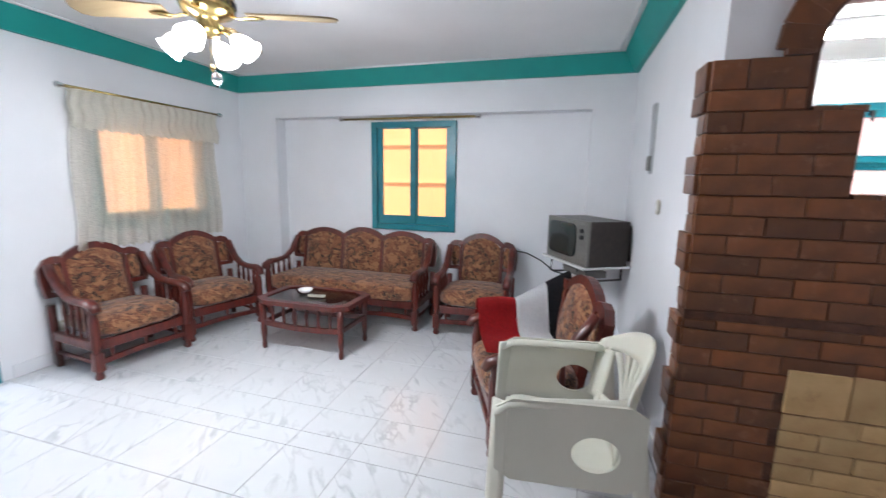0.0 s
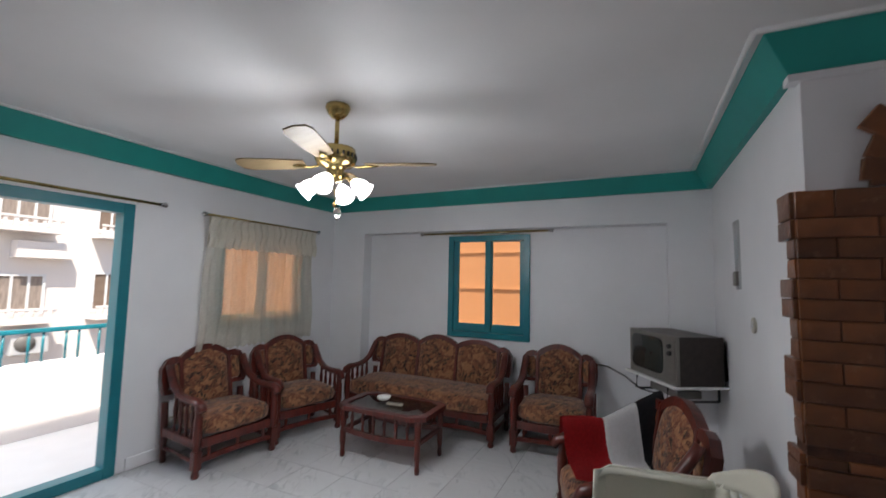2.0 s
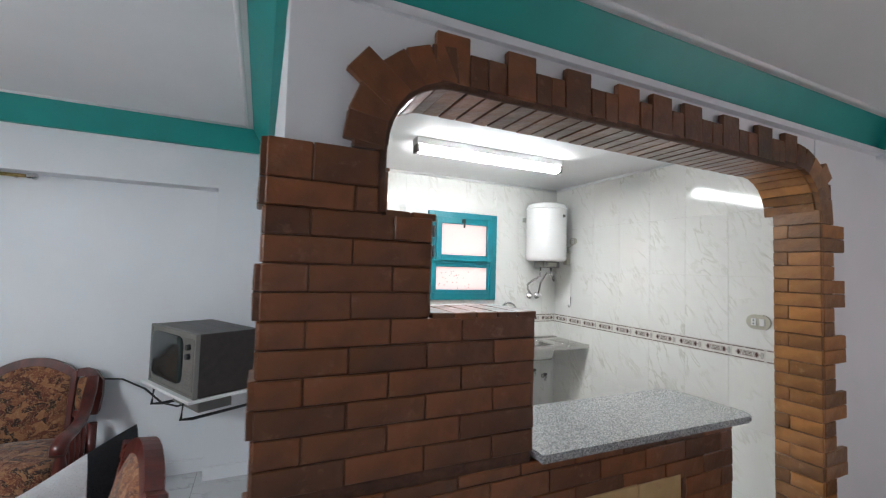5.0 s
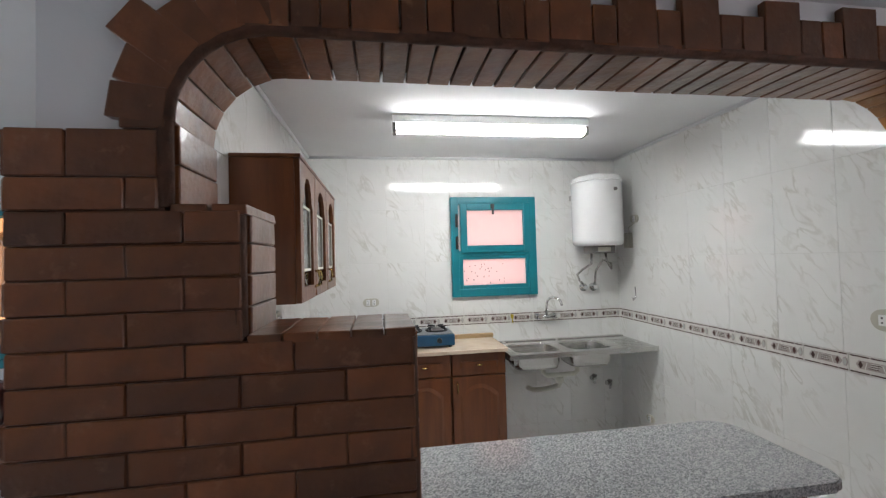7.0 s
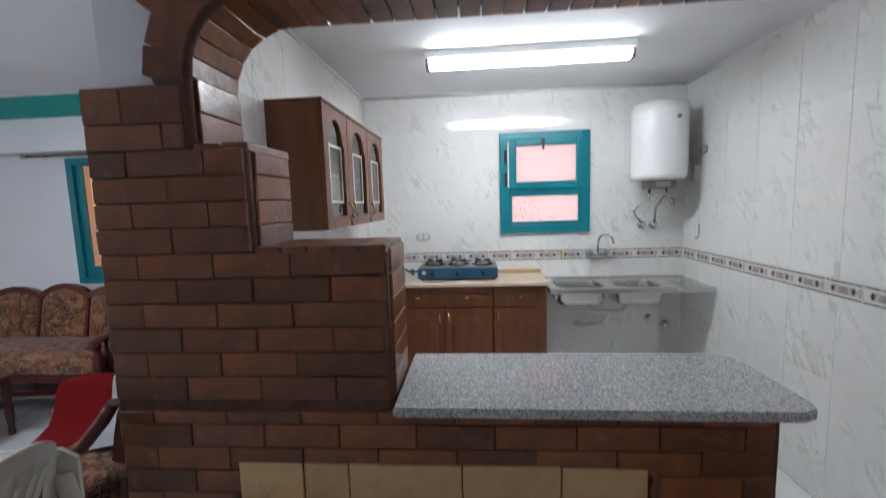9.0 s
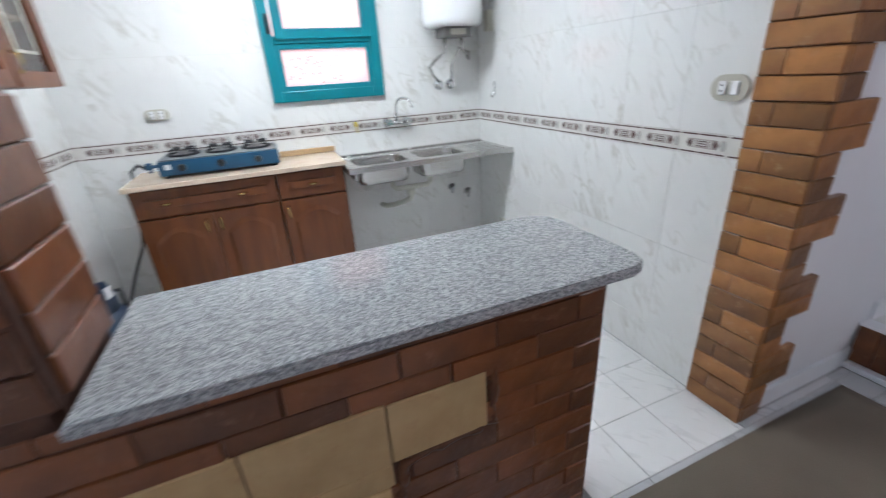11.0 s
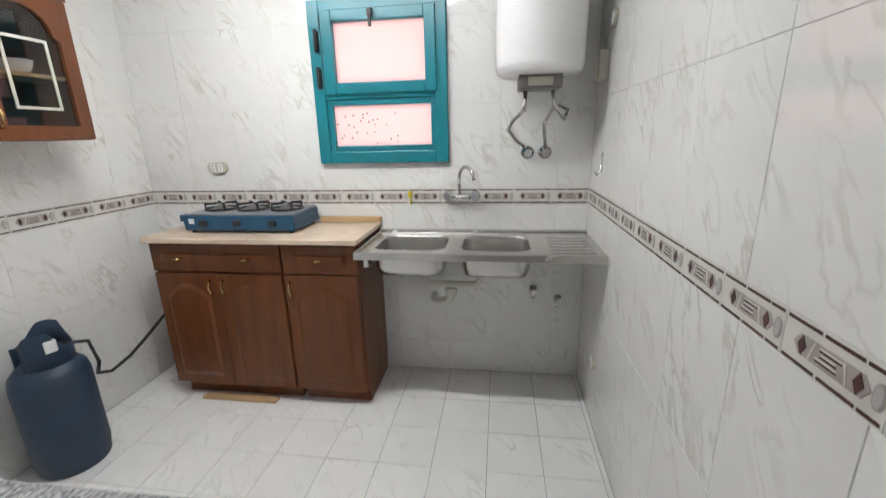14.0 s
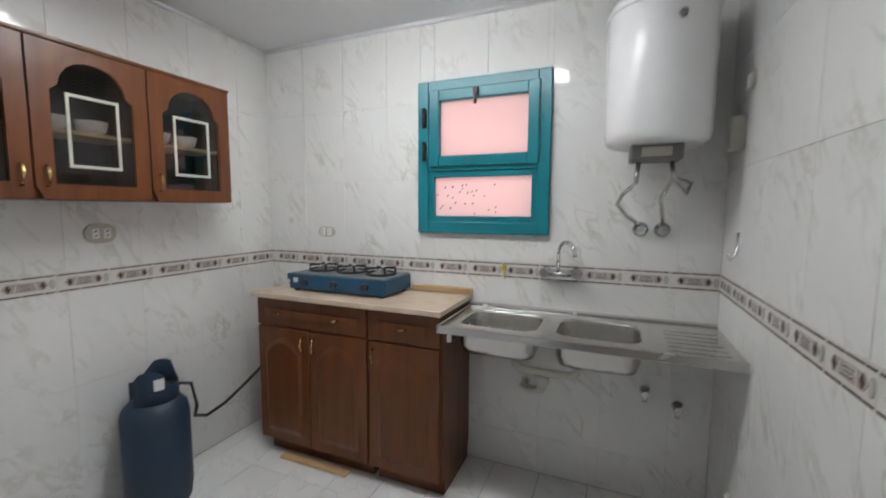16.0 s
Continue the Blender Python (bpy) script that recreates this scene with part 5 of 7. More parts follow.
wall_plate("wall_socket", pose(XR, 4.59, 0.30, 0, 0, -90), "socket low on the tiled wall by the sink", 0.08, 0.05, "socket", "socket")
wall_plate("wall_switch", pose(6.1, 2.815, 1.25, 0, 0, 0), "grey switch on the passage wall", 0.08, 0.08)
bm = bm_new()
box(bm, -0.028, 0.028, -0.045, 0, -0.06, 0.06, 0.006)
sb = thing("heater_switch_box", "grey plastic switch box with a cable to the heater", "switch box", pose(XR, 4.755, 1.613, 0, 0, -90))
part("body", bm, M_IVORY, sb)
bm = bm_new()
tube(bm, [(0.0, -0.012, 0.06), (-0.005, -0.012, 0.1), (0.07, -0.012, 0.13)], 0.004, 6)
part("cable", bm, M_IVORY, sb)
bm = bm_new()
tube(bm, [(0, -0.004, 0.05), (0.0, -0.004, -0.03), (0.0, -0.022, -0.05), (0.0, -0.03, -0.03)], 0.006, 8)
single("towel_hook", bm, M_CHROME, "small metal hook on the tiled wall", "hook", m=pose(XR, 4.715, 1.205, 0, 0, -90))

# ---- white plastic armchair ----
t = thing("plastic_chair", "white moulded plastic armchair with a fan-pattern back", "chair", pose(1.625, 2.57, 0, 0, 0, -84))


def shell(nu, nv, f, thick, name, mt=None):
    bm = bm_new()
    g = [[bm.verts.new(f(i / nu, j / nv)) for i in range(nu + 1)] for j in range(nv + 1)]
    for j in range(nv):
        for i in range(nu):
            q = bm.faces.new((g[j][i], g[j][i + 1], g[j + 1][i + 1], g[j + 1][i]))
            q.smooth = True
    bmesh.ops.recalc_face_normals(bm, faces=bm.faces)
    bmesh.ops.solidify(bm, geom=bm.faces[:], thickness=thick)
    return part(name, bm, mt or M_PLASTIC, t)


shell(12, 12, lambda u, v: ((u - 0.5) * (0.46 - 0.04 * v), -0.23 + 0.42 * v, 0.415 - 0.03 * v + 0.02 * (2 * u - 1) ** 2 - (0.03 * (1 - v * 5) ** 2 if v < 0.2 else 0)), 0.012, "seat")
# back: crest and fan of ribs


def back_pt(x, h):
    return (x, 0.185 + 0.10 * (h - 0.4) / 0.4 - 1.75 * x * x * (0.5 + 1.2 * (h - 0.4)), h)


shell(16, 4, lambda u, v: back_pt((u - 0.5) * (0.53 - 0.05 * v), 0.715 - 0.05 * (2 * u - 1) ** 2 + (0.055 + 0.055 * math.sin(math.pi * u)) * v), 0.012, "back_crest")
shell(12, 3, lambda u, v: back_pt((u - 0.5) * 0.42, 0.40 + 0.10 * v), 0.012, "back_foot")
for s in (-1, 1):
    shell(4, 8, lambda u, v: back_pt(s * (0.17 + 0.085 * u), 0.46 + (0.25 - 0.03 * u) * v), 0.012, "back_side")
for k in range(7):
    a = (k - 3) * 0.22

    def rib(u, v, a=a):
        r = 0.27 * v
        w = (0.006 + 0.034 * v) * (u - 0.5)
        return back_pt(math.sin(a) * r + w, 0.475 + r * math.cos(a) + 0.012 * v)
    shell(2, 6, rib, 0.01, "back_rib")
for s in (-1, 1):
    # broad arm panel with an oval opening
    bm = bm_new()
    n = 28
    outer, inner = [], []
    for i in range(n + 1):
        th = 2 * math.pi * i / n
        c, sn = math.cos(th), math.sin(th)
        k = 1 / max(abs(c) / 0.235, abs(sn) / 0.145)
        outer.append((-0.02 + c * k, 0.535 + sn * k + (0.02 * (c * k + 0.2) if sn > 0 else 0)))
        inner.append((0.065 + 0.075 * c, 0.515 + 0.062 * sn))
    strip(bm, outer, inner, "x", s * 0.262, s * 0.274)
    part("arm_panel", bm, M_PLASTIC, t)
    shell(4, 10, lambda u, v: (s * (0.24 + 0.055 * u - 0.035 * v), -0.26 + 0.43 * v, 0.672 + 0.02 * v - (0.03 * (1 - v * 6) ** 2 if v < 1 / 6 else 0) - 0.014 * (2 * u - 1) ** 2), 0.012, "armrest")
    shell(3, 8, lambda u, v: (s * (0.245 + 0.03 * u - 0.02 * v * 0 + 0.02 * (1 - v)), -0.27 - 0.02 * (1 - v) + 0.045 * u * 1.2, 0.0 + 0.66 * v), 0.012, "leg")
    shell(3, 8, lambda u, v: (s * (0.225 + 0.04 * (1 - v) + 0.02 * u), 0.17 + 0.07 * (1 - v) + 0.045 * u, 0.0 + 0.62 * v), 0.012, "leg")

# ---- ceiling fan with lamps ----
FX, FY = 0.02, 2.60
t = thing("ceiling_fan", "brass ceiling fan with four blades and lit glass shades", "ceiling fan", pose(FX, FY, 0.012))
bm = bm_new()
lathe(bm, [(0.065, ZC - 0.013), (0.068, ZC - 0.03), (0.055, ZC - 0.06), (0.03, ZC - 0.085), (0.014, ZC - 0.09)], (0, 0, 0), 18)
part("canopy", bm, M_BRASS, t)
bm = bm_new()
lathe(bm, [(0.012, 2.38), (0.012, 2.16)], (0, 0, 0), 10)
part("down_rod", bm, M_BRASS, t)
bm = bm_new()
lathe(bm, [(0.02, 2.17), (0.05, 2.165), (0.105, 2.15), (0.112, 2.12), (0.112, 2.085), (0.10, 2.06), (0.06, 2.045), (0.045, 2.03), (0.05, 2.0), (0.04, 1.975), (0.02, 1.965)], (0, 0, 0), 22)
part("motor_housing", bm, M_BRASS, t)
for k in range(24):
    a = k * math.pi / 12
    bm = bm_new()
    box(bm, 0.109, 0.1155, -0.005, 0.005, 2.092, 2.116, 0.001, pose(0, 0, 0, 0, 0, math.degrees(a)))
    part("vent_slot", bm, M_BLACK, t)
M_BLADE = mat_wood("pale_cane_blade", (0.27, 0.20, 0.11), (0.2, 0.14, 0.075), rough=0.45, axis=0)
for k in range(4):
    a = 22 + 90 * k
    bm = bm_new()
    outl = [(0.17, -0.045), (0.3, -0.058), (0.5, -0.066), (0.545, -0.05), (0.56, 0.0), (0.545, 0.05), (0.5, 0.066), (0.3, 0.058), (0.17, 0.045)]
    prism(bm, outl, "z", -0.004, 0.004)
    bmesh.ops.transform(bm, matrix=pose(0, 0, 2.065, 0, 0, a) @ pose(0, 0, 0, 11, 0, 0), verts=bm.verts)
    b = part("blade", bm, M_BLADE, t)
    bm = bm_new()
    tube(bm, [(0.09, 0, 0.0), (0.13, 0, -0.012), (0.2, 0, -0.006), (0.24, 0, -0.006)], [0.014, 0.012, 0.02, 0.006], 8, sy=0.4)
    bmesh.ops.transform(bm, matrix=pose(0, 0, 2.06, 0, 0, a), verts=bm.verts)
    part("blade_iron", bm, M_BRASS, t)
for k in range(4):
    a = radians(20 + 90 * k)
    c, s = math.cos(a), math.sin(a)
    bm = bm_new()
    tube(bm, [(0.03 * c, 0.03 * s, 1.985), (0.07 * c, 0.07 * s, 1.99), (0.1 * c, 0.1 * s, 1.965)], 0.008, 8)
    part("lamp_arm", bm, M_BRASS, t)
    bm = bm_new()
    prof = [(0.016, 0.0), (0.026, 0.012), (0.04, 0.035), (0.046, 0.06), (0.044, 0.08), (0.055, 0.1), (0.0, 0.092)]
    lathe(bm, prof, (0, 0, 0), 14)
    bmesh.ops.transform(bm, matrix=pose(0.1 * c, 0.1 * s, 1.97) @ pose(0, 0, 0, 0, 0, math.degrees(a)) @ pose(0, 0, 0, 0, 128, 0), verts=bm.verts)
    part("shade", bm, M_BULB, t, "lit frosted glass shade")
bm = bm_new()
tube(bm, [(0.0, 0.0, 1.968), (0.004, 0.0, 1.86)], 0.002, 6)
lathe(bm, [(0.002, 1.86), (0.008, 1.85), (0.011, 1.835), (0.002, 1.82)], (0.004, 0, 0), 8)
part("pull_chain", bm, M_BRASS, t)
bm = bm_new()
tube(bm, [(0.03, -0.01, 1.968), (0.033, -0.01, 1.82)], 0.002, 6)
lathe(bm, [(0.003, 1.82), (0.018, 1.81), (0.022, 1.785), (0.012, 1.765), (0.003, 1.75)], (0.033, -0.01, 0), 10)
part("pull_pendant", bm, M_CLEAR, t, "clear glass pull pendant")
for k in range(4):
    a = radians(20 + 90 * k)
    c, s = math.cos(a), math.sin(a)
    p = (FX + 0.165 * c, FY + 0.165 * s, 1.887)
    lamp_spot("fan_lamp", p, (p[0] + 0.35 * c, p[1] + 0.35 * s, p[2] - 1.0), FANW * 0.9, (0.92, 0.965, 1.0), 0.06, 176, 0.35)
    lamp_point("fan_lamp_glow", p, FANW * 0.62, (0.92, 0.965, 1.0), 0.06)

# ---- kitchen lamp ----
t = thing("fluorescent_lamp", "lit white fluorescent batten on the kitchen ceiling", "lamp", pose(3.46, 4.05, ZK))
bm = bm_new()
box(bm, -0.565, 0.565, -0.045, 0.045, -0.045, -0.001, 0.004)
part("batten", bm, M_WHITEMET, t)
bm = bm_new()
tube(bm, [(-0.545, 0, -0.068), (0.545, 0, -0.068)], 0.042, 16, sy=0.6)
part("diffuser", bm, M_TUBE, t, "glowing white diffuser")
for s in (-1, 1):
    bm = bm_new()
    box(bm, s * 0.552 - 0.01, s * 0.552 + 0.01, -0.04, 0.04, -0.095, -0.04, 0.004)
    part("end_cap", bm, M_GREYPL, t)
lamp_area("tube_lamp", look((3.46, 4.05, ZK - 0.103), (3.46, 4.05, 0)), 1.08, 0.08, TUBEW, (0.98, 1.0, 0.98))

# ---- kitchen furniture ----
# base cabinet with drawers and doors
CY0, CY1 = 4.545, 4.935


def panel_door(bm, x0, x1, z0, z1, y, arch_top=0.0):
    """A raised-panel front facing -y."""
    box(bm, x0, x1, y, y + 0.02, z0, z1, 0.004)
    w = 0.05
    n = 10
    lo = [(x0 + w, z0 + w), (x1 - w, z0 + w)]
    hi = [(x1 - w - (x1 - x0 - 2 * w) * i / n, z1 - w - arch_top + arch_top * math.sin(math.pi * i / n)) for i in range(n + 1)]
    pts = lo + hi
    cx, cz = (x0 + x1) / 2, (z0 + z1) / 2
    inn = [(cx + (a - cx) * 0.86, cz + (b - cz) * 0.9) for a, b in pts]
    va = [bm.verts.new((a, y - 0.001, b)) for a, b in pts]
    vb = [bm.verts.new((a, y - 0.009, b)) for a, b in inn]
    m_ = len(pts)
    for i in range(m_):
        bm.faces.new((va[i], va[(i + 1) % m_], vb[(i + 1) % m_], vb[i]))
    bm.faces.new(vb)


def bow_handle(bm, x, y, z, l, vertical=True):
    p = [(0, 0, -l / 2), (0, -0.018, -l / 2 + 0.008), (0, -0.026, 0), (0, -0.018, l / 2 - 0.008), (0, 0, l / 2)]
    if not vertical:
        p = [(c, b, a) for a, b, c in p]
    tube(bm, [(x + a, y + b, z + c) for a, b, c in p], [0.004, 0.005, 0.006, 0.005, 0.004], 8)


for lab, xa, xb, ndoor, ndraw in (("brown wooden two-door base cabinet with two drawer knobs", 2.575, 3.265, 2, 1), ("narrow brown wooden base cabinet beside the sink", 3.267, 3.645, 1, 1)):
    t = thing("base_cabinet", lab, "cabinet", group="kitchen base cabinets")
    bm = bm_new()
    box(bm, xa, xb, CY0 + 0.022, CY1, 0.085, 0.869, 0.002)
    box(bm, xa + 0.02, xb - 0.005, CY0 + 0.06, CY1, 0.0, 0.085, 0.002)
    part("body", bm, M_CAB, t)
    bm = bm_new()
    panel_door(bm, xa + 0.004, xb - 0.004, 0.722, 0.865, CY0)
    d = part("drawer", bm, M_CAB, t)
    for x in ([xa + 0.155, xb - 0.18] if ndoor == 2 else [(xa + xb) / 2]):
        bm = bm_new()
        bow_handle(bm, x, CY0 - 0.004, 0.792, 0.045, False)
        part("handle", bm, M_BRASS, d, "small brass pull")
    w = (xb - xa - 0.008) / ndoor
    for k in range(ndoor):
        bm = bm_new()
        a = xa + 0.004 + k * w
        panel_door(bm, a, a + w - 0.003, 0.09, 0.712, CY0, 0.07)
        d = part("door", bm, M_CAB, t)
        hx = a + w - 0.035 if (ndoor == 2 and k == 0) else a + 0.032
        bm = bm_new()
        bow_handle(bm, hx, CY0 - 0.004, 0.645, 0.075)
        part("handle", bm, M_BRASS, d, "small brass bow handle")
bm = bm_new()
box(bm, 2.562, 3.655, CY0 - 0.03, CY1 + 0.008, 0.871, 0.897, 0.004)
single("worktop", bm, M_MARBLE, "cream marble worktop on the brown base cabinets", "worktop")
bm = bm_new()
box(bm, 3.32, 3.66, CY1 - 0.03, CY1 + 0.008, 0.898, 0.927, 0.004)
single("wooden_batten", bm, M_BEIGEWOOD, "pale wooden batten lying at the back of the worktop", "board")
bm = bm_new()
box(bm, 2.72, 3.14, CY0 - 0.02, CY0 + 0.03, 0.0005, 0.014, 0.002)
single("loose_plank", bm, M_BEIGEWOOD, "thin pale strip lying on the floor before the cabinet", "strip")

# gas hob
hx0, hx1, hy0, hy1, hz = 2.722, 3.31, 4.63, 4.915, 0.898
t = thing("gas_hob", "blue enamelled three-burner table gas hob on the worktop", "stove")
bm = bm_new()
box(bm, hx0, hx1, hy0, hy1, hz + 0.012, hz + 0.088, 0.008)
part("body", bm, M_BLUE, t)
bm = bm_new()
box(bm, hx0 + 0.006, hx1 - 0.006, hy0 + 0.006, hy1 - 0.006, hz + 0.088, hz + 0.094, 0.003)
part("hob_plate", bm, mat("grey_hob_enamel", (0.17, 0.185, 0.20), rough=0.3), t, "pale grey metal top plate")
for k in range(3):
    cx = hx0 + 0.11 + k * 0.185
    bm = bm_new()
    lathe(bm, [(0.055, 0.0), (0.05, 0.008), (0.03, 0.01), (0.03, 0.02), (0.02, 0.024), (0.0, 0.024)], (cx, 4.785, hz + 0.094), 16)
    part("burner", bm, M_GREYPL, t)
    bm = bm_new()
    for q in range(4):
        a = radians(45 + 90 * q)
        tube(bm, [(cx + 0.075 * math.cos(a), 4.785 + 0.075 * math.sin(a), hz + 0.094), (cx + 0.075 * math.cos(a), 4.785 + 0.075 * math.sin(a), hz + 0.128), (cx + 0.02 * math.cos(a), 4.785 + 0.02 * math.sin(a), hz + 0.128)], 0.0065, 6)
    tube(bm, [(cx + 0.077 * math.cos(i * math.pi / 8), 4.785 + 0.077 * math.sin(i * math.pi / 8), hz + 0.1) for i in range(16)], 0.006, 6, closed=True)
    part("pan_support", bm, M_BLACK, t)
    bm = bm_new()
    tube(bm, [(cx, hy0 + 0.002, hz + 0.05), (cx, hy0 - 0.022, hz + 0.05)], [0.02, 0.016], 12)
    part("knob", bm, M_BLACK, t)
bm = bm_new()
box(bm, hx0 + 0.03, hx0 + 0.06, hy0 - 0.002, hy0 + 0.004, hz + 0.045, hz + 0.072, 0.002)
part("badge", bm, M_WHITEMET, t, "small white plain badge")
for x in (hx0 + 0.03, hx1 - 0.03):
    for y in (hy0 + 0.03, hy1 - 0.03):
        bm = bm_new()
        lathe(bm, [(0.012, 0.0), (0.014, 0.013)], (x, y, hz - 0.0005), 10)
        part("foot", bm, M_BLACK, t)
bm = bm_new()
tube(bm, [(hx0 - 0.002, 4.70, hz + 0.06), (hx0 - 0.04, 4.70, hz + 0.06), (hx0 - 0.05, 4.70, hz + 0.03)], 0.009, 8)
box(bm, hx0 - 0.065, hx0 - 0.035, 4.685, 4.715, hz + 0.045, hz + 0.08, 0.004)
part("gas_inlet", bm, M_BLUE, t)

# steel double sink
t = thing("sink", "stainless steel double-bowl sink with draining board", "sink")
SX0, SX1, SY0, SY1, SZ = 3.655, 4.738, 4.47, 4.908, 0.85
bowls = ((3.715, 4.055), (4.12, 4.44))
bm = bm_new()


def rounded(x0, x1, y0, y1, r, n=6):
    p = []
    for cx, cy, a in ((x1 - r, y1 - r, 0), (x0 + r, y1 - r, 90), (x0 + r, y0 + r, 180), (x1 - r, y0 + r, 270)):
        p += arc(cx, cy, r, a, a + 90, n)
    return p


def plate_hole(bm, x0, x1, y0, y1, hole, z):
    """A flat plate round a rounded hole."""
    n = len(hole)
    cx, cy = sum(p[0] for p in hole) / n, sum(p[1] for p in hole) / n
    out = []
    for px, py in hole:
        dx, dy = px - cx, py - cy
        k = min(((x1 - cx) if dx > 0 else (cx - x0)) / max(abs(dx), 1e-6), ((y1 - cy) if dy > 0 else (cy - y0)) / max(abs(dy), 1e-6))
        out.append((cx + dx * k, cy + dy * k))
    va = [bm.verts.new((*p, z)) for p in out]
    vb = [bm.verts.new((*p, z)) for p in hole]
    for i in range(n):
        bm.faces.new((va[i], va[(i + 1) % n], vb[(i + 1) % n], vb[i]))


cuts = [SX0, 4.088, 4.475]
for (b0, b1), c0, c1 in zip(bowls, cuts, cuts[1:]):
    plate_hole(bm, c0, c1, SY0, SY1, rounded(b0, b1, SY0 + 0.06, SY1 - 0.09, 0.07), SZ)
box(bm, 4.475, SX1, SY0, SY1, SZ - 0.012, SZ, 0.002)
box(bm, SX0, SX1, SY0 - 0.004, SY0 + 0.006, SZ - 0.03, SZ + 0.004, 0.003)
box(bm, SX0, SX1, SY1 - 0.006, SY1 + 0.03, SZ - 0.02, SZ + 0.008, 0.003)
box(bm, SX0 - 0.002, SX0 + 0.008, SY0, SY1, SZ - 0.03, SZ + 0.004, 0.003)
part("rim", bm, M_STEEL, t)
for b0, b1 in bowls:
    bm = bm_new()
    rows = []
    for s, z in ((1.0, SZ + 0.0), (0.985, SZ - 0.01), (0.97, SZ - 0.09), (0.9, SZ - 0.125), (0.4, SZ - 0.133), (0.1, SZ - 0.14)):
        cx, cy = (b0 + b1) / 2, (SY0 + SY1) / 2 - 0.015
        rows.append([bm.verts.new((cx + (x - cx) * s, cy + (y - cy) * s, z)) for x, y in rounded(b0, b1, SY0 + 0.06, SY1 - 0.09, 0.07)])
    for a, b in zip(rows, rows[1:]):
        for i in range(len(a)):
            f = bm.faces.new((a[i], a[(i + 1) % len(a)], b[(i + 1) % len(a)], b[i]))
            f.smooth = True
    bm.faces.new(rows[-1])
    bmesh.ops.recalc_face_normals(bm, faces=bm.faces)
    bmesh.ops.solidify(bm, geom=bm.faces[:], thickness=0.003)
    bo = part("bowl", bm, M_STEEL, t)
    bm = bm_new()
    lathe(bm, [(0.03, SZ - 0.138), (0.028, SZ - 0.133), (0.01, SZ - 0.136), (0.0, SZ - 0.136)], ((b0 + b1) / 2, 4.652, 0), 12)
    part("drain", bm, M_CHROME, bo)
for k in range(6):
    bm = bm_new()
    tube(bm, [(4.52, 4.52 + k * 0.052, SZ + 0.001), (4.70, 4.52 + k * 0.052, SZ + 0.001)], 0.0045, 6, sy=0.15)
    part("drain_ridge", bm, M_STEEL, t)
for x in (3.70,):
    bm = bm_new()
    box(bm, x - 0.012, x + 0.012, 4.5, YKB, SZ - 0.075, SZ - 0.03, 0.003)
    part("wall_bracket", bm, M_STEEL, t)
t = thing("sink_waste", "white plastic waste pipes under the sink", "pipe")
bm = bm_new()
tube(bm, [(3.95, 4.652, SZ - 0.13), (3.952, 4.645, 0.672), (3.975, 4.64, 0.655), (4.08, 4.64, 0.652), (4.185, 4.64, 0.655), (4.208, 4.645, 0.672), (4.21, 4.652, SZ - 0.13)], 0.017, 10)
part("crosspipe", bm, M_PLASTIC, t)
bm = bm_new()
tube(bm, [(4.068, 4.64, 0.652), (4.068, 4.642, 0.60), (4.062, 4.65, 0.575), (4.03, 4.70, 0.545), (3.985, 4.78, 0.51), (3.95, 4.86, 0.485), (3.94, YKB, 0.475)], [0.015, 0.021, 0.021, 0.019, 0.019, 0.019, 0.019], 10)
part("trap", bm, M_PLASTIC, t)
bm = bm_new()
lathe(bm, [(0.026, 0.0), (0.03, 0.01), (0.03, 0.03), (0.026, 0.04)], (4.068, 4.64, 0.60), 12)
part("nut", bm, M_PLASTIC, t)
for x, z in ((4.48, 0.52), (4.61, 0.47)):
    t = thing("stop_valve", "small chrome stop valve under the sink", "valve", group="stop valves under the sink")
    bm = bm_new()
    tube(bm, [(x, YKB, z), (x, YKB - 0.05, z)], [0.022, 0.014], 10)
    tube(bm, [(x, YKB - 0.04, z + 0.02), (x, YKB - 0.04, z - 0.035)], 0.01, 8)
    part("body", bm, M_CHROME, t)
    bm = bm_new()
    lathe(bm, [(0.018, 0.0), (0.02, 0.012), (0.012, 0.018)], (x, YKB - 0.04, z + 0.018), 10)
    part("wheel", bm, M_GREYPL, t)

# mixer tap on the wall
t = thing("mixer_tap", "chrome wall mixer tap with swan-neck spout", "tap")
TX = 4.10
bm = bm_new()
tube(bm, [(TX - 0.08, YKB - 0.045, 1.035), (TX + 0.08, YKB - 0.045, 1.035)], 0.015, 10)
part("body", bm, M_CHROME, t)
for s in (-1, 1):
    bm = bm_new()
    tube(bm, [(TX + s * 0.07, YKB, 1.035), (TX + s * 0.07, YKB - 0.012, 1.035), (TX + s * 0.07, YKB - 0.05, 1.035)], [0.028, 0.026, 0.016], 12)
    part("flange", bm, M_CHROME, t)
    bm = bm_new()
    tube(bm, [(TX + s * 0.07, YKB - 0.05, 1.035), (TX + s * 0.07, YKB - 0.075, 1.04), (TX + s * 0.07, YKB - 0.1, 1.045)], [0.014, 0.022, 0.02], 8)
    part("handle", bm, M_CHROME, t)
bm = bm_new()
tube(bm, [(TX - 0.01, YKB - 0.05, 1.045), (TX - 0.01, YKB - 0.055, 1.11)] + [(TX - 0.01 + 0.045 * (1 - math.cos(radians(a))) * 0.9, YKB - 0.06 - 0.05 * (1 - math.cos(radians(a))), 1.11 + 0.06 * math.sin(radians(a)) + 0.02) for a in range(20, 181, 20)], 0.009, 10)
part("spout", bm, M_CHROME, t)
bm = bm_new()
box(bm, 3.813, 3.833, YKB - 0.02, YKB - 0.0, 1.03, 1.06, 0.003)
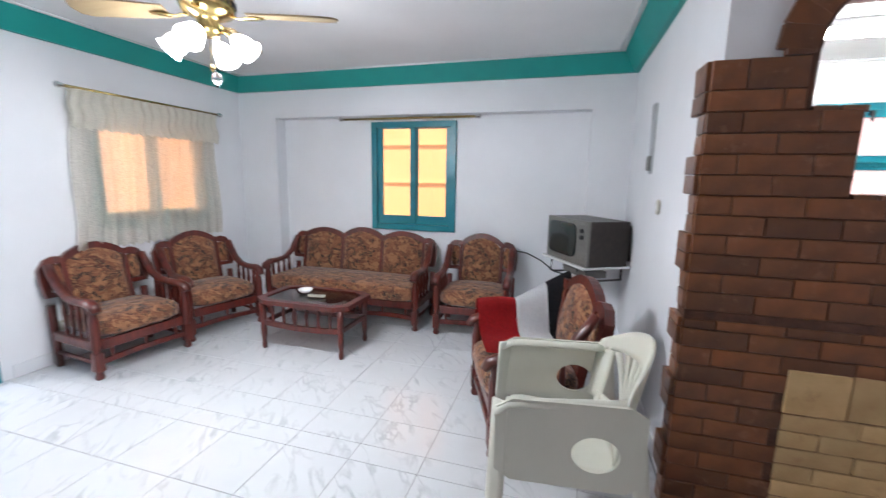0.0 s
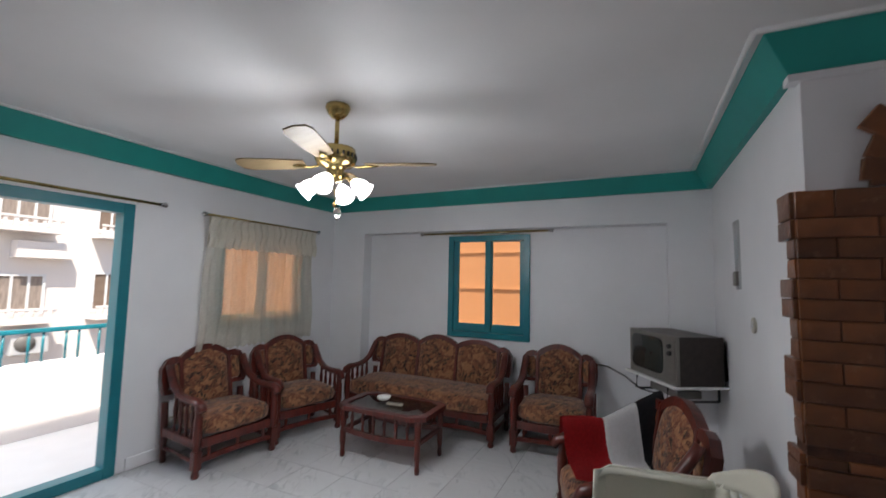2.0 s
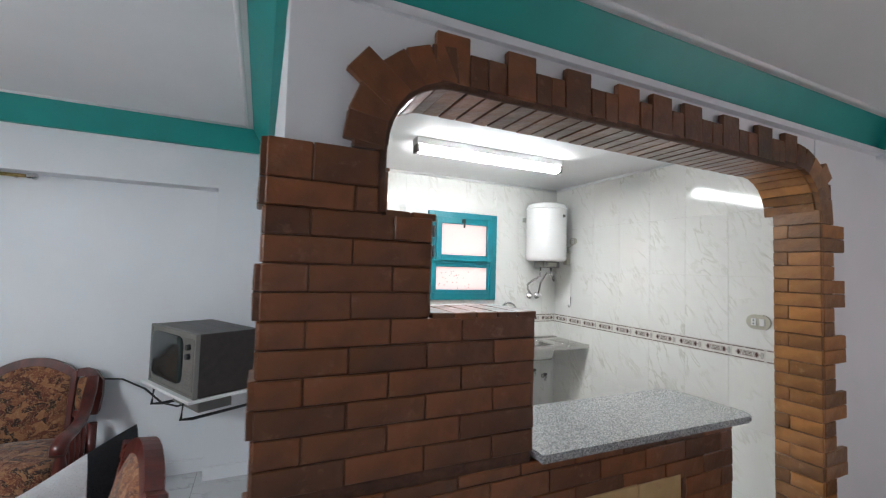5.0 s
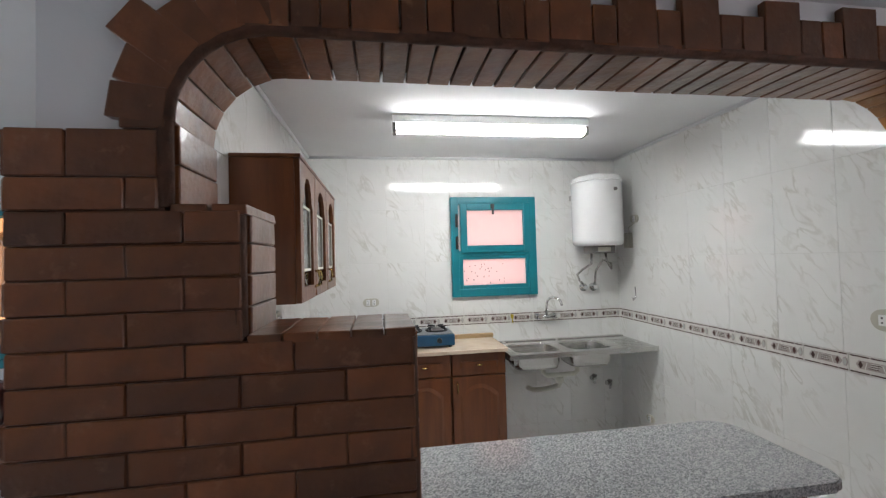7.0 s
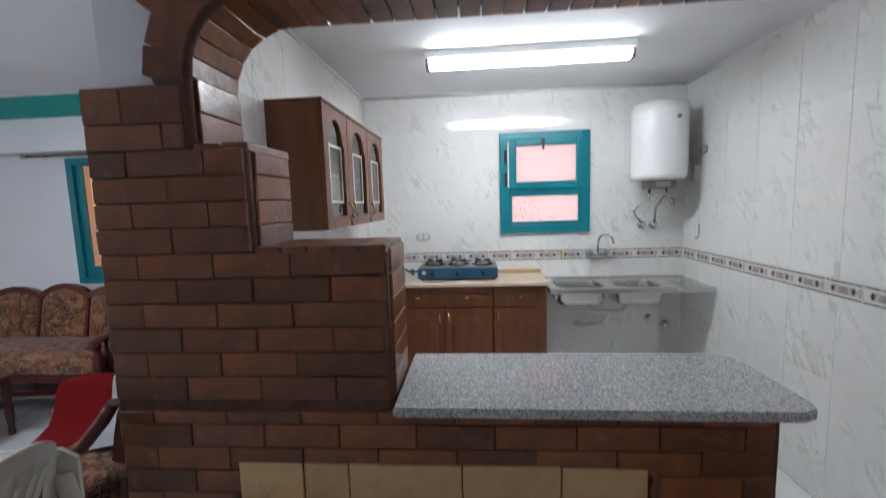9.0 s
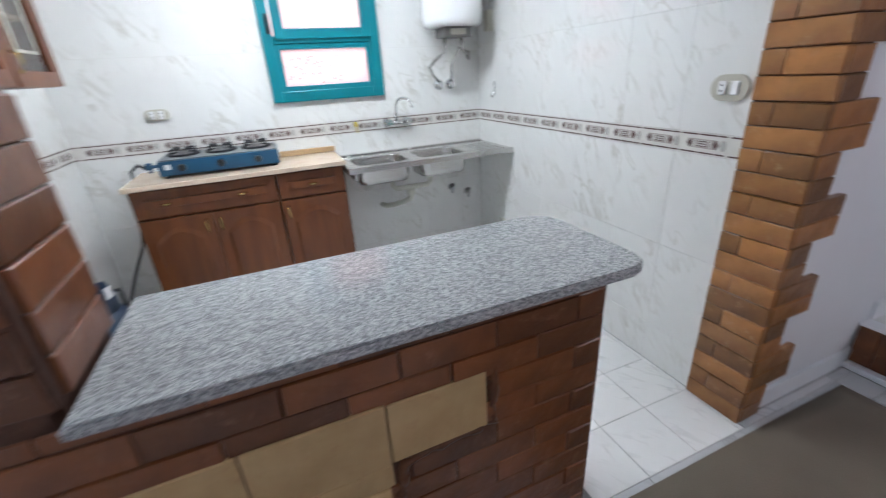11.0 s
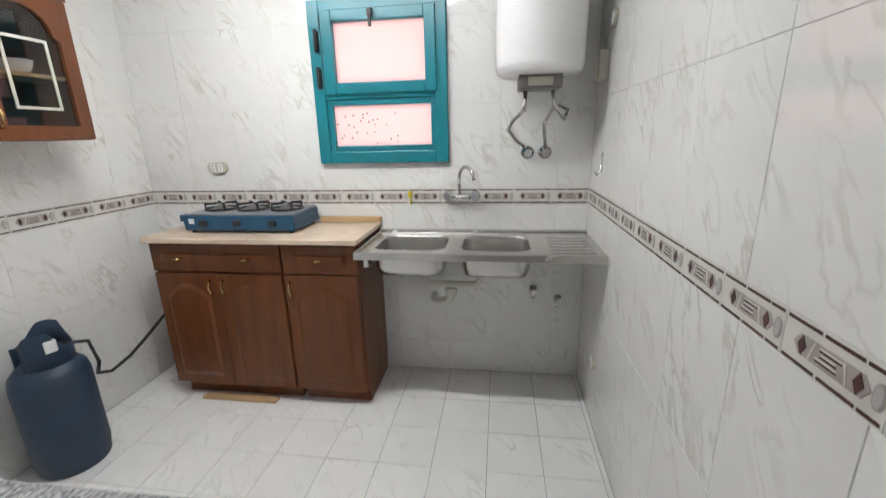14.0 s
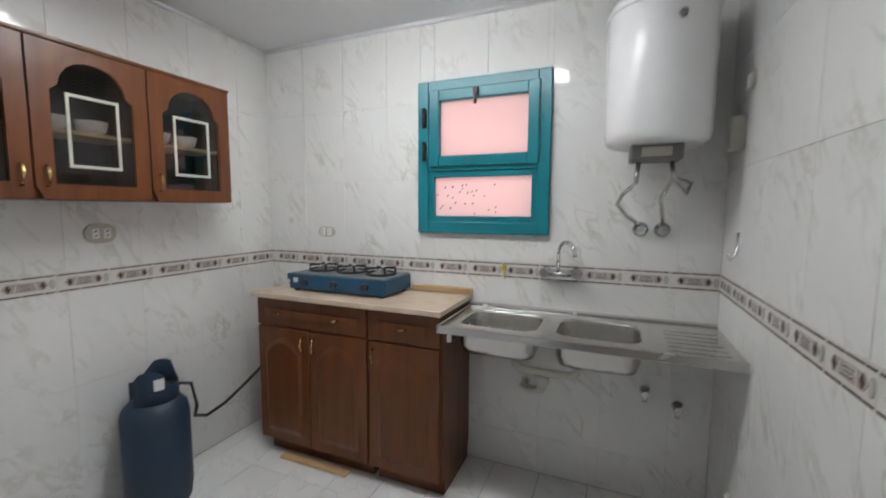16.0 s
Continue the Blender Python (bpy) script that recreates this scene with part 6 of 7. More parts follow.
tube(bm, [(3.823, YKB - 0.012, 1.03), (3.828, YKB - 0.012, 0.99)], 0.004, 6)
single("wall_hook", bm, mat("yellow_plastic", (0.6, 0.45, 0.03), rough=0.4), "small yellow hook on the tile border", "hook")

# water heater
t = thing("water_heater", "white cylindrical electric water heater on the wall", "water heater")
HX, HYc, HR = 4.455, 4.735, 0.185
bm = bm_new()
lathe(bm, [(0.10, 1.575), (0.16, 1.578), (0.178, 1.59), (HR, 1.62), (HR, 2.06), (0.178, 2.09), (0.15, 2.105), (0.05, 2.115)], (HX, HYc, 0), 36)
part("tank", bm, M_WHITEMET, t)
bm = bm_new()
lathe(bm, [(HR + 0.002, 2.05), (HR + 0.008, 2.058), (HR + 0.002, 2.066)], (HX, HYc, 0), 36)
part("top_seam", bm, M_WHITEMET, t)
bm = bm_new()
box(bm, HX - 0.09, HX + 0.09, HYc - 0.09, HYc + 0.06, 1.52, 1.578, 0.008)
cp = part("control_cover", bm, M_GREYPL, t, "grey brown control cover")
bm = bm_new()
box(bm, HX - 0.05, HX + 0.05, HYc - 0.094, HYc - 0.088, 1.532, 1.565, 0.002)
part("control_panel", bm, M_IVORY, cp)
bm = bm_new()
tube(bm, [(HX + 0.05, HYc - 0.178, 1.985), (HX + 0.052, HYc - 0.19, 1.985)], [0.014, 0.012], 12)
part("badge", bm, M_GREYPL, t)
bm = bm_new()
box(bm, HX - 0.12, HX + 0.12, HYc + 0.15, YKB, 1.95, 1.99, 0.002)
part("bracket", bm, M_STEEL, t)
for k, (xa, xb) in enumerate(((HX - 0.055, 4.43), (HX + 0.06, 4.515))):
    h = thing("braided_hose", "braided metal water hose under the heater", "hose", group="heater hoses")
    bm = bm_new()
    if k == 0:
        tube(bm, [(xa, HYc, 1.52), (xa - 0.005, HYc, 1.44), (xa - 0.05, HYc + 0.05, 1.40), (xa - 0.07, HYc + 0.1, 1.36), (xa - 0.03, HYc + 0.15, 1.31), (xb, YKB - 0.03, 1.265)], 0.009, 8)
    else:
        tube(bm, [(xa, HYc, 1.52), (xa + 0.01, HYc, 1.46), (xa + 0.06, HYc + 0.03, 1.40), (xa + 0.075, HYc + 0.05, 1.44), (xa + 0.02, HYc + 0.08, 1.47), (xa - 0.02, HYc + 0.12, 1.38), (xb, YKB - 0.03, 1.265)], 0.009, 8)
    part("hose", bm, M_STEEL, h)
    bm = bm_new()
    tube(bm, [(xb, YKB, 1.25), (xb, YKB - 0.012, 1.25), (xb, YKB - 0.015, 1.25), (xb, YKB - 0.05, 1.25)], [0.034, 0.032, 0.016, 0.018], 12)
    part("valve", bm, M_CHROME, h)

# wall cabinets
for k, (ya, yb, hs) in enumerate(((3.362, 3.687, 1), (3.69, 4.066, -1), (4.069, 4.452, -1))):
    t = thing("wall_cabinet", "brown wooden wall cabinet with arched smoked glass door", "cabinet", group="kitchen wall cabinets")
    x0, x1, z0, z1 = XK + 0.001, 2.515, 1.360, 1.895
    bm = bm_new()
    box(bm, x0, x1, ya, ya + 0.016, z0, z1, 0.002)
    box(bm, x0, x1, yb - 0.016, yb, z0, z1, 0.002)
    box(bm, x0, x1, ya + 0.016, yb - 0.016, z0, z0 + 0.018)
    box(bm, x0, x1, ya + 0.016, yb - 0.016, z1 - 0.018, z1)
    part("body", bm, M_CAB, t)
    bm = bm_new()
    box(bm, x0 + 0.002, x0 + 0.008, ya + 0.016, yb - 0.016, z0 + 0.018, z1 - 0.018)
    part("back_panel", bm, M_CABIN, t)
    bm = bm_new()
    box(bm, x0 + 0.01, x1 - 0.03, ya + 0.017, yb - 0.017, 1.60, 1.614)
    part("shelf", bm, M_BEIGEWOOD, t)
    # door with a shouldered arch opening
    w = 0.055
    bm = bm_new()
    a, b = ya + 0.002, yb - 0.002
    mid = (a + b) / 2
    iw = (b - a) / 2 - w
    inner = [(mid - iw, z0 + w)]
    inner += [(mid - iw, 1.735), (mid - iw + 0.02, 1.75)]
    inner += [(mid + (iw - 0.025) * math.cos(radians(q)), 1.755 + 0.095 * math.sin(radians(q))) for q in range(180, -1, -20)]
    inner += [(mid + iw - 0.02, 1.75), (mid + iw, 1.735), (mid + iw, z0 + w), (mid - iw, z0 + w)]
    def to_edge(p):
        cy, cz = mid, 1.62
        dy, dz = p[0] - cy, p[1] - cz
        kk = min(((b - cy) if dy > 0 else (cy - a)) / max(abs(dy), 1e-6), ((z1 - 0.002 - cz) if dz > 0 else (cz - z0 - 0.002)) / max(abs(dz), 1e-6))
        return (cy + dy * kk, cz + dz * kk)
    inner2 = []
    for p, q in zip(inner, inner[1:]):
        for s in range(6):
            inner2.append((p[0] + (q[0] - p[0]) * s / 6, p[1] + (q[1] - p[1]) * s / 6))
    inner2.append(inner[-1])
    outer = [to_edge(p) for p in inner2]
    strip(bm, outer, inner2, "x", x1 + 0.001, x1 + 0.02)
    for cy_, cz_ in ((a, z0 + 0.002), (b, z0 + 0.002), (a, z1 - 0.002), (b, z1 - 0.002)):
        near = sorted(range(len(outer)), key=lambda i: (outer[i][0] - cy_) ** 2 + (outer[i][1] - cz_) ** 2)[:2]
        prism(bm, [(cy_, cz_), outer[near[0]], outer[near[1]]], "x", x1 + 0.002, x1 + 0.019)
    d = part("door", bm, M_CAB, t)
    bm = bm_new()
    box(bm, x1 + 0.004, x1 + 0.008, a + w - 0.01, b - w + 0.01, z0 + w - 0.01, 1.86)
    p = part("pane", bm, M_SMOKE, d, "smoked glass pane")
    p.visible_shadow = False
    bm = bm_new()
    frame_x(bm, mid - 0.085, mid + 0.085, 1.475, 1.735, x1 + 0.0085, x1 + 0.0135, 0.011, 0.001)
    part("white_lattice", bm, M_IVORY, d, "white applied rectangle on the glass")
    bm = bm_new()
    hy = b - 0.03 if hs > 0 else a + 0.03
    tube(bm, [(x1 + 0.02, hy, 1.405), (x1 + 0.036, hy, 1.413), (x1 + 0.042, hy, 1.44), (x1 + 0.036, hy, 1.467), (x1 + 0.02, hy, 1.475)], 0.005, 8)
    part("handle", bm, M_BRASS, d, "small brass bow handle")
    if k:
        for q in range(2):
            bm = bm_new()
            lathe(bm, [(0.02, 0.0), (0.045, 0.02), (0.055, 0.055), (0.052, 0.055), (0.04, 0.02), (0.0, 0.008)], (2.39, mid - 0.07 + q * 0.13, 1.615), 16)
            single("bowl", bm, M_WHITEMET, "white china bowl on the cabinet shelf", "bowl", group="bowls in the wall cabinets")
bm = bm_new()
box(bm, XK + 0.001, 2.54, 3.358, 4.456, 1.896, 1.91, 0.004)
single("cabinet_crown", bm, M_CAB, "brown wooden top board across the wall cabinets", "board")

# gas cylinder and hose
t = thing("gas_cylinder", "worn dark blue gas cylinder on the kitchen floor", "gas cylinder", pose(2.455, 4.07, 0, 0, 0, -20))
bm = bm_new()
lathe(bm, [(0.12, 0.0), (0.125, 0.01), (0.128, 0.05), (0.132, 0.06), (0.132, 0.41), (0.124, 0.45), (0.095, 0.485), (0.04, 0.5)], (0, 0, 0), 28)
part("tank", bm, M_GASBLUE, t)
bm = bm_new()
heights = [0.12, 0.15, 0.155, 0.155, 0.15, 0.1, 0.08, 0.075, 0.075, 0.075, 0.08, 0.1, 0.15, 0.155, 0.155, 0.15, 0.12, 0.09, 0.08, 0.08, 0.09]
loops = []
for k, h in enumerate(heights):
    a = radians(-60 + 15 * k)
    c, s = math.cos(a), math.sin(a)
    loops.append([bm.verts.new((r * c, r * s, z)) for r, z in ((0.095, 0.455), (0.095, 0.475 + h), (0.0925, 0.479 + h), (0.09, 0.475 + h), (0.09, 0.455))])
for p, q in zip(loops, loops[1:]):
    for i in range(5):
        bm.faces.new((p[i], q[i], q[(i + 1) % 5], p[(i + 1) % 5])).smooth = True
bm.faces.new(loops[0])
bm.faces.new(loops[-1][::-1])
bmesh.ops.recalc_face_normals(bm, faces=bm.faces)
part("collar", bm, M_GASBLUE, t)
bm = bm_new()
tube(bm, [(0.0, 0.0, 0.49), (0.0, 0.0, 0.56)], 0.016, 10)
tube(bm, [(0.0, 0.0, 0.545), (0.05, 0.0, 0.55)], [0.018, 0.022], 10)
part("valve", bm, M_BRASS, t)
bm = bm_new()
lathe(bm, [(0.03, 0.0), (0.036, 0.008), (0.036, 0.022), (0.02, 0.03)], (0.0, 0.0, 0.56), 12)
part("regulator", bm, mat("dull_red_cap", (0.12, 0.03, 0.025), rough=0.6), t, "dull red regulator cap")
bm = bm_new()
box(bm, 0.075, 0.1, -0.02, 0.02, 0.55, 0.6, 0.004)
part("label_tag", bm, M_WHITEMET, t, "small white tag on the collar")
bm = bm_new()
tube(bm, [(2.48, 4.10, 0.55), (2.53, 4.19, 0.52), (2.52, 4.22, 0.40), (2.46, 4.25, 0.32), (2.45, 4.32, 0.285), (2.45, 4.43, 0.305), (2.45, 4.54, 0.35), (2.46, 4.65, 0.41), (2.50, 4.78, 0.52), (2.535, 4.86, 0.75), (2.545, 4.86, 0.92), (2.60, 4.80, 0.96), (2.66, 4.70, 0.95)], 0.008, 8)
single("gas_hose", bm, M_BLACK, "black rubber gas hose from cylinder to hob", "hose")

# lamp added behind the kitchen window, stands in for daylight on its panes
lamp_area("kitchen_pane_fill", look((3.68, YKB + 0.3, 1.6), (3.68, 4.0, 1.6)), 0.9, 1.0, PANEW, (1.0, 0.97, 0.97))

# rug in the passage
bm = bm_new()
n = 24
top = []
for j in range(n + 1):
    for i in range(n + 1):
        top.append(bm.verts.new((3.95 + 1.36 * i / n, 1.25 + 1.51 * j / n, 0.012 + 0.003 * math.sin(7 * i / n + 3 * j / n))))
for j in range(n):
    for i in range(n):
        f = bm.faces.new((top[j * (n + 1) + i], top[j * (n + 1) + i + 1], top[(j + 1) * (n + 1) + i + 1], top[(j + 1) * (n + 1) + i]))
        f.smooth = True
bmesh.ops.recalc_face_normals(bm, faces=bm.faces)
bmesh.ops.solidify(bm, geom=bm.faces[:], thickness=0.009)
single("rug", bm, M_RUG, "plain taupe pile rug on the passage floor", "rug")

# ---- outside ----
bm = bm_new()
box(bm, -3000, 3000, -3000, 3000, -7.2, -7.0)
single("ground", bm, M_GROUND, "pale dusty street far below", "ground", kind="structure")
bm = bm_new()
box(bm, -3.52, XW - 0.2, -1.5, 6.2, -0.3, -0.02)
# lamp added out of view over the balcony, boosts the sky's light
lamp_area("balcony_sky_fill", look((XW - 0.75, 1.75, 2.75), (XW - 0.45, 1.75, 0)), 1.0, 1.8, BALCW, (0.88, 0.95, 1.0))
single("floor_balcony", bm, M_BALC, "pale tiled balcony floor", "floor", kind="structure")
t = thing("balcony_parapet", "white rendered balcony parapet with a teal steel rail", "railing")
bm = bm_new()
box(bm, -3.52, -3.4, -1.5, 6.2, -0.02, 0.63, 0.008)
box(bm, -3.4, -3.385, -1.5, 6.2, -0.02, 0.13, 0.004)
part("parapet_wall", bm, M_FACADE, t)
bm = bm_new()
box(bm, -3.485, -3.435, -1.5, 6.2, 0.898, 0.938, 0.008)
part("handrail", bm, M_TEAL, t)
y = -1.4
k = 0
while y < 6.2:
    bm = bm_new()
    tube(bm, [(-3.46, y, 0.63), (-3.46, y, 0.90)], 0.011, 8)
    part("baluster", bm, M_TEAL, t)
    y += 0.1 if k % 2 == 0 else 0.17
    k += 1
FXX = -15.0
t = thing("apartment_building", "white rendered apartment block with balconies across the street", "building")
bm = bm_new()
box(bm, FXX - 6, FXX - 0.15, -30, 34, -7, 14, 0.0)
box(bm, FXX - 6.2, FXX + 0.1, -30.2, 34.2, 14, 14.4)
part("wall", bm, M_FACADE, t)


def far_window(y0, y1, z0, z1, panes, mt):
    bm = bm_new()
    mull = []
    frame_x(bm, y0, y1, z0, z1, FXX - 0.16, FXX - 0.08, 0.07, 0.0)
    for q in range(1, panes):
        yy = y0 + (y1 - y0) * q / panes
        mull.append(yy)
    w = part("window", bm, M_WHITEMET, t)
    for yy in mull:
        bm = bm_new()
        box(bm, FXX - 0.155, FXX - 0.085, yy - 0.03, yy + 0.03, z0 + 0.07, z1 - 0.07)
        part("mullion", bm, M_WHITEMET, w)
    bm = bm_new()
    box(bm, FXX - 0.15, FXX - 0.12, y0 + 0.05, y1 - 0.05, z0 + 0.05, z1 - 0.05)
    part("pane", bm, mt, w)


def far_balcony(y0, y1, z, h):
    bm = bm_new()
    box(bm, FXX - 0.15, FXX + 0.55, y0, y1, z - 0.12, z)
    box(bm, FXX + 0.45, FXX + 0.55, y0, y1, z + h - 0.07, z + h)
    b = part("balcony", bm, M_FACADE, t)
    n_ = int((y1 - y0) / 0.22)
    for q in range(n_ + 1):
        bm = bm_new()
        yy = y0 + 0.05 + (y1 - y0 - 0.1) * q / n_
        box(bm, FXX + 0.47, FXX + 0.53, yy - 0.04, yy + 0.04, z, z + h - 0.07)
        part("baluster", bm, M_FACADE, b)


for st in range(-2, 4):
    dz = st * 2.7
    for bay in (-1, 0, 1):
        dy = bay * 8.6
        if abs(bay) == 1 and st not in (-1, 0, 1, 2):
            continue
        far_window(5.55 + dy, 7.1 + dy, 0.2 + dz, 1.4 + dz, 4, M_CURTBR)
        far_window(8.3 + dy, 9.15 + dy, 0.2 + dz, 1.5 + dz, 2, M_SHUTTER)
        far_balcony(5.4 + dy, 7.2 + dy, 0.06 + dz, 0.34)
        far_balcony(8.2 + dy, 9.3 + dy, 0.06 + dz, 0.34)
bm = bm_new()
box(bm, FXX - 0.1, FXX + 0.35, 6.3, 7.15, -0.95, -0.3, 0.03)
a = part("air_conditioner", bm, mat("far_ac_grey", (0.62, 0.63, 0.64), rough=0.5), t, "grey air conditioner box")
bm = bm_new()
lathe(bm, [(0.24, 0.0), (0.24, 0.02), (0.03, 0.03)], (0, 0, 0), 16)
bmesh.ops.transform(bm, matrix=pose(FXX + 0.352, 6.6, -0.62, 0, 90, 0), verts=bm.verts)
part("fan_grille", bm, M_GREYPL, a)
for st in range(0, 3):
    bm = bm_new()
    box(bm, FXX - 0.16, FXX + 0.3, 6.25, 7.55, 1.88 + 2.7 * st, 2.38 + 2.7 * st, 0.01)
    part("ledge", bm, M_FACADE, t)

# facade close behind the small window
t = thing("neighbour_house", "cream rendered house wall with a shuttered window behind", "building")
bm = bm_new()
box(bm, -9, 2.2, 9.0, 12, -7, 8)
for z in (-0.2, 0.55, 1.3, 2.05, 2.8):
    box(bm, -9.05, 2.2, 8.97, 9.0, z, z + 0.035)
part("wall", bm, M_FACADE2, t)
bm = bm_new()
frame_y(bm, -3.25, -2.55, 1.25, 2.1, 8.9, 8.97, 0.06, 0.0)
w = part("window", bm, M_SHUTTER, t)
for k in range(4):
    bm = bm_new()
    box(bm, -3.19 + 0.17 * k, -3.13 + 0.17 * k, 8.92, 8.95, 1.31, 2.04)
    part("slat", bm, M_SHUTTER, w)
bm = bm_new()
box(bm, -3.19, -2.61, 8.96, 8.968, 1.31, 2.04)
part("pane", bm, M_CURTBR, w)
# unseen wall added behind the kitchen panes, gives them a pinkish backing
bm = bm_new()
box(bm, 2.2, 6.5, 6.4, 6.6, -7, 6)
single("wall_pane_backing", bm, M_PINKWALL, "unseen pale pink rendered wall added behind the kitchen window", "wall", kind="structure")

# ---- tiles, last ----
_tiles = {}


def tile(w, d, h, m, mt, parent):
    """A glazed tile w by d, h thick, its face up, centred on its face."""
    key = (round(w, 3), round(d, 3), mt.name)
    if key not in _tiles:
        bm = bm_new()
        box(bm, -w / 2, w / 2, -d / 2, d / 2, -h, 0)
        bmesh.ops.bevel(bm, geom=[e for e in bm.edges if e.verts[0].co.z > -1e-5 and e.verts[1].co.z > -1e-5], offset=0.0006 if mt is M_WTILE else 0.001, segments=1, affect="EDGES")
        _tiles[key] = mesh_of(bm, mt, "tile")
    o = new("tile", _tiles[key])
    o.parent = parent
    o.matrix_basis = m
    return o


def spans(a, b, origin, step):
    """Cuts the stretch from a to b at origin + k * step."""
    cuts = [a] + [origin + k * step for k in range(-60, 60) if a + 0.015 < origin + k * step < b - 0.015] + [b]
    return list(zip(cuts, cuts[1:]))


J = 0.0035
rest = []
for x0, x1 in spans(XR + 0.004, 5.458, LTX, LT):
    tile(x1 - x0 - J, 0.034, 0.013, pose((x0 + x1) / 2, 2.808, 0), M_FTILE, floor)
for x0, x1 in spans(XW, 5.458, LTX, LT):
    for y0, y1 in spans(YS, 2.79, LTY, LT):
        if y1 < 0.9 or x0 > 3.8:
            rest.append((x0, x1, y0, y1))
        else:
            tile(x1 - x0 - J, y1 - y0 - J, 0.013, pose((x0 + x1) / 2, (y0 + y1) / 2, 0), M_FTILE, floor)
for x0, x1 in spans(XW, XD, LTX, LT):
    for y0, y1 in spans(2.79, YN, LTY, LT):
        if x1 - x0 > 0.02:
            tile(x1 - x0 - J, y1 - y0 - J, 0.013, pose((x0 + x1) / 2, (y0 + y1) / 2, 0), M_FTILE, floor)
vs, fs = [], []
for x0, x1, y0, y1 in rest:
    n0 = len(vs)
    vs += [(x, y, z) for z in (-0.013, 0.0) for x, y in ((x0 + 0.002, y0 + 0.002), (x1 - 0.002, y0 + 0.002), (x1 - 0.002, y1 - 0.002), (x0 + 0.002, y1 - 0.002))]
    fs += [tuple(n0 + q for q in face) for face in ((4, 5, 6, 7), (0, 1, 5, 4), (1, 2, 6, 5), (2, 3, 7, 6), (3, 0, 4, 7))]
me = bpy.data.meshes.new("far_tiles")
me.from_pydata(vs, [], fs)
me.materials.append(M_FTILE)
ft = new("far_tiles", me)
ft.parent = floor
tagged(ft, "white glazed floor tiles away from the walk", kind="stuff")
for x0, x1 in spans(XK, XR, 4.72, 0.2325):
    for y0, y1 in spans(2.79, YKB, 2.80, 0.2325):
        if (y0 + y1) / 2 < 3.03 and (x0 + x1) / 2 < 4.03:
            continue
        tile(x1 - x0 - 0.0022, y1 - y0 - 0.0022, 0.013, pose((x0 + x1) / 2, (y0 + y1) / 2, 0), M_KTILE, floor)
ZROWS = [(0.0, 0.192), (0.192, 0.592), (0.592, 0.992), (1.072, 1.49), (1.49, 1.89), (1.89, ZK)]
JW = 0.0016
for z0, z1 in ZROWS:
    h = z1 - z0 - JW
    for x0, x1 in spans(XK, XR, 2.575, 0.2865):
        # leave out the window
        pieces = [(x0, x1, z0, z1)]
        wx0, wx1, wz0, wz1 = 3.352, 4.035, 1.212, 1.985
        if x1 > wx0 and x0 < wx1 and z1 > wz0 and z0 < wz1:
            pieces = []
            if x0 < wx0 - 0.01:
                pieces.append((x0, wx0, z0, z1))
            if x1 > wx1 + 0.01:
                pieces.append((wx1, x1, z0, z1))
            a, b = max(x0, wx0), min(x1, wx1)
            if z0 < wz0 - 0.01:
                pieces.append((a, b, z0, wz0))
            if z1 > wz1 + 0.01:
                pieces.append((a, b, wz1, z1))
        for a, b, c, d in pieces:
            tile(b - a - JW, d - c - JW, 0.009, pose((a + b) / 2, YKB, (c + d) / 2, 90, 0, 0), M_WTILE, wall_kitchen_north)
    for y0, y1 in spans(3.035, YKB, 3.29, 0.2865):
        tile(y1 - y0 - JW, h, 0.009, pose(XR, (y0 + y1) / 2, (z0 + z1) / 2, 90, 0, -90), M_WTILE, wall_kitchen_east)
        tile(y1 - y0 - JW, h, 0.009, pose(XK, (y0 + y1) / 2, (z0 + z1) / 2, 90, 0, 90), M_WTILE, wall_kitchen_west)


# patterned border tiles
_lis = {}


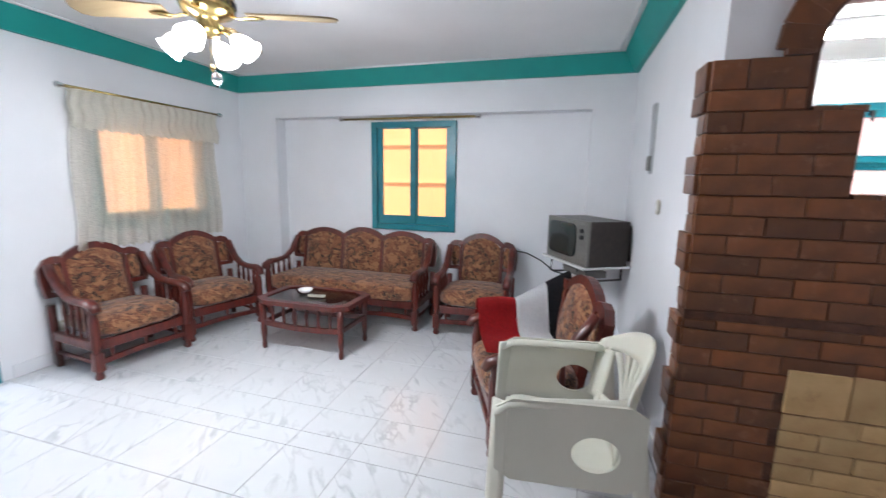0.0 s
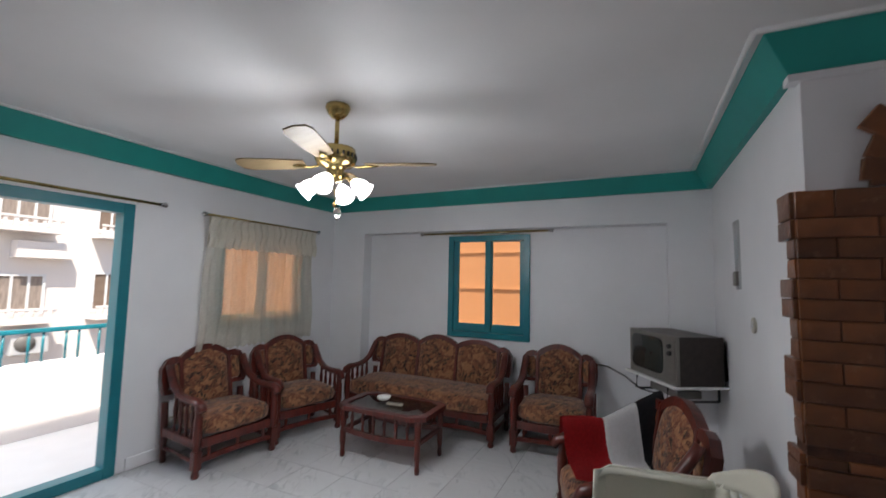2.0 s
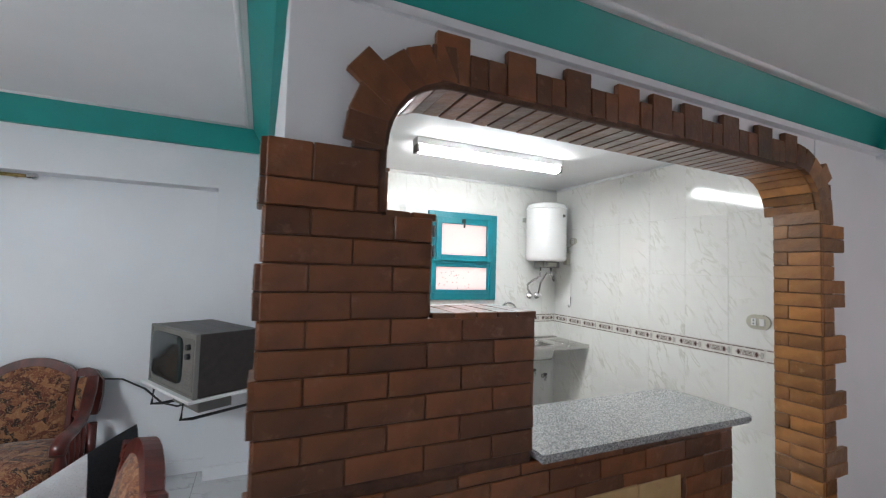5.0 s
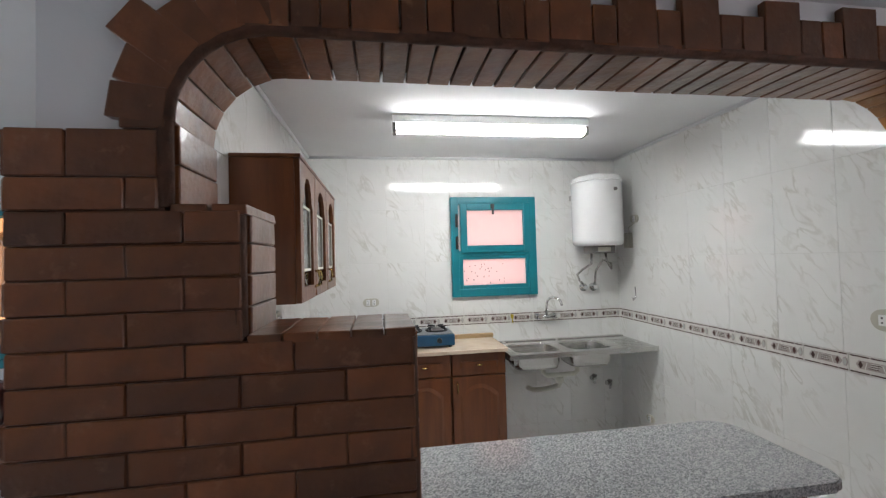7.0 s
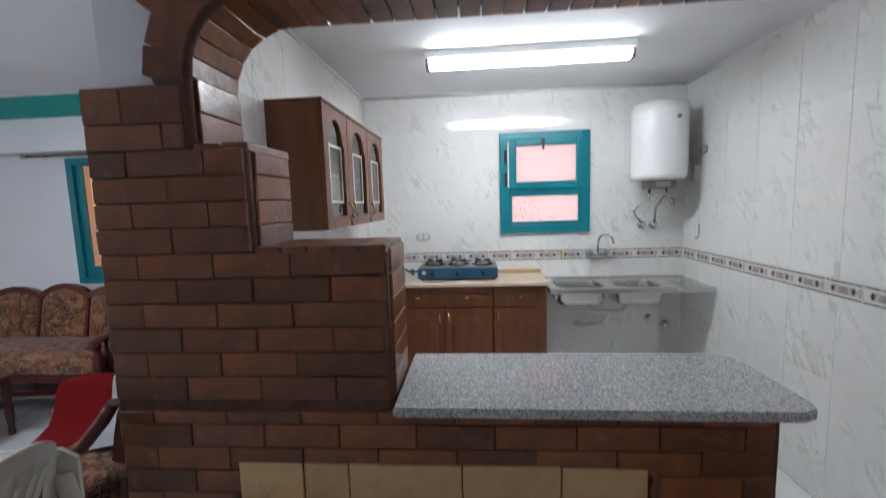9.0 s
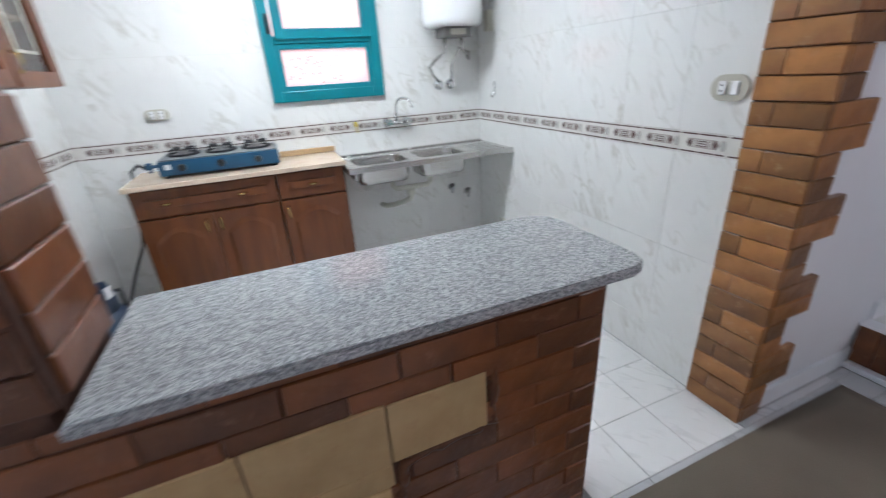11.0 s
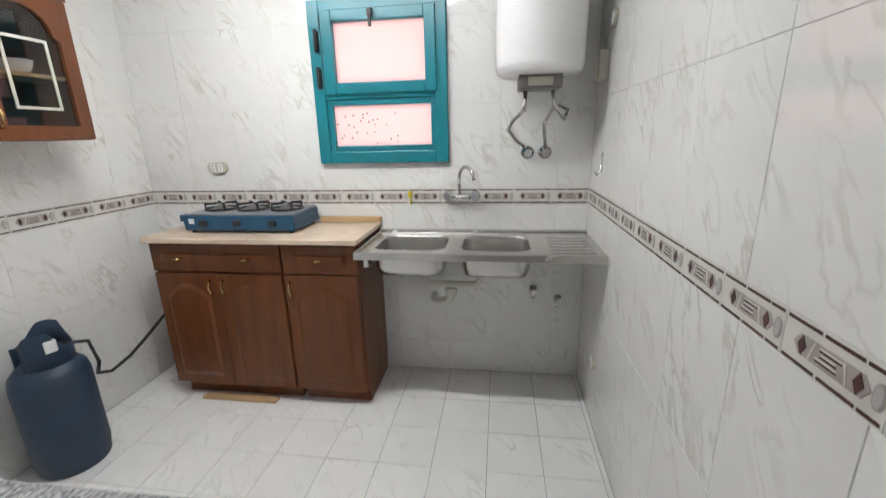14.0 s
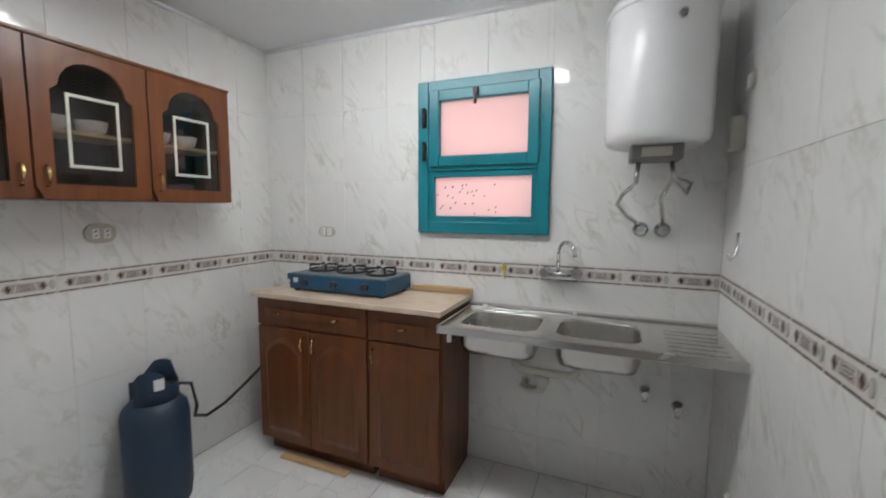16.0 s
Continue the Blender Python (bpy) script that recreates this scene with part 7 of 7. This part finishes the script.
def listello(l, m, parent):
    key = round(l, 3)
    if key not in _lis:
        bm = bm_new()
        h = 0.078
        box(bm, -l / 2, l / 2, -h / 2, h / 2, -0.009, 0.001)
        u = l / 2

        def flat(pts, mi, z=0.0022):
            prism(bm, pts, "z", 0.0005, z, mi)
        for s in (-1, 1):
            for a, b in ((-u + 0.004, -0.02), (-0.014, u * 0.55), (u * 0.6, u - 0.004)):
                flat([(a, s * 0.0325 - 0.0026), (b, s * 0.0325 - 0.0026), (b, s * 0.0325 + 0.0026), (a, s * 0.0325 + 0.0026)], 1)
        if l > 0.1:
            w = 0.068
            flat([(-w + 0.012, -0.0165), (w - 0.012, -0.0165), (w, 0.0), (w - 0.012, 0.0165), (-w + 0.012, 0.0165), (-w, 0.0)], 2)
            for s in (-1, 1):
                flat([(s * 0.05 - 0.0085, 0), (s * 0.05, -0.016), (s * 0.05 + 0.0085, 0), (s * 0.05, 0.016)], 1, 0.0032)
                flat([(s * 0.034 - 0.0015, -0.0145), (s * 0.034 + 0.0015, -0.0145), (s * 0.026 + 0.0015, 0.0145), (s * 0.026 - 0.0015, 0.0145)], 0, 0.0034)
            for q, a, b in ((-0.0085, -0.022, 0.016), (0.0, -0.014, 0.014), (0.0085, -0.016, 0.022)):
                flat([(a, q - 0.0014), (b, q - 0.0014), (b, q + 0.0014), (a, q + 0.0014)], 1, 0.0036)
                flat([(a, q + 0.0018), (b, q + 0.0018), (b, q + 0.0036), (a, q + 0.0036)], 0, 0.0034)
            flat([(u - 0.013 + 0.0095 * math.cos(k * 0.524), 0.019 * math.sin(k * 0.524)) for k in range(12)], 2, 0.0026)
            flat([(u - 0.013 + 0.0068 * math.cos(k * 0.524), 0.0155 * math.sin(k * 0.524)) for k in range(12)], 3, 0.0034)
        _lis[key] = mesh_of(bm, [M_BORDER, M_INK, M_INK2, M_INK3], "border_tile")
    o = new("border_tile", _lis[key])
    o.parent = parent
    o.matrix_basis = m
    return o


LS = 0.186
for x0, x1 in spans(XK, XR, XR, LS):
    listello(x1 - x0 - 0.002, pose((x0 + x1) / 2, YKB, 1.032, 90, 0, 0), wall_kitchen_north)
for y0, y1 in spans(3.035, YKB, YKB, LS):
    listello(y1 - y0 - 0.002, pose(XR, (y0 + y1) / 2, 1.032, 90, 0, -90), wall_kitchen_east)
    listello(y1 - y0 - 0.002, pose(XK, (y0 + y1) / 2, 1.032, 90, 0, 90), wall_kitchen_west)
